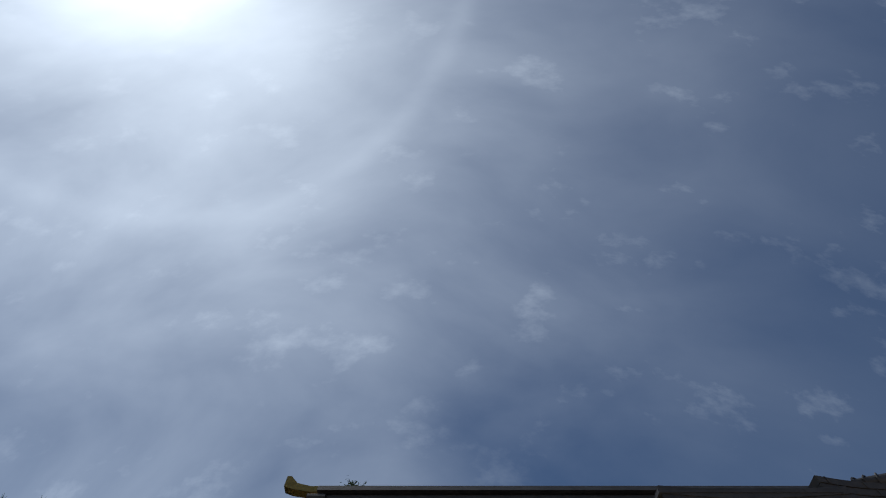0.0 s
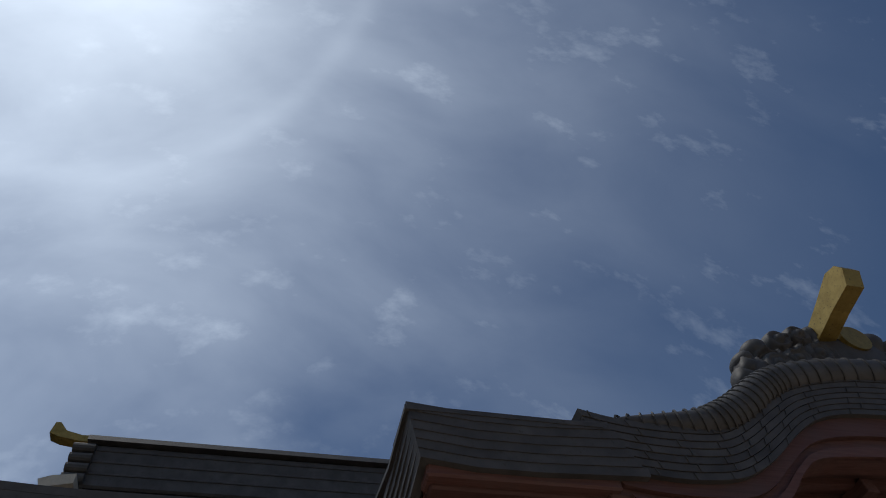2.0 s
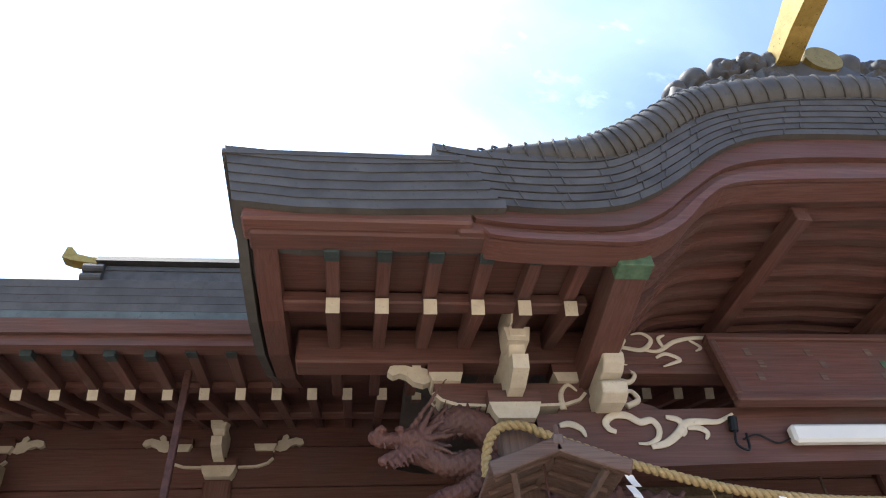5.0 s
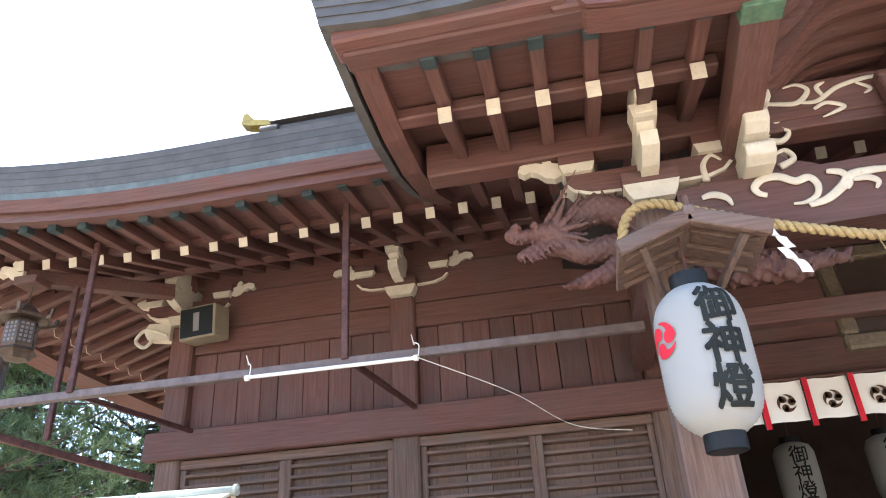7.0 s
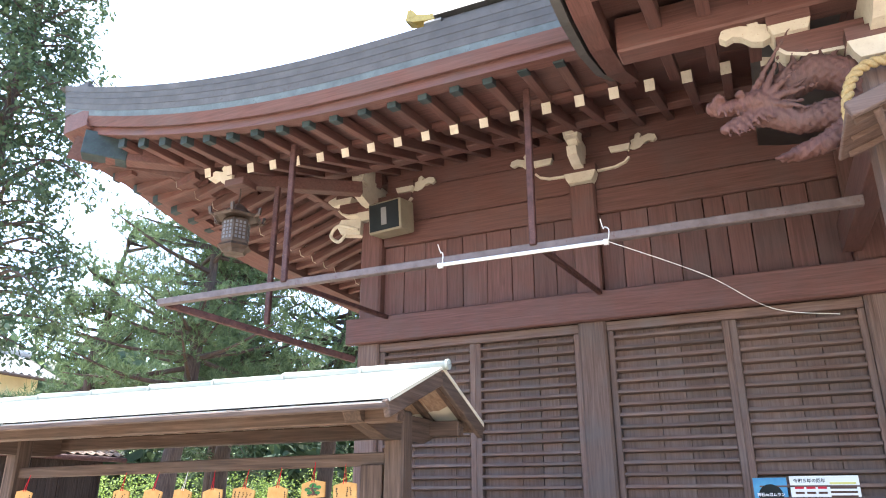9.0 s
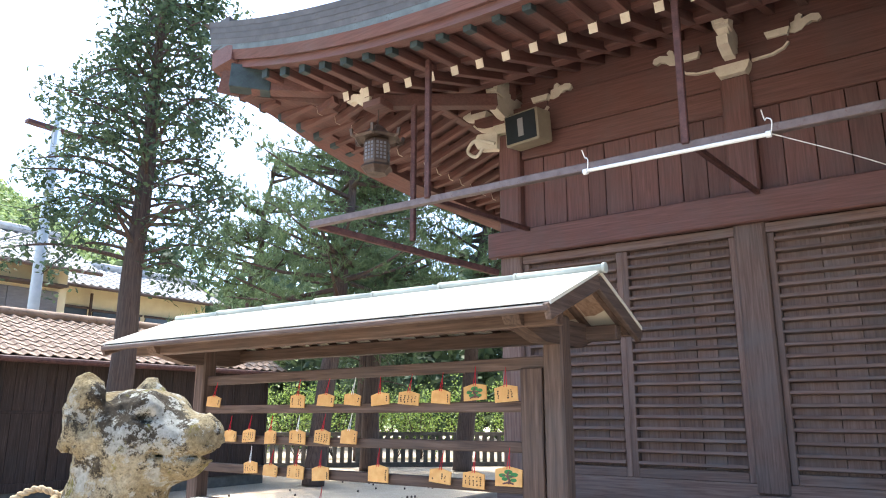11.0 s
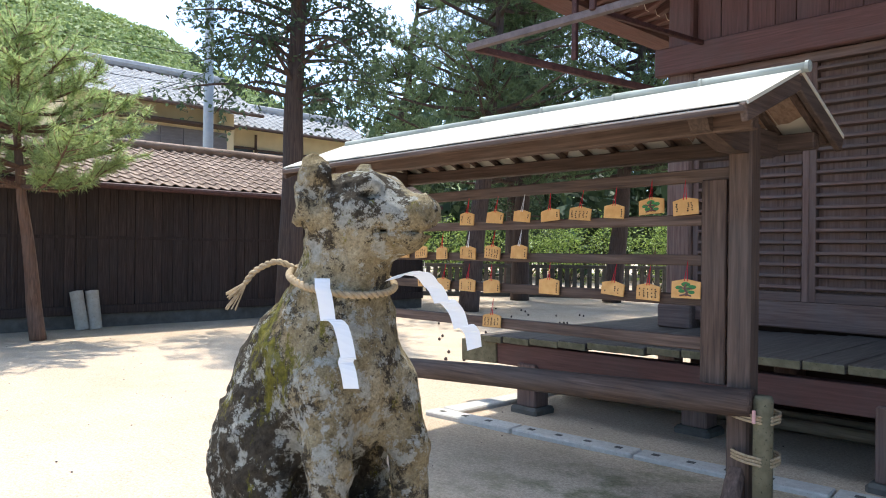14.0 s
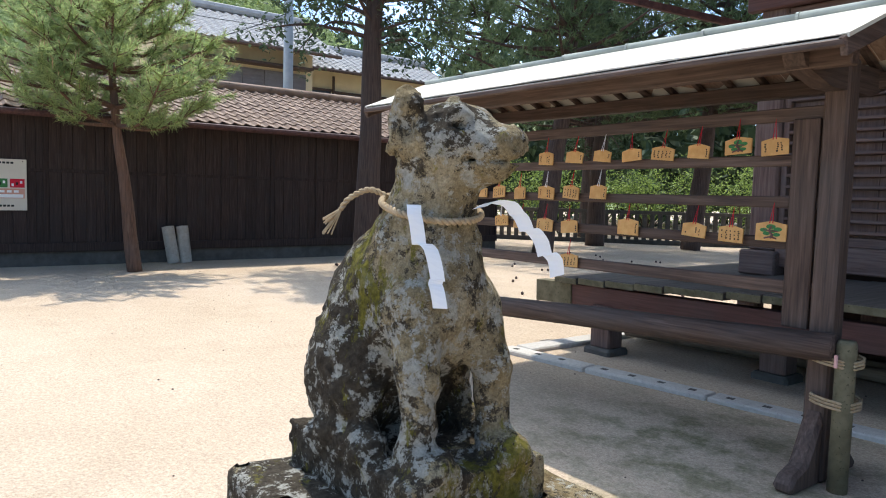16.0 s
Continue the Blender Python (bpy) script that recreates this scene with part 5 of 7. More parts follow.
# dragon carving on the pillar's side
def dragon(X, Y, Z):
    def arc(pts, radii, y):
        d = None
        for (a, b2), (ra, rb) in zip(zip(pts, pts[1:]), zip(radii, radii[1:])):
            q = limb(X, Y, Z, (a[0], y, a[1]), (b2[0], y, b2[1]), ra, rb)
            d = q if d is None else np.minimum(d, q)
        return d
    s = arc([(0.56, 3.37), (0.68, 3.49), (0.82, 3.55), (0.95, 3.5), (1.02, 3.38)], [0.07, 0.08, 0.085, 0.085, 0.08], 4.4)
    s = melt(s, arc([(0.6, 3.33), (0.72, 3.27), (0.88, 3.28), (1.02, 3.22)], [0.06, 0.065, 0.075, 0.08], 4.36), 0.03)
    s = melt(s, ball(X, Y, Z, (0.54, 4.36, 3.41), (0.085, 0.085, 0.065)), 0.03)
    s = melt(s, limb(X, Y, Z, (0.5, 4.35, 3.41), (0.36, 4.33, 3.4), 0.05, 0.036), 0.02)
    s = melt(s, ball(X, Y, Z, (0.335, 4.33, 3.415), (0.034, 0.05, 0.032)), 0.012)
    s = melt(s, limb(X, Y, Z, (0.52, 4.35, 3.35), (0.38, 4.33, 3.285), 0.04, 0.026), 0.015)
    for k in range(5):
        s = melt(s, limb(X, Y, Z, (0.36 + k * 0.03, 4.3, 3.375 - k * 0.003), (0.362 + k * 0.03, 4.3, 3.335), 0.009, 0.003), 0.004)
        s = melt(s, limb(X, Y, Z, (0.39 + k * 0.025, 4.31, 3.28), (0.4 + k * 0.03, 4.3, 3.235), 0.012, 0.004), 0.006)
    for k in range(9):
        a = -0.75 + k * 0.26
        ln = 0.26 - 0.03 * (k % 3)
        s = melt(s, limb(X, Y, Z, (0.56, 4.35 - 0.03 * (k % 2), 3.4), (0.56 + ln * math.cos(a), 4.31 - 0.04 * (k % 2), 3.4 + ln * math.sin(a)), 0.026, 0.005), 0.008)
    s = melt(s, limb(X, Y, Z, (0.54, 4.32, 3.47), (0.74, 4.26, 3.74), 0.016, 0.005), 0.01)
    s = melt(s, ball(X, Y, Z, (0.47, 4.29, 3.445), (0.025, 0.02, 0.02)), 0.008)
    s = melt(s, arc([(0.95, 3.2), (0.82, 3.12), (0.68, 3.08)], [0.06, 0.05, 0.038], 4.32), 0.02)
    for k in range(3):
        s = melt(s, limb(X, Y, Z, (0.67, 4.3, 3.08), (0.585 + 0.025 * k, 4.22 + 0.06 * k, 3.03 + 0.015 * k), 0.022, 0.01), 0.008)
    body = np.clip((X - 0.6) * 6, 0.25, 1)
    for k in range(11):                                     # crest of spines along the arched neck
        a = 2.75 - k * 0.27
        c_ = (0.81 + 0.21 * math.cos(a), 3.36 + 0.25 * math.sin(a))
        s = melt(s, limb(X, Y, Z, (c_[0], 4.38, c_[1]), (c_[0] + 0.05 * math.cos(a - 0.5), 4.36, c_[1] + 0.055 * math.sin(a - 0.5)), 0.026, 0.006), 0.01)
    for k in range(6):                                      # beard under the jaw
        s = melt(s, limb(X, Y, Z, (0.42 + k * 0.03, 4.32, 3.3 + 0.008 * k), (0.44 + k * 0.035, 4.29, 3.215 + 0.012 * k), 0.018, 0.004), 0.006)
    s = melt(s, ball(X, Y, Z, (0.37, 4.3, 3.445), (0.03, 0.035, 0.022)), 0.008)
    return s + 0.009 * body * (np.abs(np.sin(X * 75 + Z * 48)) * np.abs(np.sin(Z * 75 - X * 48)) - 0.4) + 0.005 * wobble(X, Y, Z, 120, 1)


v, f = surface(dragon, (0.28, 4.18, 2.98), (1.08, 4.52, 3.78), 0.0078)
mesh("dragon_carving", v, f, red_z, porch, "carved brown timber dragon head", True)
v, f = surface(lambda X, Y, Z: melt(melt(limb(X, Y, Z, (1.3, 4.45, 3.15), (1.75, 4.45, 3.05), 0.09, 0.05), ball(X, Y, Z, (1.5, 4.42, 3.12), (0.13, 0.08, 0.11)), 0.04), limb(X, Y, Z, (1.7, 4.45, 3.08), (2.0, 4.45, 3.1), 0.06, 0.03), 0.03) + 0.03 * wobble(X, Y, Z, 58), (1.2, 4.3, 2.9), (2.1, 4.6, 3.3), 0.013)
mesh("cloud_carving", v, f, red_z, porch, "carved timber clouds under the beam", True)

# little gabled roof over the paper lantern
hood = empty("lantern_hood", "small weathered timber hood over the lantern", "hood")
for s in (-1, 1):
    m_ = pose(1.17, 3.8, 3.125, 0, s * 20, 0)
    v, f = cbox(0 if s > 0 else -0.35, 0.35 if s > 0 else 0, -0.02, 0.5, -0.01, 0.01, 0.004)
    mesh("roof_board", [m_ @ Vector(p) for p in v], f, grey_x, hood)
    v, f = cbox(0 if s > 0 else -0.355, 0.355 if s > 0 else 0, -0.035, 0.0, -0.055, 0.018, 0.006)
    mesh("barge_board", [m_ @ Vector(p) for p in v], f, grey_x, hood)
    for k in range(3):
        v, f = cbox(0.02 if s > 0 else -0.32, 0.32 if s > 0 else -0.02, 0.1 + k * 0.16, 0.125 + k * 0.16, -0.035, -0.01, 0.004)
        mesh("rafter", [m_ @ Vector(p) for p in v], f, grey_x, hood)
    v, f = beam_between((1.17 + s * 0.22, 3.82, 3.0), (1.17 + s * 0.08, 4.3, 2.82), 0.03, 0.04)
    mesh("brace", v, f, grey_y, hood)
box("ridge_pole", 1.145, 1.195, 3.76, 4.3, 3.1, 3.15, grey_y, hood)
v, f = tube([(1.17, 3.78, 3.12), (1.17, 3.78, 3.2)], 0.012, 6)
mesh("finial", v, f, grey_z, hood)

# paper lantern
LX, LY = 1.13, 3.93
pl = empty("paper_lantern", "tall white paper lantern with black lettering and red crest", "lantern", at=(0, 0, 0))
prof = []
for i in range(81):
    t = i / 80
    z = 2.17 + 0.64 * t
    r = 0.078 + 0.11 * (1 - abs(2 * t - 1) ** 5)
    prof.append((r + (0.0045 if i % 2 else 0), z))
v, f = lathe(prof, 48, (LX, LY, 0))
mesh("paper_body", v, f[:-2], chochin_paper, pl, smooth=True)
for z0, z1 in ((2.1, 2.18), (2.8, 2.88)):
    v, f = lathe([(0.074, z0), (0.084, z0 + 0.005), (0.084, z1 - 0.005), (0.074, z1)], 36, (LX, LY, 0))
    mesh("lantern_ring", v, f, black_plastic, pl, "black plastic ring")
v, f = tube([(LX, LY, 2.88), (LX, LY, 3.12)], 0.006, 6)
mesh("hanging_wire", v, f, iron_rust, pl)


def lantern_r(z):
    t = min(1, max(0, (z - 2.17) / 0.64))
    return 0.078 + 0.11 * (1 - abs(2 * t - 1) ** 5) + 0.009


def on_lantern(cx, cy, az, zc):
    """Wraps a flat drawing round the lantern; az: degrees from the front, to the right."""
    def place(u, w, lift=0.0):
        z = zc + w
        r = lantern_r(z) + lift
        a = radians(az) + u / 0.2
        return (cx + r * math.sin(a), cy - r * math.cos(a), z)
    return place


BRUSH = [(0, 0), (0.006, 0.002), (-0.006, -0.002), (0.001, 0.005), (-0.001, -0.005), (0.004, -0.004), (-0.004, 0.004)]
for k, ch in enumerate("御神燈"):
    letters("lettering", ch, 0.185, ink, on_lantern(LX, LY, 17, 2.66 - k * 0.176), pl, 4, 0.0, BRUSH)


def comma(a0, R=0.075):
    """One comma of the three-comma crest, in polar steps."""
    pts = []
    for i in range(13):
        t = i / 12
        pts.append((R * 0.9, a0 + 1.75 * t, t))
    out = [(R * 0.93 * math.cos(a), R * 0.93 * math.sin(a)) for _, a, t in pts]
    inn = [(R * (0.9 - 0.74 * (1 - t) ** 0.6 * (0.35 + 0.65 * (1 - t))) * math.cos(a), R * (0.9 - 0.74 * (1 - t) ** 0.6 * (0.35 + 0.65 * (1 - t))) * math.sin(a)) for _, a, t in pts]
    return out + inn[::-1]


def crest(name, place, mat, parent, R=0.08):
    vs, fs = [], []
    for k in range(3):
        c = comma(k * 2.0944, R)
        h = len(c) // 2
        o = len(vs)
        vs += [place(u, w) for u, w in c]
        fs += [[o + i, o + i + 1, o + 2 * h - 2 - i, o + 2 * h - 1 - i] for i in range(h - 1)]
        hx, hz = R * 0.5 * math.cos(k * 2.0944 + 0.15), R * 0.5 * math.sin(k * 2.0944 + 0.15)
        o = len(vs)
        vs += [place(hx, hz)] + [place(hx + R * 0.36 * math.cos(6.2832 * i / 14), hz + R * 0.36 * math.sin(6.2832 * i / 14)) for i in range(14)]
        fs += [[o, o + 1 + i, o + 1 + (i + 1) % 14] for i in range(14)]
    return mesh(name, vs, fs, mat, parent)


crest("crest", on_lantern(LX, LY, -62, 2.56), red_ink, pl, 0.085)
# lanterns hanging in the dark hall
for x in (3.0, 4.05, 5.1):
    dl = empty("paper_lantern", "white paper lantern hanging in the dark hall", "lantern", "lanterns in the hall")
    v, f = lathe([(0.12, 2.5), (0.2, 2.54), (0.235, 2.62), (0.24, 2.88), (0.235, 3.14), (0.2, 3.22), (0.12, 3.26)], 24, (x, 10.4, 0))
    mesh("paper_body", v, f, chochin_paper, dl, smooth=True)
    v, f = lathe([(0.12, 3.26), (0.12, 3.33)], 20, (x, 10.4, 0))
    mesh("lantern_ring", v, f, black_plastic, dl)
    v, f = tube([(x, 10.4, 3.3), (x, 10.4, 4.3)], 0.006, 5)
    mesh("hanging_wire", v, f, iron_rust, dl)
    for k, ch in enumerate("御神燈"):
        letters("lettering", ch, 0.22, ink, lambda u, w, x=x, k=k: (x + 0.245 * math.sin(u / 0.245), 10.4 - 0.252 * math.cos(u / 0.245), 3.07 - k * 0.2 + w), dl, 0, 0.01)

# curtain of white panels with crests and red ribbons
curt = empty("crest_curtain", "white shrine curtain with black crests and red ribbons", "curtain")
CY = WALL - 0.12
for i in range(10):
    x0 = 1.62 + i * 0.335
    vs = [(x0 + 0.335 * a / 8, CY + 0.012 * math.sin(a * 0.9 + i) * (1 - b2 / 5), 2.77 + 0.31 * b2 / 5 + 0.004 * math.sin(a)) for a in range(9) for b2 in range(6)]
    fs = [[a * 6 + b2, a * 6 + 6 + b2, a * 6 + 7 + b2, a * 6 + b2 + 1] for a in range(8) for b2 in range(5)]
    mesh("curtain_panel", vs, fs, paper_white, curt, smooth=True)
    crest("crest", lambda u, w: (x0 + 0.17 + u, CY - 0.018, 2.91 + w), brown_ink, curt, 0.075)
    v, f = cbox(x0 - 0.022, x0 + 0.022, CY - 0.03, CY - 0.022, 2.72, 3.09, 0.002)
    mesh("ribbon", v, f, red_ink, curt, "red ribbon")
    v, f = cbox(x0 - 0.03, x0 - 0.02, CY - 0.032, CY - 0.024, 2.73, 3.09, 0.002)
    mesh("ribbon", v, f, ink, curt, "black ribbon")
v, f = tube([(1.37, CY + 0.01, 3.1), (5.2, CY + 0.01, 3.1)], 0.012, 8)
mesh("curtain_rod", v, f, red_x, curt)

# sacred rope with paper streamers
sr = tagged(mesh("sacred_rope", *rope(smooth_path([(0.9, 4.2, 3.13), (0.91, 4.2, 3.25), (0.95, 4.2, 3.36), (1.03, 4.22, 3.425), (1.15, 4.22, 3.42), (1.25, 4.22, 3.37), (1.66, 4.22, 3.21), (2.13, 4.22, 3.07), (2.49, 4.22, 3.01), (2.87, 4.22, 2.98), (3.3, 4.22, 2.975), (3.9, 4.22, 3.0), (4.6, 4.22, 3.13), (5.2, 4.22, 3.35)]), 0.026, 0.085), straw, smooth=True), "golden twisted straw rope strung below the porch beam", "rope")


def streamer(name, top, w=0.055, drop=0.085, n=4, lean=(0.35, -0.1), mat=None, label=""):
    """A folded paper streamer: zigzag leaves, each set off to one side."""
    vs, fs = [], []
    p = Vector(top)
    for k in range(n):
        dx = Vector((lean[0] * drop, lean[1] * drop, -drop))
        sx = Vector((0.9, 0.35, 0)).normalized() * w
        if k % 2:
            off = sx * 0.55
        else:
            off = -sx * 0.1
        a = p + off
        o = len(vs)
        q = Vector((0, 0.006 * (k % 2), 0))
        for i in range(5):
            t = i / 4
            c = a + dx * t + Vector((0, 0.012 * math.sin(3.1 * t + k), 0)) + q
            vs += [c - sx * 0.5, c + sx * 0.5]
        fs += [[o + 2 * i, o + 2 * i + 1, o + 2 * i + 3, o + 2 * i + 2] for i in range(4)]
        if o:
            fs.append([o - 2, o - 1, o + 1, o])
        p = p + dx
    ob = mesh(name, vs, fs, paper_white, smooth=False)
    sol = ob.modifiers.new("paper", "SOLIDIFY")
    sol.thickness = 0.0012
    return tagged(ob, label or "white folded paper streamer hanging from the rope", "streamer")


streamer("paper_streamer", (1.6, 4.19, 3.21), 0.06, 0.07, 4, (0.3, -0.05))
streamer("paper_streamer", (2.44, 4.19, 3.0), 0.06, 0.065, 4, (0.6, -0.05))
streamer("paper_streamer", (3.4, 4.19, 2.97), 0.075, 0.075, 4, (0.35, -0.05))
# straw tassel
tas = []
rt = random.Random(6)
for i in range(22):
    a, r = rt.uniform(0, 6.28), rt.uniform(0.0, 0.05)
    tas.append(tube([(2.06, 4.2, 3.09), (2.09, 4.2, 2.95), (2.13 + r * math.cos(a), 4.2 + r * math.sin(a), 2.72 + rt.uniform(-0.03, 0.03))], 0.004, 4))
tagged(mesh("straw_tassel", *joined(tas), straw), "straw tassel tied to the sacred rope", "tassel")
# lamp fitting, plaque and framed carving on the beam
fl = empty("lamp_fitting", "long white fluorescent fitting on the beam", "lamp")
box("housing", 2.68, 3.95, 4.24, 4.31, 3.33, 3.44, enamel, fl, c=0.02)
v, f = tube(smooth_path([(2.68, 4.29, 3.37), (2.6, 4.3, 3.35), (2.5, 4.3, 3.4), (2.4, 4.29, 3.37)]), 0.006, 6)
mesh("cable", v, f, black_plastic, fl)
plug = tagged(mesh("cable_plug", *joined([tube([(2.36, 4.29, 3.42), (2.37, 4.28, 3.5)], 0.025, 10), tube(smooth_path([(2.36, 4.28, 3.42), (2.34, 4.27, 3.33), (2.4, 4.27, 3.3), (2.42, 4.28, 3.4)]), 0.008, 6)]), black_plastic), "dangling black cable with a lamp socket", "cable")
pq = empty("name_board", "large faded brown timber name board", "sign")
m_ = pose(3.25, 4.26, 3.8, -12, 0, 0)
box("board", -0.82, 0.82, -0.02, 0.02, -0.23, 0.23, red_x, pq, c=0.008, m=m_)
for x0, x1, z0, z1 in ((-0.87, 0.87, 0.22, 0.27), (-0.87, 0.87, -0.27, -0.22), (-0.87, -0.82, -0.22, 0.22), (0.82, 0.87, -0.22, 0.22)):
    box("frame_strip", x0, x1, -0.05, 0.03, z0, z1, red_x, pq, c=0.01, m=m_)
for i in range(4):
    for j in range(3):
        box("faded_character", -0.66 + i * 0.4 + 0.05 * (j % 2), -0.62 + i * 0.4 + 0.05 * (j % 2), -0.024, -0.02, 0.1 - j * 0.1, 0.16 - j * 0.1, patina if j == 1 and i == 2 else grey_x, pq, c=0.002, m=m_)
fc = empty("framed_carving", "dark picture in a carved gilt frame", "picture")
m_ = pose(2.5, 5.35, 3.2, -10, 0, 0)
box("picture", -0.24, 0.24, 0.0, 0.02, -0.3, 0.3, dark_interior, fc, m=m_)
fg = painted("carved_gilt", (0.07, 0.05, 0.03), (0.15, 0.11, 0.07), 40, 0.6, (0.05, 0.035, 0.02), 0.4, 0.9)
for x0, x1, z0, z1 in ((-0.34, 0.34, 0.26, 0.36), (-0.34, 0.34, -0.36, -0.26), (-0.34, -0.24, -0.26, 0.26), (0.24, 0.34, -0.26, 0.26)):
    box("carved_frame", x0, x1, -0.04, 0.03, z0, z1, fg, fc, c=0.015, m=m_)
box("cross_rail", 1.3, 2 * MID - 1.3, 5.2, 5.32, 3.05, 3.17, red_x, porch, c=0.01)
for x in (PX, 2 * MID - PX):
    v, f = beam_between((x, 4.5, 3.3), (x, WALL, 3.45), 0.14, 0.24)
    mesh("tie_beam", v, f, red_y, porch)
bell = empty("shrine_bell", "dark bronze crotal bell with ring", "bell", at=(3.05, 4.7, 2.72))
v, f = lathe([(0.0, 0), (0.1, 0.02), (0.15, 0.09), (0.15, 0.15), (0.09, 0.22), (0.02, 0.24)], 20)
mesh("bell_body", v, f, bronze, bell, smooth=True)
v, f = tube([(0.04 * math.cos(a * 0.5236), 0, 0.28 + 0.04 * math.sin(a * 0.5236)) for a in range(12)], 0.008, 6, True)
mesh("ring", v, f, bronze, bell)
v, f = tube([(0, 0, 0.32), (0, 0, 0.8)], 0.01, 6)
mesh("hanger", v, f, bronze, bell)
# notices on the shutters
nb = empty("blue_notice", "blue printed poster on the shutter", "poster")
box("sheet", 0.18, 0.41, WALL + 0.04, WALL + 0.046, 1.36, 1.68, blue_print, nb, c=0.001)
v, f = lathe([(0, 0), (0.085, 0.001)], 24)
mesh("dark_disc", [(0.295 + p[0], WALL + 0.037, 1.55 + p[1]) for p in v], f[:-1], ink, nb)
letters("lettering", "神社deガムラン", 0.027, paper_white, lambda u, w: (0.295 + u, WALL + 0.033, 1.56 + w), nb)
wn = empty("white_notice", "white printed notice listing unlucky years", "poster")
box("sheet", 0.43, 0.88, WALL + 0.04, WALL + 0.046, 1.36, 1.69, paper_white, wn, c=0.001)
letters("lettering", "令和５年の厄年", 0.03, ink, lambda u, w: (0.56 + u, WALL + 0.037, 1.655 + w), wn)
for i in range(3):
    for j in range(4):
        box("printed_bar", 0.46 + i * 0.075, 0.52 + i * 0.075, WALL + 0.037, WALL + 0.04, 1.6 - j * 0.035, 1.615 - j * 0.035, red_ink if j == 0 else brown_ink, wn, c=0.0005)
for j in range(5):
    box("printed_bar", 0.69, 0.86, WALL + 0.037, WALL + 0.04, 1.63 - j * 0.03, 1.645 - j * 0.03, (painted("yellow_print", (0.7, 0.65, 0.2), (0.75, 0.7, 0.25), 5) if j == 0 else brown_ink), wn, c=0.0005)


def raw_mesh(name, verts, faces, mat, parent=None, smooth=False):
    me = bpy.data.meshes.new(name)
    verts, faces = np.asarray(verts, float), np.asarray(faces, int)
    me.from_pydata(verts.tolist(), [], faces.tolist())
    if smooth:
        me.shade_smooth()
    me.materials.append(mat)
    ob = new(name, me)
    ob.parent = parent
    return ob


# ---- rack of votive plaques ----
rack = empty("votive_rack", "roofed dark timber rack for votive plaques", "rack")
RY = 4.1
for x, nm in ((-1.333, "post"), (-4.16, "post")):
    box(nm, x - 0.055, x + 0.055, RY - 0.055, RY + 0.055, 0.0, 1.95, rack_z, rack, c=0.012)
    for s in (-1, 1):
        v, f = prism([(0.05, 0.0), (0.3, 0.0), (0.33, 0.04), (0.28, 0.09), (0.19, 0.12), (0.14, 0.2), (0.1, 0.28), (0.05, 0.36)], 0.09, lambda u, w, d: (x - 0.045 + d, RY + s * u, w - 0.01))
        fb_ = mesh("foot_brace", v, f, rack_z, rack)
        fb_.modifiers.new("worn_edge", "BEVEL").width = 0.018
    v, f = prism([(3.62, 1.93), (3.66, 1.86), (3.9, 1.8), (4.3, 1.8), (4.5, 1.86), (4.52, 1.93)], 0.09, lambda u, w, d: (x - 0.045 + d, u, w))
    mesh("cross_arm", v, f, rack_y, rack)
    v, f = beam_between((x, RY - 0.05, 1.9), (x, RY - 0.05, 2.1), 0.08, 0.08)
    mesh("king_post", v, f, rack_z, rack)
box("shelter_board", -1.53, -1.405, RY - 0.035, RY + 0.0, 0.7, 1.69, rack_z, rack, c=0.005)
for z0, z1, dz in ((1.685, 1.75, -0.03), (1.47, 1.525, -0.01), (1.27, 1.325, -0.01), (1.07, 1.128, 0.0), (0.855, 0.92, -0.02)):
    v, f = beam_between((-4.12, RY, (z0 + z1) / 2 + dz), (-1.36, RY, (z0 + z1) / 2), 0.035, z1 - z0)
    mesh("rail", v, f, rack_x, rack)
v, f = tube([(-4.25, RY - 0.1, 0.47), (-2.8, RY - 0.1, 0.565), (-1.24, RY - 0.1, 0.65)], 0.066, 14)
mesh("log_rail", v, f, rack_x, rack, "thick round log rail", True)
for y, z in ((3.72, 1.9), (4.4, 1.89), (4.03, 2.09)):
    box("roof_beam", -4.4, -1.12, y - 0.035, y + 0.035, z - 0.05, z + 0.03, rack_x, rack)
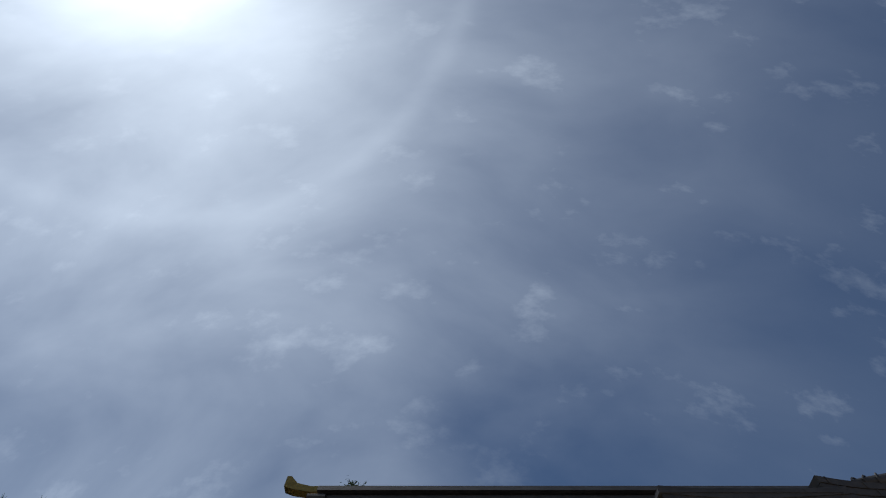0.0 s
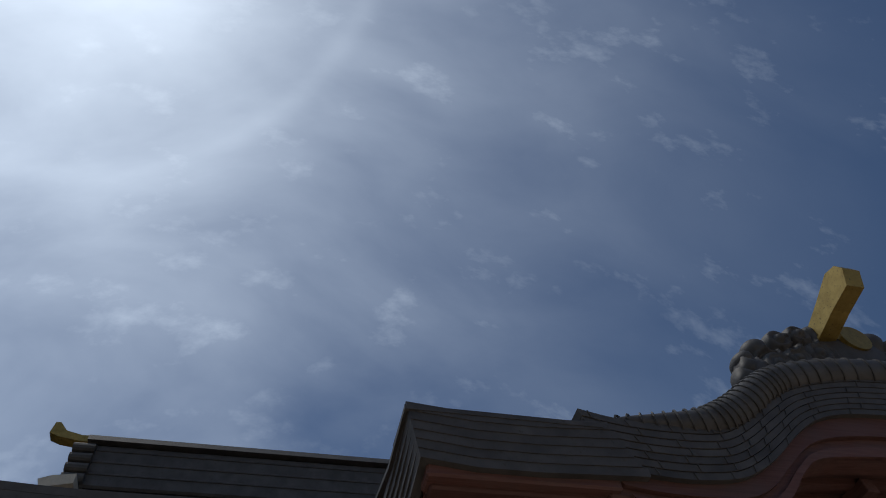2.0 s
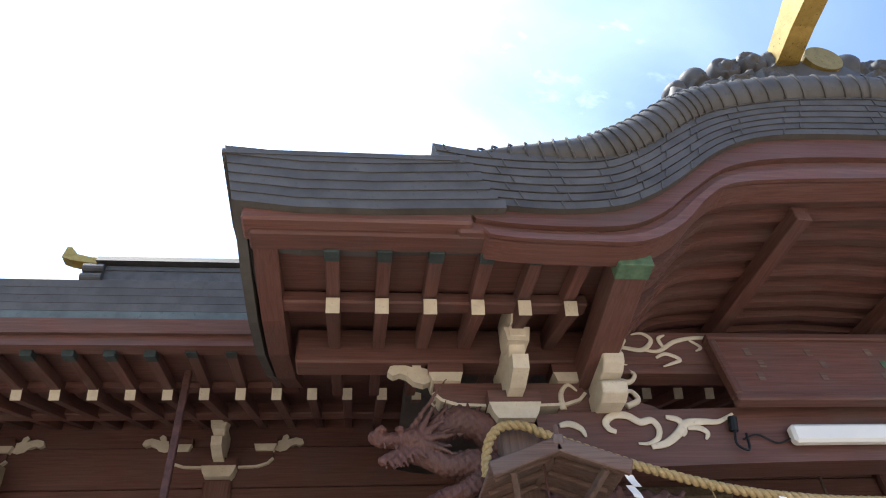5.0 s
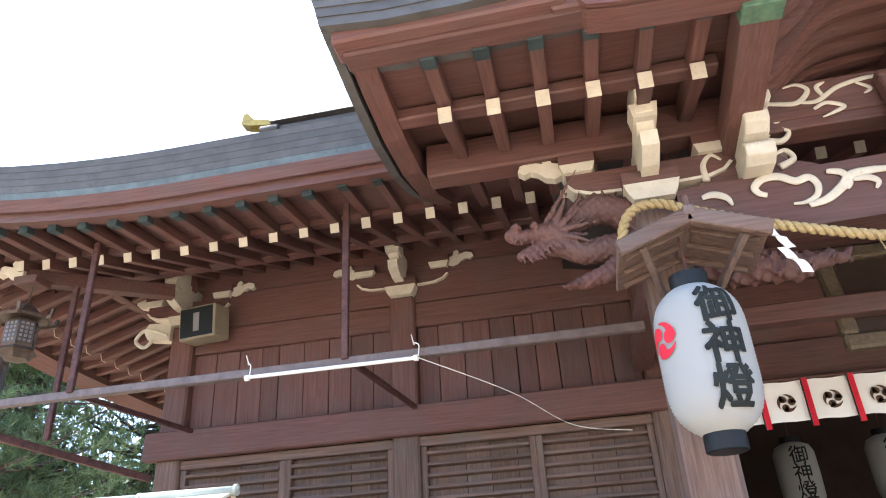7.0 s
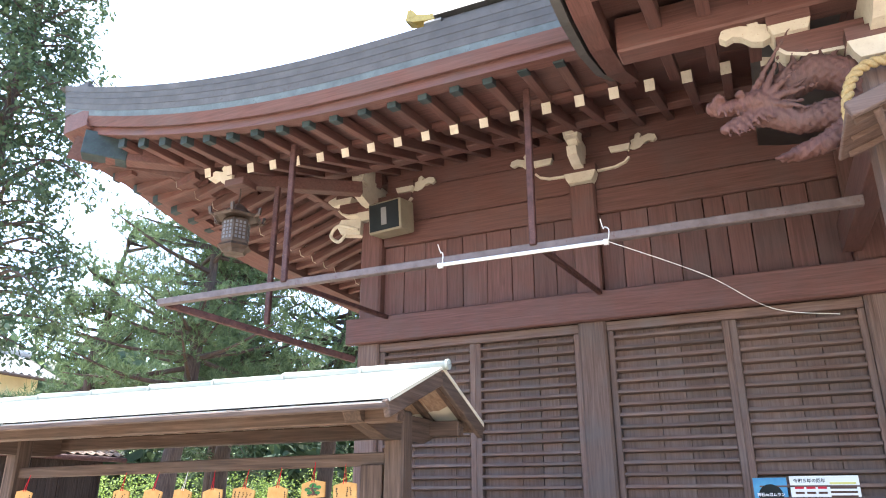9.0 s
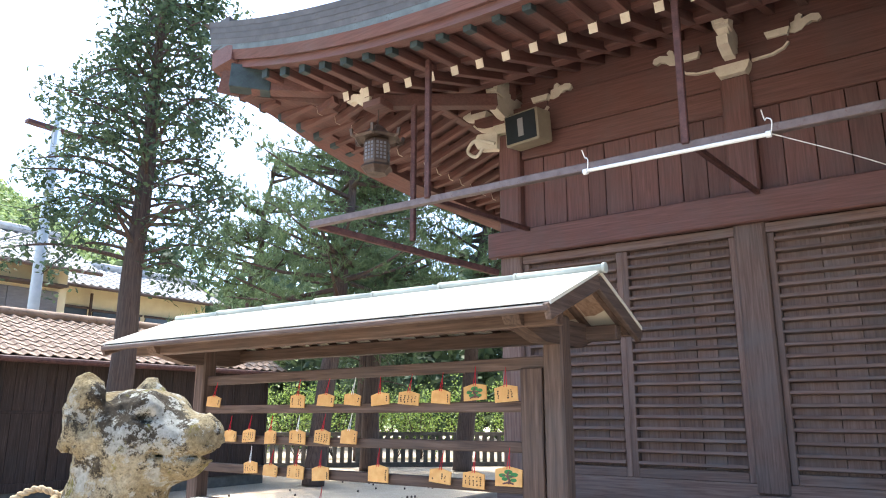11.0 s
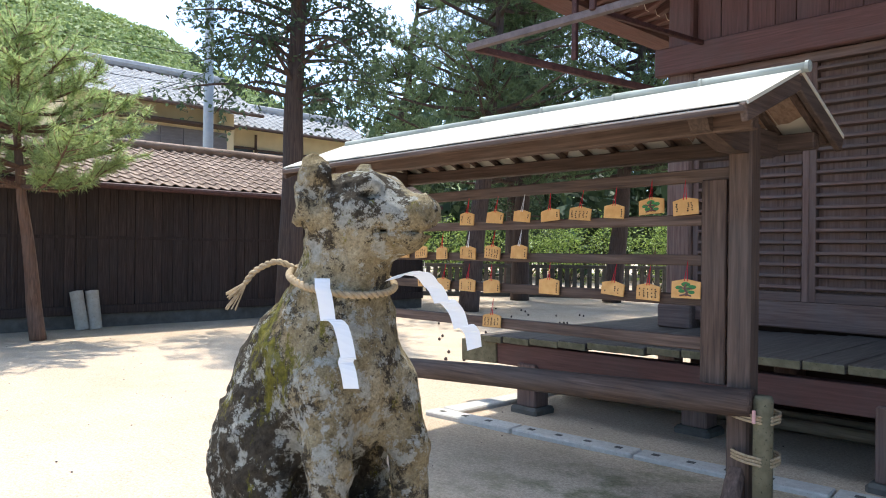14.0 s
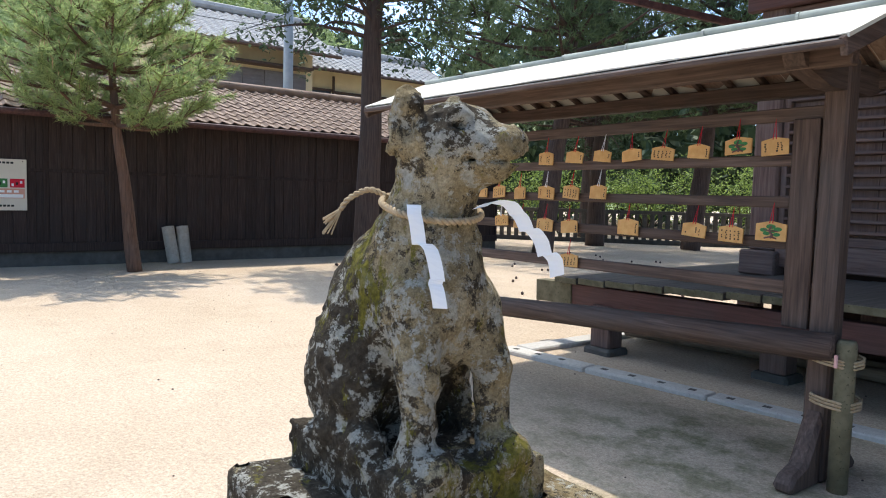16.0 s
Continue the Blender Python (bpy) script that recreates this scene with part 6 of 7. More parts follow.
for y0, y1, z0, z1 in ((4.03, 3.49, 2.135, 1.925), (4.03, 4.56, 2.135, 1.915)):
    d = Vector((0, y1 - y0, z1 - z0))
    nrm = Vector((0, -d.z, d.y)).normalized() * (1 if y1 > y0 else -1)
    for i in range(18):
        x = -4.36 + i * 0.19
        v, f = beam_between((x, y0, z0 - 0.03), (x, y1 + (0.02 if y1 < y0 else -0.02), z1 - 0.025), 0.035, 0.03)
        mesh("rafter", v, f, rack_y, rack)
    for i in range(14):
        x = -4.47 + i * 0.244
        v, f = prism([(y0, z0 - 0.012), (y1, z1 - 0.01), (y1, z1 - 0.002), (y0, z0 - 0.004)], 0.24, lambda u, w, q: (x + q, u, w))
        mesh("roof_board", v, f, pale_wood, rack)
    n = 30
    vs = []
    for i in range(n + 1):
        x = -4.5 + 3.45 * i / n
        sag = 0.006 * math.sin(i * 1.7) * (i % 3)
        vs += [(x, y0, z0 + 0.012), (x, y1, z1 + 0.004 + sag * 0.3), (x, y1, z1 - 0.014 + sag * 0.3), (x, y0, z0 - 0.002)]
    fs = [[i * 4 + j, i * 4 + 4 + j, i * 4 + 4 + (j + 1) % 4, i * 4 + (j + 1) % 4] for i in range(n) for j in range(4)] + [[0, 1, 2, 3], [n * 4 + j for j in range(4)]]
    mesh("roof_sheet", vs, fs, sheet_roof, rack, "sun-bleached sheet-metal roof slope")
    for x in (-4.49, -1.07):
        v, f = beam_between((x, y0, z0 - 0.045), (x, y1, z1 - 0.045), 0.03, 0.075)
        mesh("barge_board", v, f, rack_y, rack)
    box("fascia", -4.5, -1.06, y1 - 0.012, y1 + 0.012, z1 - 0.045, z1 - 0.015, rack_x, rack)
for i in range(7):
    x0 = -4.46 + i * 0.49
    v, f = tube([(x0, 4.03, 2.155 + 0.004 * (i % 2)), (x0 + 0.5, 4.03, 2.15)], 0.023, 12)
    mesh("ridge_cap", v, f, ridge_metal, rack, "greenish round ridge cap", True)
    v, f = tube([(x0 + 0.485, 4.03, 2.153), (x0 + 0.5, 4.03, 2.153)], 0.027, 12)
    mesh("ridge_collar", v, f, ridge_metal, rack)
# cut stake tied to the post
stake = empty("tied_stake", "short weathered round stake tied to the rack post", "stake")
v, f = tube([(-1.2, 4.02, -0.02), (-1.2, 4.02, 0.67), (-1.2, 4.02, 0.69)], lambda t: 0.043 if t < 0.9 else 0.036, 12)
mesh("stake_log", v, f, moss_wood, stake, smooth=True)
for z in (0.385, 0.4, 0.415, 0.575, 0.59, 0.603):
    v, f = tube([(-1.25 + 0.105 * math.cos(a * 0.5236), 4.06 + 0.093 * math.sin(a * 0.5236), z + 0.006 * math.sin(a)) for a in range(12)], 0.0065, 6, True)
    mesh("lashing", v, f, old_straw, stake)
box("peg", -1.225, -1.21, 3.955, 3.967, 0.57, 0.63, painted("pink_plastic", (0.6, 0.3, 0.28), (0.7, 0.42, 0.38), 9), stake, "pink plastic peg")

# the plaques: x, top, width, height, design
PLAQUES = [(-3.14, 1.59, 0.12, 0.1, 1), (-2.89, 1.59, 0.14, 0.09, 0), (-2.67, 1.59, 0.14, 0.085, 0), (-2.46, 1.59, 0.14, 0.085, 0), (-2.24, 1.595, 0.145, 0.09, 2),
           (-2.02, 1.6, 0.13, 0.09, 0), (-1.8, 1.625, 0.15, 0.1, 3), (-1.61, 1.615, 0.13, 0.1, 1), (-3.79, 1.36, 0.13, 0.09, 0), (-3.59, 1.37, 0.14, 0.1, 2),
           (-3.38, 1.365, 0.1, 0.1, 0), (-3.13, 1.37, 0.145, 0.1, 1), (-2.91, 1.375, 0.14, 0.1, 2), (-2.69, 1.38, 0.13, 0.1, 0), (-3.56, 1.165, 0.15, 0.09, 2),
           (-3.36, 1.155, 0.13, 0.09, 0), (-3.13, 1.16, 0.135, 0.1, 1), (-2.92, 1.16, 0.13, 0.1, 0), (-2.46, 1.185, 0.145, 0.11, 0), (-2.02, 1.185, 0.14, 0.09, 1),
           (-1.81, 1.18, 0.14, 0.1, 2), (-1.6, 1.21, 0.15, 0.11, 3), (-2.91, 0.945, 0.14, 0.1, 2), (-3.98, 1.59, 0.13, 0.09, 0)]
rp = random.Random(12)
for x, top, w, h, kind in PLAQUES:
    top, h = top - 0.006, h * 0.88
    words = {0: "blank-backed wooden votive plaque hung on the rack", 1: "wooden votive plaque with a few written lines", 2: "wooden votive plaque covered in brush writing", 3: "wooden votive plaque with a painted pine tree"}[kind]
    pa = empty("votive_plaque", words, "plaque", "plaques on the rack", at=(x, RY - 0.045, top))
    pa.rotation_euler = (radians(rp.uniform(-6, 2)), radians(rp.uniform(-5, 5)), radians(rp.uniform(-8, 8)))
    v, f = prism([(-w / 2, -h), (w / 2, -h), (w / 2, -0.015), (0, 0), (-w / 2, -0.015)], 0.008, lambda u, q, d: (u, d, q))
    mesh("board", v, f, plaque_wood, pa)
    cord = red_ink if rp.random() < 0.85 else paper_white
    v, f = tube([(-0.008, -0.003, -0.012), (0, 0.012, 0.09), (0.008, -0.003, -0.012)], 0.0022, 5)
    mesh("cord", v, f, cord, pa)
    if kind in (0, 1, 2):
        cols = {0: [w * 0.4], 1: [-w * 0.34, w * 0.1, w * 0.25], 2: [-w * 0.36, -w * 0.18, 0, w * 0.18, w * 0.34]}[kind]
        vs, fs = [], []
        for cx in cols:
            z = -0.028
            while z > -h + 0.016:
                s = rp.uniform(0.005, 0.009)
                if rp.random() < 0.85:
                    o = len(vs)
                    a = 0.003 * rp.uniform(-1, 1)
                    wd = rp.uniform(0.003, 0.0055)
                    vs += [(cx - wd + a, -0.0012, z), (cx + wd + a, -0.0012, z), (cx + wd * 0.7 + a, -0.0012, z - s), (cx - wd * 0.7 + a, -0.0012, z - s)]
                    fs.append([o, o + 1, o + 2, o + 3])
                z -= s + 0.003
        tagged(mesh("brush_mark", vs, fs, ink, pa), kind="stuff")
    else:
        v, f = joined([tube(smooth_path([(0.0, -0.002, -h + 0.014), (0.008, -0.002, -h * 0.7), (-0.006, -0.002, -h * 0.5), (0.004, -0.002, -h * 0.25)], 5), lambda t: 0.007 * (1 - 0.5 * t), 6)]
                      + [tube([(0, -0.002, -h * 0.5), (sx * 0.035, -0.002, -h * 0.45 - 0.006 * k)], 0.003, 5) for k, sx in enumerate((-1, 1))]
                      + [tube([(0, -0.002, -h + 0.02), (sx * 0.03, -0.002, -h + 0.012)], 0.004, 5) for sx in (-1, 1)])
        mesh("painted_trunk", v, f, red_z, pa)
        for cx, cz, r in ((0, -0.028, 0.024), (-0.034, -0.045, 0.02), (0.034, -0.04, 0.021), (-0.02, -0.062, 0.018), (0.03, -0.066, 0.018), (0.008, -0.05, 0.018)):
            v, f = lathe([(0.0, 0), (r, 0.0005)], 12)
            mesh("painted_foliage", [(cx + p[0], -0.0015 - p[2], cz + p[1] * 0.5) for p in v], f[:-1], green_ink, pa)

# ---- stone guardian dog on its block and slab ----
base = empty("statue_base", "mossy dark stone slab under the statue", "pedestal")
v, f = surface(lambda X, Y, Z: np.maximum.reduce([np.abs(X + 1.31) - 0.34, np.abs(Y - 1.74) - 0.36, np.abs(Z - 0.4) - 0.125]) - 0.012 + 0.006 * wobble(X, Y, Z, 22), (-1.72, 1.32, 0.22), (-0.9, 2.16, 0.54), 0.02)
mesh("slab", v, f, stone, base, smooth=True)
box("plinth", -1.75, -0.87, 1.28, 2.2, -0.03, 0.25, stone, base, c=0.03)


def dog(X, Y, Z):
    s = np.maximum.reduce([np.abs(X + 1.33) - 0.25, np.abs(Y - 1.75) - 0.165, np.abs(Z - 0.57) - 0.035]) - 0.045
    # haunches and trunk rising to the neck
    b_ = ball(X, Y, Z, (-1.465, 1.745, 0.82), (0.185, 0.19, 0.24))
    b_ = melt(b_, ball(X, Y, Z, (-1.4, 1.745, 1.0), (0.19, 0.165, 0.21)), 0.08)
    b_ = melt(b_, ball(X, Y, Z, (-1.25, 1.745, 1.03), (0.145, 0.14, 0.19)), 0.07)
    b_ = melt(b_, limb(X, Y, Z, (-1.3, 1.745, 1.1), (-1.235, 1.745, 1.3), 0.145, 0.104), 0.06)
    for sy in (-1, 1):
        # front legs with paws
        b_ = melt(b_, limb(X, Y, Z, (-1.19, 1.745 + sy * 0.085, 1.02), (-1.135, 1.745 + sy * 0.112, 0.86), 0.075, 0.047), 0.03)
        b_ = melt(b_, limb(X, Y, Z, (-1.135, 1.745 + sy * 0.112, 0.87), (-1.125, 1.745 + sy * 0.118, 0.67), 0.046, 0.042), 0.02)
        b_ = melt(b_, ball(X, Y, Z, (-1.09, 1.745 + sy * 0.12, 0.668), (0.082, 0.058, 0.045)), 0.025)
        for k in (-1, 0, 1):
            b_ = melt(b_, ball(X, Y, Z, (-1.045, 1.745 + sy * 0.115 + k * 0.03, 0.66), (0.03, 0.018, 0.03)), 0.008)
        # thighs and hind feet
        b_ = melt(b_, ball(X, Y, Z, (-1.43, 1.745 + sy * 0.145, 0.79), (0.155, 0.07, 0.165)), 0.04)
        b_ = melt(b_, limb(X, Y, Z, (-1.42, 1.745 + sy * 0.17, 0.68), (-1.25, 1.745 + sy * 0.165, 0.675), 0.052, 0.046), 0.025)
    # head, turned to its left, muzzle, brow, ears
    th = radians(22)
    cx, cy, cz = -1.21, 1.745, 1.4
    U, V, W = (X - cx) * math.cos(th) + (Y - cy) * math.sin(th), -(X - cx) * math.sin(th) + (Y - cy) * math.cos(th), Z - cz
    U, W = (U * 0.997 - W * 0.08) / 0.94, (U * 0.08 + W * 0.997) / 0.94
    h = ball(U, V, W, (0.0, 0, 0.01), (0.13, 0.115, 0.108))
    h = melt(h, limb(U, V, W, (0.06, 0, 0.025), (0.165, 0, 0.012), 0.082, 0.06), 0.045)
    h = melt(h, ball(U, V, W, (0.185, 0, 0.025), (0.042, 0.055, 0.045)), 0.02)
    h = melt(h, limb(U, V, W, (0.03, 0, -0.05), (0.155, 0, -0.038), 0.06, 0.035), 0.03)
    for sv in (-1, 1):
        h = melt(h, ball(U, V, W, (0.06, sv * 0.055, 0.088), (0.048, 0.034, 0.026)), 0.02)
        ear = ball(U, V, W, (-0.05, sv * 0.105, 0.06), (0.055, 0.034, 0.085))
        ear = np.maximum(ear, -ball(U, V, W, (-0.02, sv * 0.138, 0.055), (0.032, 0.032, 0.056)))
        h = melt(h, ear, 0.012)
        h = np.maximum(h, -ball(U, V, W, (0.088, sv * 0.075, 0.058), (0.02, 0.016, 0.012)))
        h = np.maximum(h, -ball(U, V, W, (0.225, sv * 0.022, 0.025), 0.011))
    mouth = np.maximum(np.abs(W + 0.016 + 0.05 * (0.15 - U)) - 0.007, 0.1 - U)
    h = np.maximum(h, -np.maximum(mouth, 0.035 - np.sqrt(V * V + (U - 0.15) ** 2)))
    b_ = melt(b_, h * 0.94, 0.04)
    # tail laid up the back
    b_ = melt(b_, limb(X, Y, Z, (-1.62, 1.745, 0.72), (-1.6, 1.745, 0.95), 0.055, 0.035), 0.03)
    s = melt(s, b_, 0.03)
    return s + 0.006 * wobble(X, Y, Z, 34) + 0.004 * wobble(X, Y, Z, 85, 1.0) + 0.002 * wobble(X, Y, Z, 190, 2.0)


v, f = surface(dog, (-1.74, 1.46, 0.48), (-0.9, 2.04, 1.62), 0.009)
tagged(mesh("guardian_dog_statue", v, f, stone, smooth=True), "lichen-grown seated stone guardian dog on its block", "statue")
# its straw rope with papers
ring = []
for i in range(33):
    a = 6.2832 * i / 32
    ring.append((-1.254 + 0.127 * math.cos(a), 1.745 + 0.124 * math.sin(a), 1.258 - 0.03 * math.cos(a) + 0.006 * math.sin(a)))
nr = empty("neck_rope", "weathered twisted straw rope round the statue's neck", "rope")
mesh("rope_ring", *rope(ring, 0.0085, 0.032), old_straw, nr, smooth=True)
mesh("rope_end", *rope(smooth_path([(-1.352, 1.672, 1.283), (-1.378, 1.638, 1.298), (-1.41, 1.6, 1.275), (-1.425, 1.582, 1.245)]), 0.0075, 0.03), old_straw, nr, smooth=True)
fr = []
for i in range(34):
    a = rp.uniform(0, 6.28)
    fr.append(tube([(-1.422, 1.585, 1.25), (-1.445 + 0.016 * math.cos(a), 1.56 + 0.016 * math.sin(a), 1.2 + rp.uniform(-0.02, 0.025))], 0.0018, 4))
tagged(mesh("frayed_end", *joined(fr), old_straw, nr), kind="stuff")


def paper_strip(pts, w, name, side=(0.55, 0.83, 0)):
    """A pleated strip of paper through the points, each leaf set off from the last."""
    sd = Vector(side).normalized() * w / 2
    vs, fs = [], []
    for k in range(len(pts) - 1):
        a, b2 = Vector(pts[k]), Vector(pts[k + 1])
        o = len(vs)
        tw = 0.25 * (-1) ** k
        for i in range(5):
            t = i / 4
            c = a.lerp(b2, t) + Vector((0, 0, 0.008 * math.sin(3.14 * t)))
            q = Matrix.Rotation(tw * (t - 0.5), 3, "Z") @ sd
            vs += [c - q, c + q]
        fs += [[o + 2 * i, o + 2 * i + 1, o + 2 * i + 3, o + 2 * i + 2] for i in range(4)]
        if o:
            fs.append([o - 2, o - 1, o + 1, o])
    ob = mesh(name, vs, fs, paper_white)
    ob.modifiers.new("paper", "SOLIDIFY").thickness = 0.001
    return tagged(ob, "white folded paper streamer on the statue's rope", "streamer")


paper_strip([(-1.165, 1.628, 1.265), (-1.15, 1.62, 1.245), (-1.135, 1.625, 1.175), (-1.112, 1.642, 1.165), (-1.09, 1.648, 1.095), (-1.092, 1.642, 1.088), (-1.075, 1.645, 1.035)], 0.033, "paper_streamer")
paper_strip([(-1.12, 1.79, 1.262), (-1.09, 1.84, 1.275), (-1.075, 1.87, 1.25), (-1.06, 1.89, 1.21), (-1.045, 1.915, 1.195), (-1.035, 1.93, 1.15), (-1.02, 1.95, 1.14), (-1.015, 1.955, 1.1)], 0.036, "paper_streamer", (0.6, 0.75, 0.25))

# ---- boarded store along the yard ----
store = empty("boarded_store", "long low store of charred boards with brown tiles", "store")
SX, SY0, SY1 = -12.2, -9.0, 11.7
box("wall_core", SX - 2.6, SX - 0.03, SY0, SY1, 0.3, 2.4, fence_z, store)
box("sill", SX - 0.06, SX + 0.03, SY0, SY1, 0.22, 0.36, fence_z, store)
box("foundation", SX - 2.6, SX - 0.02, SY0, SY1, -0.02, 0.22, dark_stone, store)
y, rf_ = SY0, random.Random(21)
while y < SY1 - 0.05:
    w = rf_.uniform(0.13, 0.2)
    box("wall_board", SX - 0.03, SX + rf_.uniform(-0.006, 0.006), y + 0.002, min(y + w, SY1) - 0.002, 0.36, 2.36, fence_z, store, c=0.003)
    y += w
for i in range(23):
    box("batten", SX, SX + 0.022, SY0 + 0.4 + i * 0.92, SY0 + 0.44 + i * 0.92, 0.36, 2.36, fence_z, store, c=0.003)
for z in (1.45,):
    box("rail", SX - 0.002, SX + 0.012, SY0, SY1, z, z + 0.05, fence_z, store)
ROOF_A, ROOF_B = Vector((-11.85, 0, 2.36)), Vector((-13.55, 0, 3.2))
sl = (ROOF_B - ROOF_A)
v, f = prism([(-11.85, 2.31), (-13.55, 3.15), (-13.55, 3.19), (-11.85, 2.35)], SY1 - SY0 + 0.5, lambda u, w, d: (u, SY0 - 0.3 + d, w))
mesh("roof_deck", v, f, fence_z, store)
v, f = prism([(-13.55, 3.15), (-15.2, 2.36), (-15.2, 2.4), (-13.55, 3.2)], SY1 - SY0 + 0.5, lambda u, w, d: (u, SY0 - 0.3 + d, w))
mesh("rear_roof", v, f, tile_brown, store)


def tile_shape(w, ln, hump=0.035):
    """A wavy pantile lying along -x, up the slope."""
    vs, fs, n = [], [], 7
    for a, (x, lift) in enumerate(((0, 0.022), (-ln, 0.0))):
        for t in (0, 1):
            for i in range(n):
                u = i / (n - 1)
                z = hump * (math.sin(u * math.pi * 1.0) ** 2 if u > 0.45 else -0.35 * math.sin(u / 0.45 * math.pi)) + lift
                vs.append((x, (u - 0.5) * w, z - 0.014 * t))
    for i in range(n - 1):
        fs += [[i, i + 1, 2 * n + i + 1, 2 * n + i], [i, i + 1, n + i + 1, n + i]]
    return vs, fs


tv, tf = tile_shape(0.214, 0.25, 0.03)
tme = bpy.data.meshes.new("roof_tile")
tme.from_pydata(tv, [], tf)
tme.materials.append(tile_brown)
slope = math.atan2(ROOF_B.z - ROOF_A.z, ROOF_A.x - ROOF_B.x)
rest = []
for r_ in range(9):
    for c_ in range(100):
        y = SY1 + 0.1 - c_ * 0.21
        p = ROOF_A.lerp(ROOF_B, (r_ * 0.208) / sl.length)
        m_ = Matrix.Translation((p.x, y, p.z)) @ Matrix.Rotation(slope, 4, "Y")
        if c_ < 33:
            o = new("roof_tile", tme)
            o.parent = store
            o.matrix_basis = m_ @ pose(0, 0, 0, 0, rf_.uniform(-1, 1), rf_.uniform(-1.5, 1.5))
        else:
            rest.append(([m_ @ Vector(q) for q in tv], tf))
tagged(raw_mesh("roof_tiles_far", *joined(rest), tile_brown, store), kind="stuff")
v, f = tube([(-13.55, SY0 - 0.3, 3.25), (-13.55, SY1 + 0.25, 3.25)], 0.09, 10)
mesh("ridge_capping", v, f, tile_brown, store, smooth=True)
v, f = tube([(-11.8, SY0, 2.3), (-11.8, SY1 + 0.2, 2.3)], 0.05, 8)
mesh("gutter", v, f, iron_rust, store)
# rolls and notice at its foot
clay = painted("pale_clay", (0.38, 0.34, 0.28), (0.5, 0.46, 0.39), 9, 0.9, (0.25, 0.22, 0.18))
for y, tilt in ((4.33, 7), (4.53, 4)):
    v, f = lathe([(0.0, 0), (0.1, 0.0), (0.1, 0.62), (0.02, 0.63)], 16)
    ob = tagged(mesh("stone_roller", v, f, clay, smooth=False), "pale grey cylinder leaning against the store wall", "cylinder", "cylinders by the store")
    ob.matrix_world = pose(SX + 0.2, y, 0.0, tilt, -8, 0)
nt_ = empty("wall_notice", "white notice board with red print on the store", "sign")
box("panel", SX + 0.03, SX + 0.05, 1.53, 2.22, 0.86, 1.62, painted("cream_panel", (0.66, 0.6, 0.48), (0.72, 0.66, 0.54), 4), nt_, c=0.003)
salmon = painted("salmon_print", (0.6, 0.3, 0.22), (0.68, 0.36, 0.26), 6)
for y0, mat in ((1.56, blue_print), (1.78, green_ink), (2.0, red_ink)):
    box("printed_picture", SX + 0.05, SX + 0.053, y0, y0 + 0.19, 1.2, 1.33, mat, nt_, c=0.001)
    for j in range(3):
        box("printed_bar", SX + 0.053, SX + 0.055, y0 + 0.02 + j * 0.055, y0 + 0.05 + j * 0.055, 1.22 + 0.02 * j, 1.26 + 0.02 * j, ink if j % 2 else paper_white, nt_, c=0.0005)
box("printed_panel", SX + 0.05, SX + 0.053, 1.56, 2.19, 1.04, 1.185, salmon, nt_, c=0.001)
box("printed_panel", SX + 0.053, SX + 0.055, 1.85, 2.17, 1.05, 1.1, paper_white, nt_, c=0.0005)
for j in range(6):
    box("printed_bar", SX + 0.053, SX + 0.055, 1.6 + j * 0.09, 1.66 + j * 0.09, 1.125, 1.16, paper_white, nt_, c=0.0005)
for z in (1.55, 0.915):
    for j in range(7):
        box("printed_bar", SX + 0.05, SX + 0.052, 1.7 + j * 0.052, 1.738 + j * 0.052, z, z + 0.03, ink, nt_, c=0.0005)
for y in (1.58, 2.17):
    box("nail", SX + 0.05, SX + 0.056, y - 0.008, y + 0.008, 1.58, 1.596, iron_rust, nt_, c=0.002)

# ---- house beyond ----
house = empty("neighbour_house", "two-storey cream house with grey tiled roof", "house")


def tiled_slope(e0, e1, ridge_x, ridge_z, eave_x, eave_z, pitch=0.3):
    sv, sf = tile_shape(pitch, 0.33, 0.04)
    ang_ = math.atan2(ridge_z - eave_z, eave_x - ridge_x)
    ln = math.hypot(ridge_z - eave_z, eave_x - ridge_x)
    out = []
    for r_ in range(int(ln / 0.29)):
        for c_ in range(int((e1 - e0) / pitch)):
            m_ = Matrix.Translation((eave_x - math.cos(ang_) * r_ * 0.29, e0 + (c_ + 0.5) * pitch, eave_z + math.sin(ang_) * r_ * 0.29)) @ Matrix.Rotation(ang_, 4, "Y")
            out.append(([m_ @ Vector(q) for q in sv], sf))
    return joined(out)


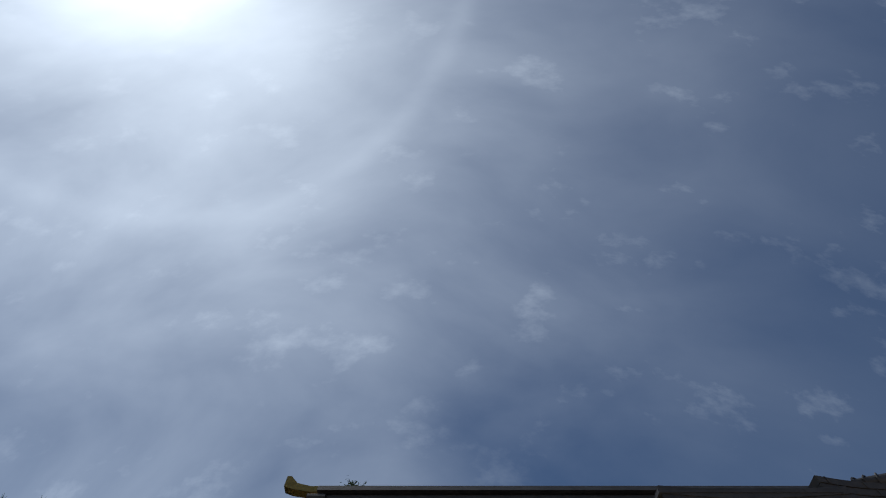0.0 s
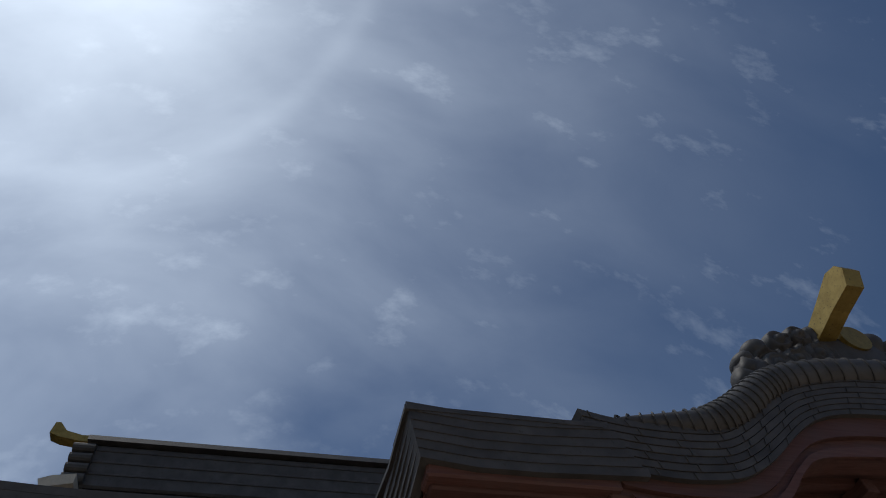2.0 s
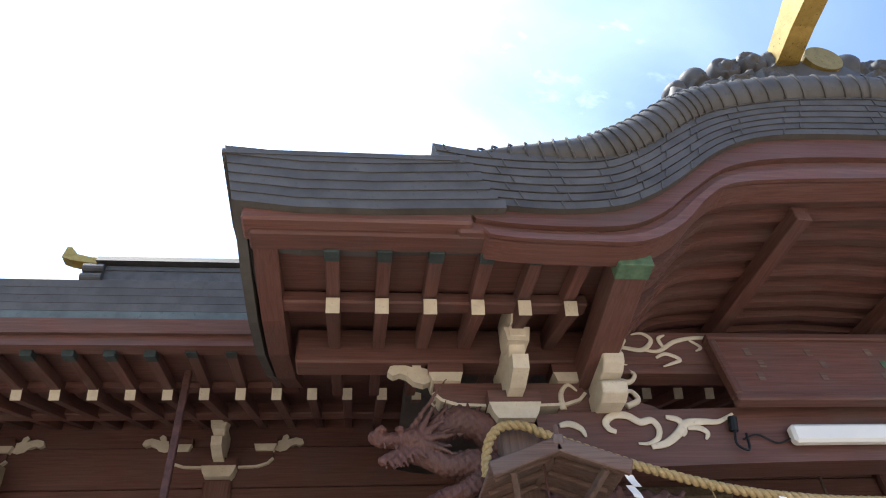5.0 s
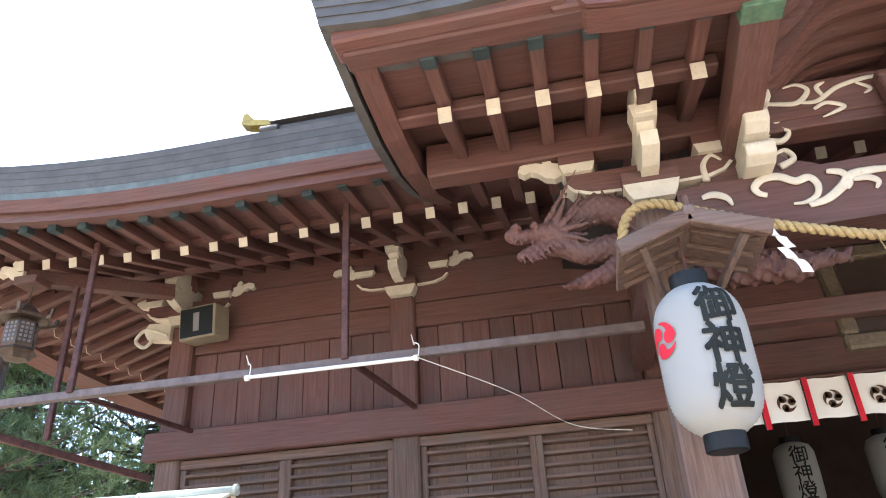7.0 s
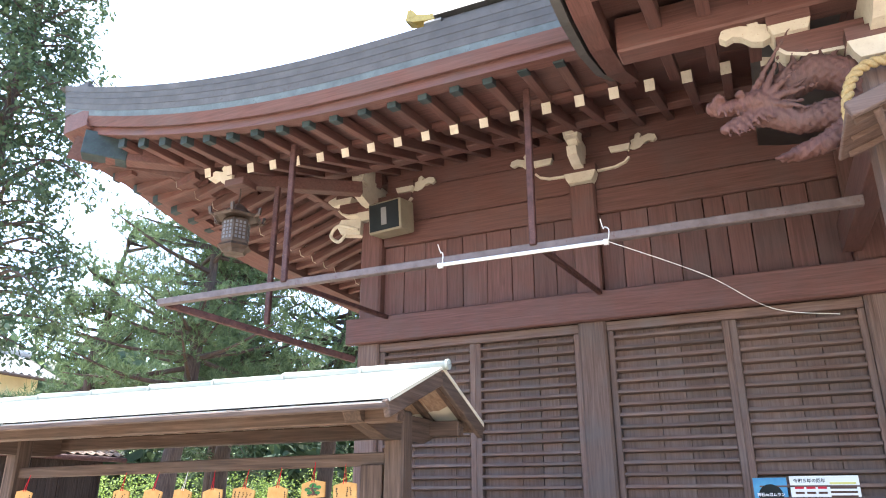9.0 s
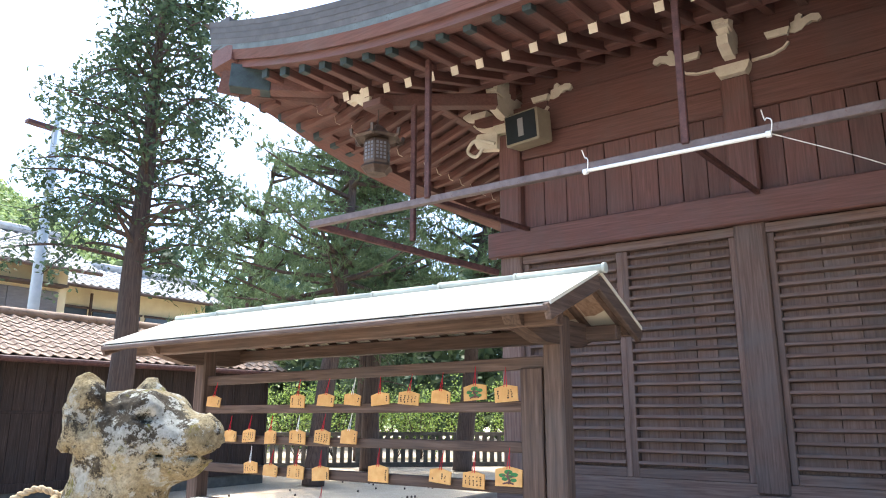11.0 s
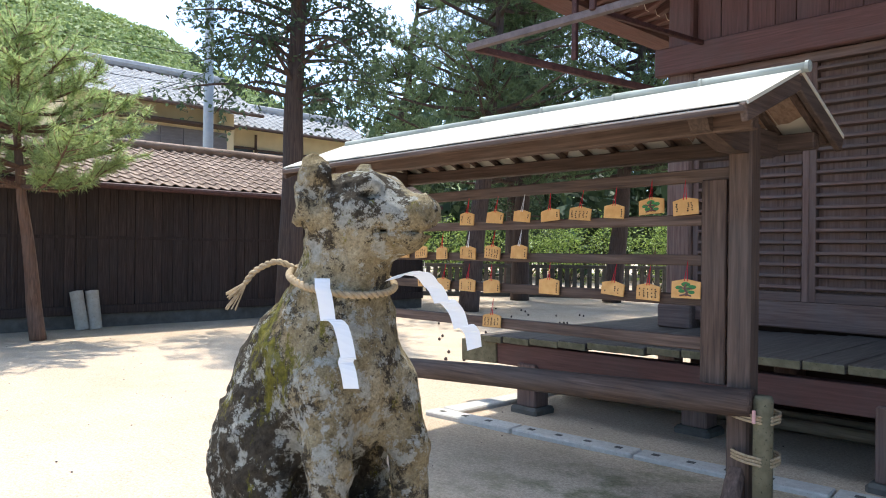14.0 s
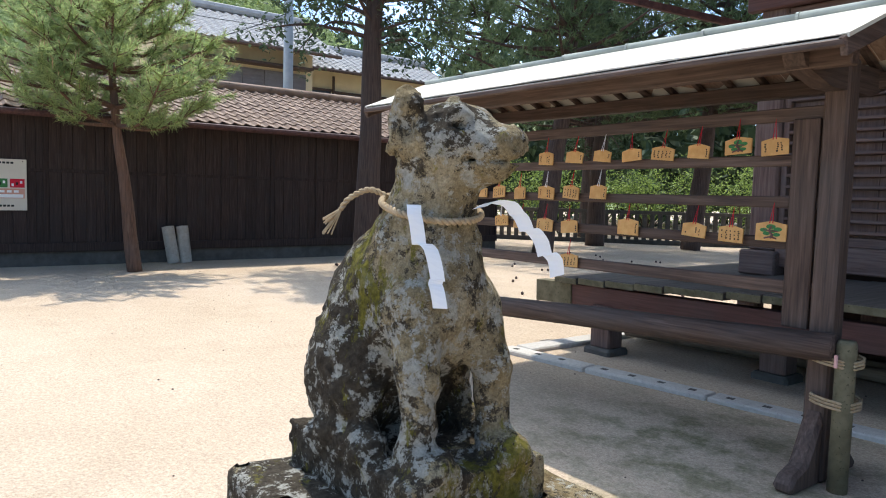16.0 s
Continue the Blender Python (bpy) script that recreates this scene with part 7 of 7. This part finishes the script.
for x, y0, y1, ex, ez, rx, rz in ((-22.0, 6.8, 11.9, -21.2, 5.74, -24.2, 7.25), (-23.9, 11.9, 18.4, -23.2, 5.66, -25.6, 6.75)):
    box("wall", x - 6, x, y0, y1, 0, ez + 0.05, plaster, house, "cream plastered wall", c=0.01)
    v, f = prism([(x, ez - 0.1), (rx, rz - 0.15), (2 * rx - x, ez - 0.1)], y1 - y0, lambda u, w, d: (u, y0 + d, w))
    mesh("gable_wall", v, f, plaster, house)
    v, f = prism([(ex, ez - 0.08), (rx, rz - 0.06), (2 * rx - ex, ez - 0.08), (2 * rx - ex, ez - 0.02), (rx, rz), (ex, ez - 0.02)], y1 - y0 + 1.2, lambda u, w, d: (u, y0 - 0.6 + d, w))
    mesh("roof_slab", v, f, rack_x, house, "dark eaves")
    tagged(raw_mesh("roof_tiles", *tiled_slope(y0 - 0.6, y1 + 0.6, rx, rz, ex + 0.05, ez + 0.0), tile_grey, house), kind="stuff")
    v, f = tube([(rx, y0 - 0.65, rz + 0.1), (rx, y1 + 0.65, rz + 0.1)], 0.16, 8)
    mesh("ridge_capping", v, f, tile_grey, house)
    v, f = tube([(ex + 0.08, y0 - 0.6, ez - 0.06), (ex + 0.08, y1 + 0.6, ez - 0.06)], 0.06, 8)
    mesh("gutter", v, f, rack_x, house)
box("window_canopy", -22.0, -21.5, 7.0, 11.7, 5.2, 5.28, rack_x, house, "dark window canopy")
for i in range(5):
    w_ = box("shutter", -22.0, -21.94, 7.95 + i * 0.74, 8.67 + i * 0.74, 3.85, 5.1, shutter_grey, house, "closed grey shutter")
    for j in range(12):
        box("shutter_ridge", -21.945, -21.93, 7.98 + i * 0.74, 8.64 + i * 0.74, 3.9 + j * 0.1, 3.93 + j * 0.1, shutter_grey, w_, c=0.002)
box("window", -22.0, -21.95, 7.05, 7.85, 4.1, 5.1, glass_dark, house)
box("window_frame", -21.97, -21.92, 7.0, 7.9, 4.04, 4.1, rack_x, house)
for y0, y1, z0, z1 in ((12.7, 13.6, 4.1, 4.95), (13.8, 15.6, 3.9, 4.9), (15.8, 17.6, 3.9, 4.9)):
    box("window", -23.9, -23.84, y0, y1, z0, z1, glass_dark, house)
    box("window_frame", -23.86, -23.8, y0 - 0.05, y1 + 0.05, z1, z1 + 0.08, rack_x, house)
v, f = tube([(-23.75, 13.65, 5.5), (-23.75, 13.65, 0)], 0.05, 8)
mesh("downpipe", v, f, rack_z, house)
# utility pole and its wires
up = empty("utility_pole", "pale concrete utility pole", "pole")
v, f = tube([(-18, 9.15, 0), (-18, 9.15, 4.5), (-18, 9.15, 9.5)], lambda t: 0.15 - 0.04 * t, 14)
mesh("pole_shaft", v, f, pole_metal, up, smooth=True)
box("cross_arm", -18.1, -17.9, 8.4, 9.9, 8.6, 8.7, iron_rust, up)
for nm, p, q, r_, sag in (("cable", (-17.9, 9.1, 6.0), (-14.5, 5.2, 4.1), 0.012, 0.1), ("cable", (-17.9, 9.1, 5.6), (-16.0, 2.0, 5.4), 0.008, 0.2), ("cable", (-18, 9.1, 6.4), (-20, -8.0, 7.4), 0.008, 0.3), ("cable", (-18, 9.2, 6.2), (-5.6, 15.0, 6.5), 0.007, 0.5), ("cable", (-18, 9.1, 5.9), (-21.2, 10.6, 5.5), 0.01, 0.2)):
    p, q = Vector(p), Vector(q)
    v, f = tube([p.lerp(q, i / 14) + Vector((0, 0, -sag * 4 * (i / 14) * (1 - i / 14))) for i in range(15)], r_, 6)
    mesh(nm, v, f, black_plastic, up)


# ---- trees ----
def branchwork(rg, base_, height, r0, lean=(0, 0), wav=0.1):
    pts = [Vector(base_)]
    n = 9
    for i in range(1, n + 1):
        t = i / n
        pts.append(Vector(base_) + Vector((lean[0] * t + wav * rg.uniform(-1, 1) * t, lean[1] * t + wav * rg.uniform(-1, 1) * t, height * t)))
    return smooth_path(pts, 4)


def along(path, t):
    k = min(len(path) - 2, int(t * (len(path) - 1)))
    return path[k].lerp(path[k + 1], t * (len(path) - 1) - k)


def cypress_tree(base_, height, r0, crown_r, z_low, seed, n_branch=170, sprays=46):
    """Straight trunk, drooping boughs hung with flat sprays."""
    rg = random.Random(seed)
    npr = np.random.RandomState(seed)
    tr = empty("cypress_tree", "tall dark green cypress with drooping sprays", "tree")
    path = branchwork(rg, base_, height, r0, (0.1, 0.15), 0.08)
    mesh("trunk", *tube(path, lambda t: r0 * (1.25 - t if t < 0.06 else 1.2 - 1.1 * t), 12), bark, tr, smooth=True)
    limbs, vs, fs = [], [], []
    for i in range(n_branch):
        t = z_low / height + (1 - z_low / height) * (i / n_branch) ** 0.85
        o = along(path, min(0.985, t))
        a = i * 2.4 + rg.uniform(-0.5, 0.5)
        full = crown_r * (0.35 + 0.75 * (1 - t)) if t > 0.35 else crown_r * rg.uniform(0.5, 0.95)
        ln = max(0.25, full * rg.uniform(0.55, 1.1))
        d = Vector((math.cos(a), math.sin(a), rg.uniform(0.05, 0.45)))
        p1, p2 = o + d * ln * 0.55, o + Vector((d.x, d.y, 0)) * ln + Vector((0, 0, ln * rg.uniform(-0.25, 0.2)))
        bp = smooth_path([o, p1, p2], 5)
        limbs.append(tube(bp, lambda q, ln=ln: max(0.006, 0.05 * ln / crown_r * (1 - q) + 0.006), 5, ends=False))
        for s in range(int(sprays * 0.4 * (0.4 + 0.6 * ln / crown_r))):
            q = 0.25 + 0.75 * rg.random() ** 0.7
            c = along(bp, q) + Vector(npr.normal(0, 0.13, 3).tolist())
            for _ in range(16):
                cc = c + Vector((npr.normal(0, 0.075), npr.normal(0, 0.075), npr.normal(-0.08, 0.12)))
                dr = Vector((rg.uniform(-1, 1), rg.uniform(-1, 1), rg.uniform(-1.2, 0.3))).normalized() * rg.uniform(0.06, 0.14)
                sd = Vector((rg.uniform(-1, 1), rg.uniform(-1, 1), rg.uniform(-0.6, 0.6))).normalized() * rg.uniform(0.018, 0.045)
                k = len(vs)
                vs += [cc, cc + dr * 0.5 + sd, cc + dr, cc + dr * 0.45 - sd]
                fs.append([k, k + 1, k + 2, k + 3])
    mesh("limb", *joined(limbs), bark, tr)
    tagged(raw_mesh("crown", vs, fs, cypress_leaf, tr), kind="stuff")
    return tr


def pine_tree(base_, height, r0, crown, seed, leaf, lean=(0, 0), tufts=1500, needle=0.11, clusters=60, wood_mat=None, label=""):
    """Leaning trunk, crooked limbs ending in pads of needle tufts. crown: (z low, radius)."""
    rg = random.Random(seed)
    npr = np.random.RandomState(seed)
    tr = empty("pine_tree", label or "old pine with loose pads of needles", "tree")
    path = branchwork(rg, base_, height, r0, lean, 0.12)
    mesh("trunk", *tube(path, lambda t: r0 * (1.1 - 0.95 * t), 10), wood_mat or bark, tr, smooth=True)
    limbs, vs, fs = [], [], []
    per = max(6, tufts // clusters)
    for i in range(clusters):
        t = crown[0] / height + (0.99 - crown[0] / height) * rg.random() ** 0.9
        o = along(path, t)
        a = i * 2.4 + rg.uniform(-0.4, 0.4)
        ln = crown[1] * (1.05 - 0.75 * max(0, t - 0.35)) * rg.uniform(0.35, 1.0)
        e = o + Vector((math.cos(a) * ln, math.sin(a) * ln, ln * rg.uniform(-0.05, 0.4)))
        mid = o.lerp(e, 0.5) + Vector((rg.uniform(-0.1, 0.1), rg.uniform(-0.1, 0.1), -0.06 * ln))
        bp = smooth_path([o, mid, e], 4)
        limbs.append(tube(bp, lambda q, ln=ln: 0.006 + r0 * 0.28 * (1 - q), 5, ends=False))
        for s in range(per):
            c = along(bp, 0.35 + 0.65 * rg.random()) + Vector((npr.normal(0, 0.17 * crown[1] * 0.5), npr.normal(0, 0.17 * crown[1] * 0.5), npr.normal(0.05, 0.09 * crown[1] * 0.5)))
            ax = Vector((rg.uniform(-0.7, 0.7), rg.uniform(-0.7, 0.7), 1)).normalized()
            for _ in range(13):
                d = (ax * rg.uniform(0.2, 1.0) + Vector(npr.normal(0, 0.5, 3).tolist())).normalized() * needle * rg.uniform(0.7, 1.15)
                sd = d.cross(Vector((rg.uniform(-1, 1), rg.uniform(-1, 1), rg.uniform(-1, 1)))).normalized() * needle * 0.05
                b0 = c + ax * rg.uniform(-0.05, 0.05)
                k = len(vs)
                vs += [b0 - sd, b0 + sd, b0 + d]
                fs.append([k, k + 1, k + 2])
    mesh("limb", *joined(limbs), wood_mat or bark, tr)
    tagged(raw_mesh("crown", vs, fs, leaf, tr), kind="stuff")
    return tr


def young_pine(base_, height, r0, z_low, radius, seed):
    """Whorls of upswept boughs, each twig ending in a burst of long needles round a pale candle."""
    rg = random.Random(seed)
    npr = np.random.RandomState(seed)
    tr = empty("pine_tree", "young green pine with reddish trunk by the store", "tree")
    path = branchwork(rg, base_, height, r0, (-0.3, -0.42), 0.07)
    mesh("trunk", *tube(path, lambda t: r0 * (1.15 - t), 10), pine_bark, tr, smooth=True)
    limbs, candles, vs, fs = [], [], [], []

    def burst(tip, ax, ln):
        for _ in range(58):
            b0 = tip - ax * rg.uniform(0, 0.16)
            d = (ax * rg.uniform(0.1, 0.9) + Vector(npr.normal(0, 0.55, 3).tolist())).normalized() * ln * rg.uniform(0.7, 1.15)
            sd = d.cross(Vector((rg.uniform(-1, 1), rg.uniform(-1, 1), rg.uniform(-1, 1)))).normalized() * 0.006
            k = len(vs)
            vs.extend([b0 - sd, b0 + sd, b0 + d])
            fs.append([k, k + 1, k + 2])
        candles.append(tube([tip - ax * 0.06, tip + (ax + Vector((0, 0, 0.8))).normalized() * rg.uniform(0.04, 0.13)], 0.006, 4))

    whorls = 9
    for w in range(whorls):
        t = z_low / height + (0.97 - z_low / height) * w / (whorls - 1)
        o = along(path, t)
        reach = radius * (1.0 - 0.66 * (w / (whorls - 1)) ** 1.3)
        for j in range(7 if w < 6 else 5):
            a = 6.2832 * j / 7 + w * 0.9 + rg.uniform(-0.35, 0.35)
            ln = reach * rg.uniform(0.6, 1.12)
            d = Vector((math.cos(a), math.sin(a), 0))
            bp = smooth_path([o, o + d * ln * 0.5 + Vector((0, 0, ln * rg.uniform(-0.02, 0.14))), o + d * ln + Vector((0, 0, ln * rg.uniform(0.08, 0.42)))], 5)
            limbs.append(tube(bp, lambda q: 0.008 + r0 * 0.3 * (1 - q), 5, ends=False))
            burst(bp[-1], (bp[-1] - bp[-3]).normalized(), 0.15)
            for s in range(max(4, int(ln * 14))):
                q = 0.3 + 0.7 * rg.random()
                c = along(bp, q)
                side_ = Vector((-d.y, d.x, 0)) * rg.choice((-1, 1)) * rg.uniform(0.3, 1.0)
                ax = (d * rg.uniform(0.3, 0.9) + side_ + Vector((0, 0, rg.uniform(0.1, 0.9)))).normalized()
                tip = c + ax * rg.uniform(0.15, 0.42)
                limbs.append(tube([c, tip], 0.007, 4, ends=False))
                burst(tip, ax, 0.14)
                if rg.random() < 0.4:
                    burst(c.lerp(tip, 0.5), ax, 0.12)
    burst(path[-1], Vector((0, 0, 1)), 0.15)
    mesh("limb", *joined(limbs), pine_bark, tr)
    tagged(mesh("candle", *joined(candles), old_straw, tr), "pale upright shoots", kind="stuff")
    tagged(raw_mesh("crown", vs, fs, pine_leaf, tr), kind="stuff")


cypress_tree((-10.4, 7.1, 0), 10.9, 0.19, 2.5, 3.7, 31, 150, 40)
young_pine((-11.0, 3.46, 0), 4.4, 0.095, 2.15, 1.9, 41)
pine_tree((-10.9, 11.9, 0), 9.5, 0.22, (3.2, 3.2), 42, dark_pine_leaf, (0.2, 1.2), 3600, 0.2, 90)
pine_tree((-12.6, 15.6, 0), 9.0, 0.24, (3.0, 3.4), 43, dark_pine_leaf, (0.4, -0.3), 3400, 0.22, 90)
pine_tree((-10.6, 17.0, 0), 10.0, 0.24, (3.2, 3.5), 44, dark_pine_leaf, (0.5, 1.0), 3200, 0.22, 90)
pine_tree((-7.6, 17.5, 0), 10.0, 0.2, (2.6, 3.2), 45, dark_pine_leaf, (0.2, 0.3), 3000, 0.22, 80)
pine_tree((-14.6, 12.6, 0), 8.5, 0.2, (2.5, 2.3), 46, dark_pine_leaf, (0.1, 0.8), 1700, 0.22, 50)
cypress_tree((-15.5, 18.5, 0), 11.0, 0.2, 2.6, 2.4, 47, 130, 36)
cypress_tree((-6.0, 20.5, 0), 11.0, 0.2, 2.6, 2.0, 48, 120, 36)
cypress_tree((-4.02, 16.8, 0), 14.4, 0.2, 0.7, 8.0, 49, 60, 30)


def shrub(at, r, h, seed, n=1500):
    rg = random.Random(seed)
    vs, fs = [], []
    lobes = [(at[0] + rg.uniform(-r, r) * 0.7, at[1] + rg.uniform(-r, r) * 0.7, h * rg.uniform(0.45, 0.75), r * rg.uniform(0.35, 0.6)) for _ in range(9)]
    for i in range(n):
        lx, ly, lz, lr = lobes[i % 9]
        d = Vector((rg.gauss(0, 1), rg.gauss(0, 1), rg.gauss(0, 1))).normalized() * lr * rg.uniform(0.75, 1.08)
        c = Vector((lx, ly, lz)) + Vector((d.x, d.y, d.z * h / r * 0.8))
        c.z = max(0.06, c.z)
        a = Vector((rg.uniform(-1, 1), rg.uniform(-1, 1), rg.uniform(-0.6, 1))).normalized() * rg.uniform(0.05, 0.1)
        b2 = a.cross(Vector((rg.uniform(-1, 1), rg.uniform(-1, 1), 1))).normalized() * rg.uniform(0.025, 0.045)
        k = len(vs)
        vs += [c, c + a * 0.5 + b2, c + a, c + a * 0.5 - b2]
        fs.append([k, k + 1, k + 2, k + 3])
    tw = [tube([(at[0], at[1], -0.02), (lx, ly, lz * 0.9)], 0.015, 5) for lx, ly, lz, lr in lobes]
    s = empty("shrub", "bright green leafy shrub in the sun", "shrub", "shrubs along the fence")
    mesh("stem", *joined(tw), bark, s)
    tagged(raw_mesh("foliage", vs, fs, shrub_leaf, s), kind="stuff")


rs = random.Random(77)
for i in range(13):
    t = i / 12
    shrub((-19.2 + 9.6 * t + rs.uniform(-0.4, 0.4), 16.4 + 9.0 * t + rs.uniform(-0.4, 0.4), 0), rs.uniform(0.9, 1.25), rs.uniform(1.9, 2.6), 100 + i)
# stone fence posts and rail behind the shrubs' feet
sf_ = empty("stone_fence", "low fence of dark stone posts and rail", "fence")
fa, fb = Vector((-17.0, 13.6, 0)), Vector((-7.2, 22.6, 0))
fd = (fb - fa).normalized()
fm = Matrix((fd, Vector((-fd.y, fd.x, 0)), Vector((0, 0, 1)))).transposed().to_4x4()
fme = bpy.data.meshes.new("fence_post")
pv, pf = cbox(-0.06, 0.06, -0.06, 0.06, 0, 0.85, 0.012)
fme.from_pydata(pv, [], pf)
fme.materials.append(dark_stone)
for i in range(62):
    o = new("fence_post", fme)
    o.parent = sf_
    o.matrix_basis = Matrix.Translation(fa + fd * (i * 0.215)) @ fm
box("fence_rail", 0, 13.3, -0.05, 0.05, 0.85, 0.95, dark_stone, sf_, m=Matrix.Translation(fa) @ fm)
box("fence_base", 0, 13.3, -0.12, 0.12, -0.02, 0.12, dark_stone, sf_, m=Matrix.Translation(fa) @ fm)
# fallen cones on the sand
cn = []
for i in range(60):
    cx, cy = rs.uniform(-11.0, -4.5), rs.uniform(6.5, 13.0)
    cn.append(lathe([(0.0, 0), (0.022, 0.012), (0.018, 0.035), (0.0, 0.05)], 6, (cx, cy, 0.0)))
for i in range(160):
    cx, cy = rs.uniform(-11.5, 1.0), rs.uniform(1.0, 7.0)
    s = rs.uniform(0.003, 0.008)
    cn.append(lathe([(0.0, -0.002), (s, 0.0), (s * 0.8, s * 0.7), (0.0, s)], 5, (cx, cy, 0.0)))
tagged(mesh("ground_litter", *joined(cn), bark), "fallen cones and pebbles on the sand", "litter", kind="stuff")

# ---- wooded hill ----
PROFILE = [(20, 3.5), (35, 5.0), (50, 8.0), (59, 11.0), (64.5, 13.5), (68.5, 15.8), (73.7, 17.0), (78, 18.0), (85, 18.6), (95, 17.5), (110, 12.0), (130, 7.0), (150, 4.0)]


def hill_el(a):
    return float(np.interp(a, [p[0] for p in PROFILE], [p[1] for p in PROFILE]))


hv, hf, na, nr_ = [], [], 90, 14
for i in range(na + 1):
    a = 20 + 130 * i / na
    for j in range(nr_ + 1):
        t = j / nr_
        R = 75 + 125 * t
        z = 200 * math.tan(radians(hill_el(a))) * (t ** 1.25) - 0.5
        hv.append((-R * math.sin(radians(a)), R * math.cos(radians(a)), z + (2.0 * noise.noise((a * 0.3, t * 6, 0)) if 0 < j < nr_ else 0)))
hf = [[i * (nr_ + 1) + j, (i + 1) * (nr_ + 1) + j, (i + 1) * (nr_ + 1) + j + 1, i * (nr_ + 1) + j + 1] for i in range(na) for j in range(nr_)]
tagged(raw_mesh("wooded_hill", hv, hf, hill_leaf, None, True), "green wooded hill behind the houses", "hill", kind="structure")
rh = np.random.RandomState(5)
N, CL = 17000, 11
aa = rh.uniform(50, 98, N)
tt = rh.uniform(0.12, 1.0, N) ** 0.8
RR = 75 + 125 * tt
hz = 200 * np.tan(np.radians(np.interp(aa, [p[0] for p in PROFILE], [p[1] for p in PROFILE]))) * tt ** 1.25
cen = np.stack([-RR * np.sin(np.radians(aa)), RR * np.cos(np.radians(aa)), hz], 1)
size = rh.uniform(0.9, 2.0, N)
cen = np.repeat(cen, CL, 0)
size = np.repeat(size, CL)
way = rh.normal(0, 1, (N * CL, 3))
way /= np.linalg.norm(way, axis=1)[:, None]
way[:, 2] = np.abs(way[:, 2]) * 0.9
cen = cen + way * size[:, None] * 0.9
u_ = rh.normal(0, 1, (N * CL, 3))
u_ -= way * (u_ * way).sum(1)[:, None]
u_ /= np.linalg.norm(u_, axis=1)[:, None]
w_ = np.cross(way, u_)
e_ = (size * rh.uniform(0.2, 0.34, N * CL))[:, None]
lv = np.stack([cen - u_ * e_, cen + w_ * e_ * 0.8 + way * 0.2, cen + u_ * e_, cen - w_ * e_ * 0.8 - way * 0.2], 1).reshape(-1, 3)
tagged(raw_mesh("hill_trees", lv, np.arange(len(lv)).reshape(-1, 4), hill_leaf), "dense tree crowns covering the hill", "trees", kind="stuff")
# far woods beyond the fence
N, CL = 420, 40
aa = rh.uniform(14, 58, N)
RR = rh.uniform(32, 46, N)
top_ = rh.uniform(1.0, 8.0, N)
cen = np.stack([-RR * np.sin(np.radians(aa)), RR * np.cos(np.radians(aa)), top_], 1)
cen = np.repeat(cen, CL, 0) + rh.normal(0, 0.8, (N * CL, 3))
u_ = rh.normal(0, 0.22, (N * CL, 3))
w_ = rh.normal(0, 0.16, (N * CL, 3))
lv = np.stack([cen - u_, cen + w_, cen + u_, cen - w_], 1).reshape(-1, 3)
tagged(raw_mesh("far_woods", lv, np.arange(len(lv)).reshape(-1, 4), cypress_leaf), "dense dark woods beyond the fence", "trees", kind="stuff")
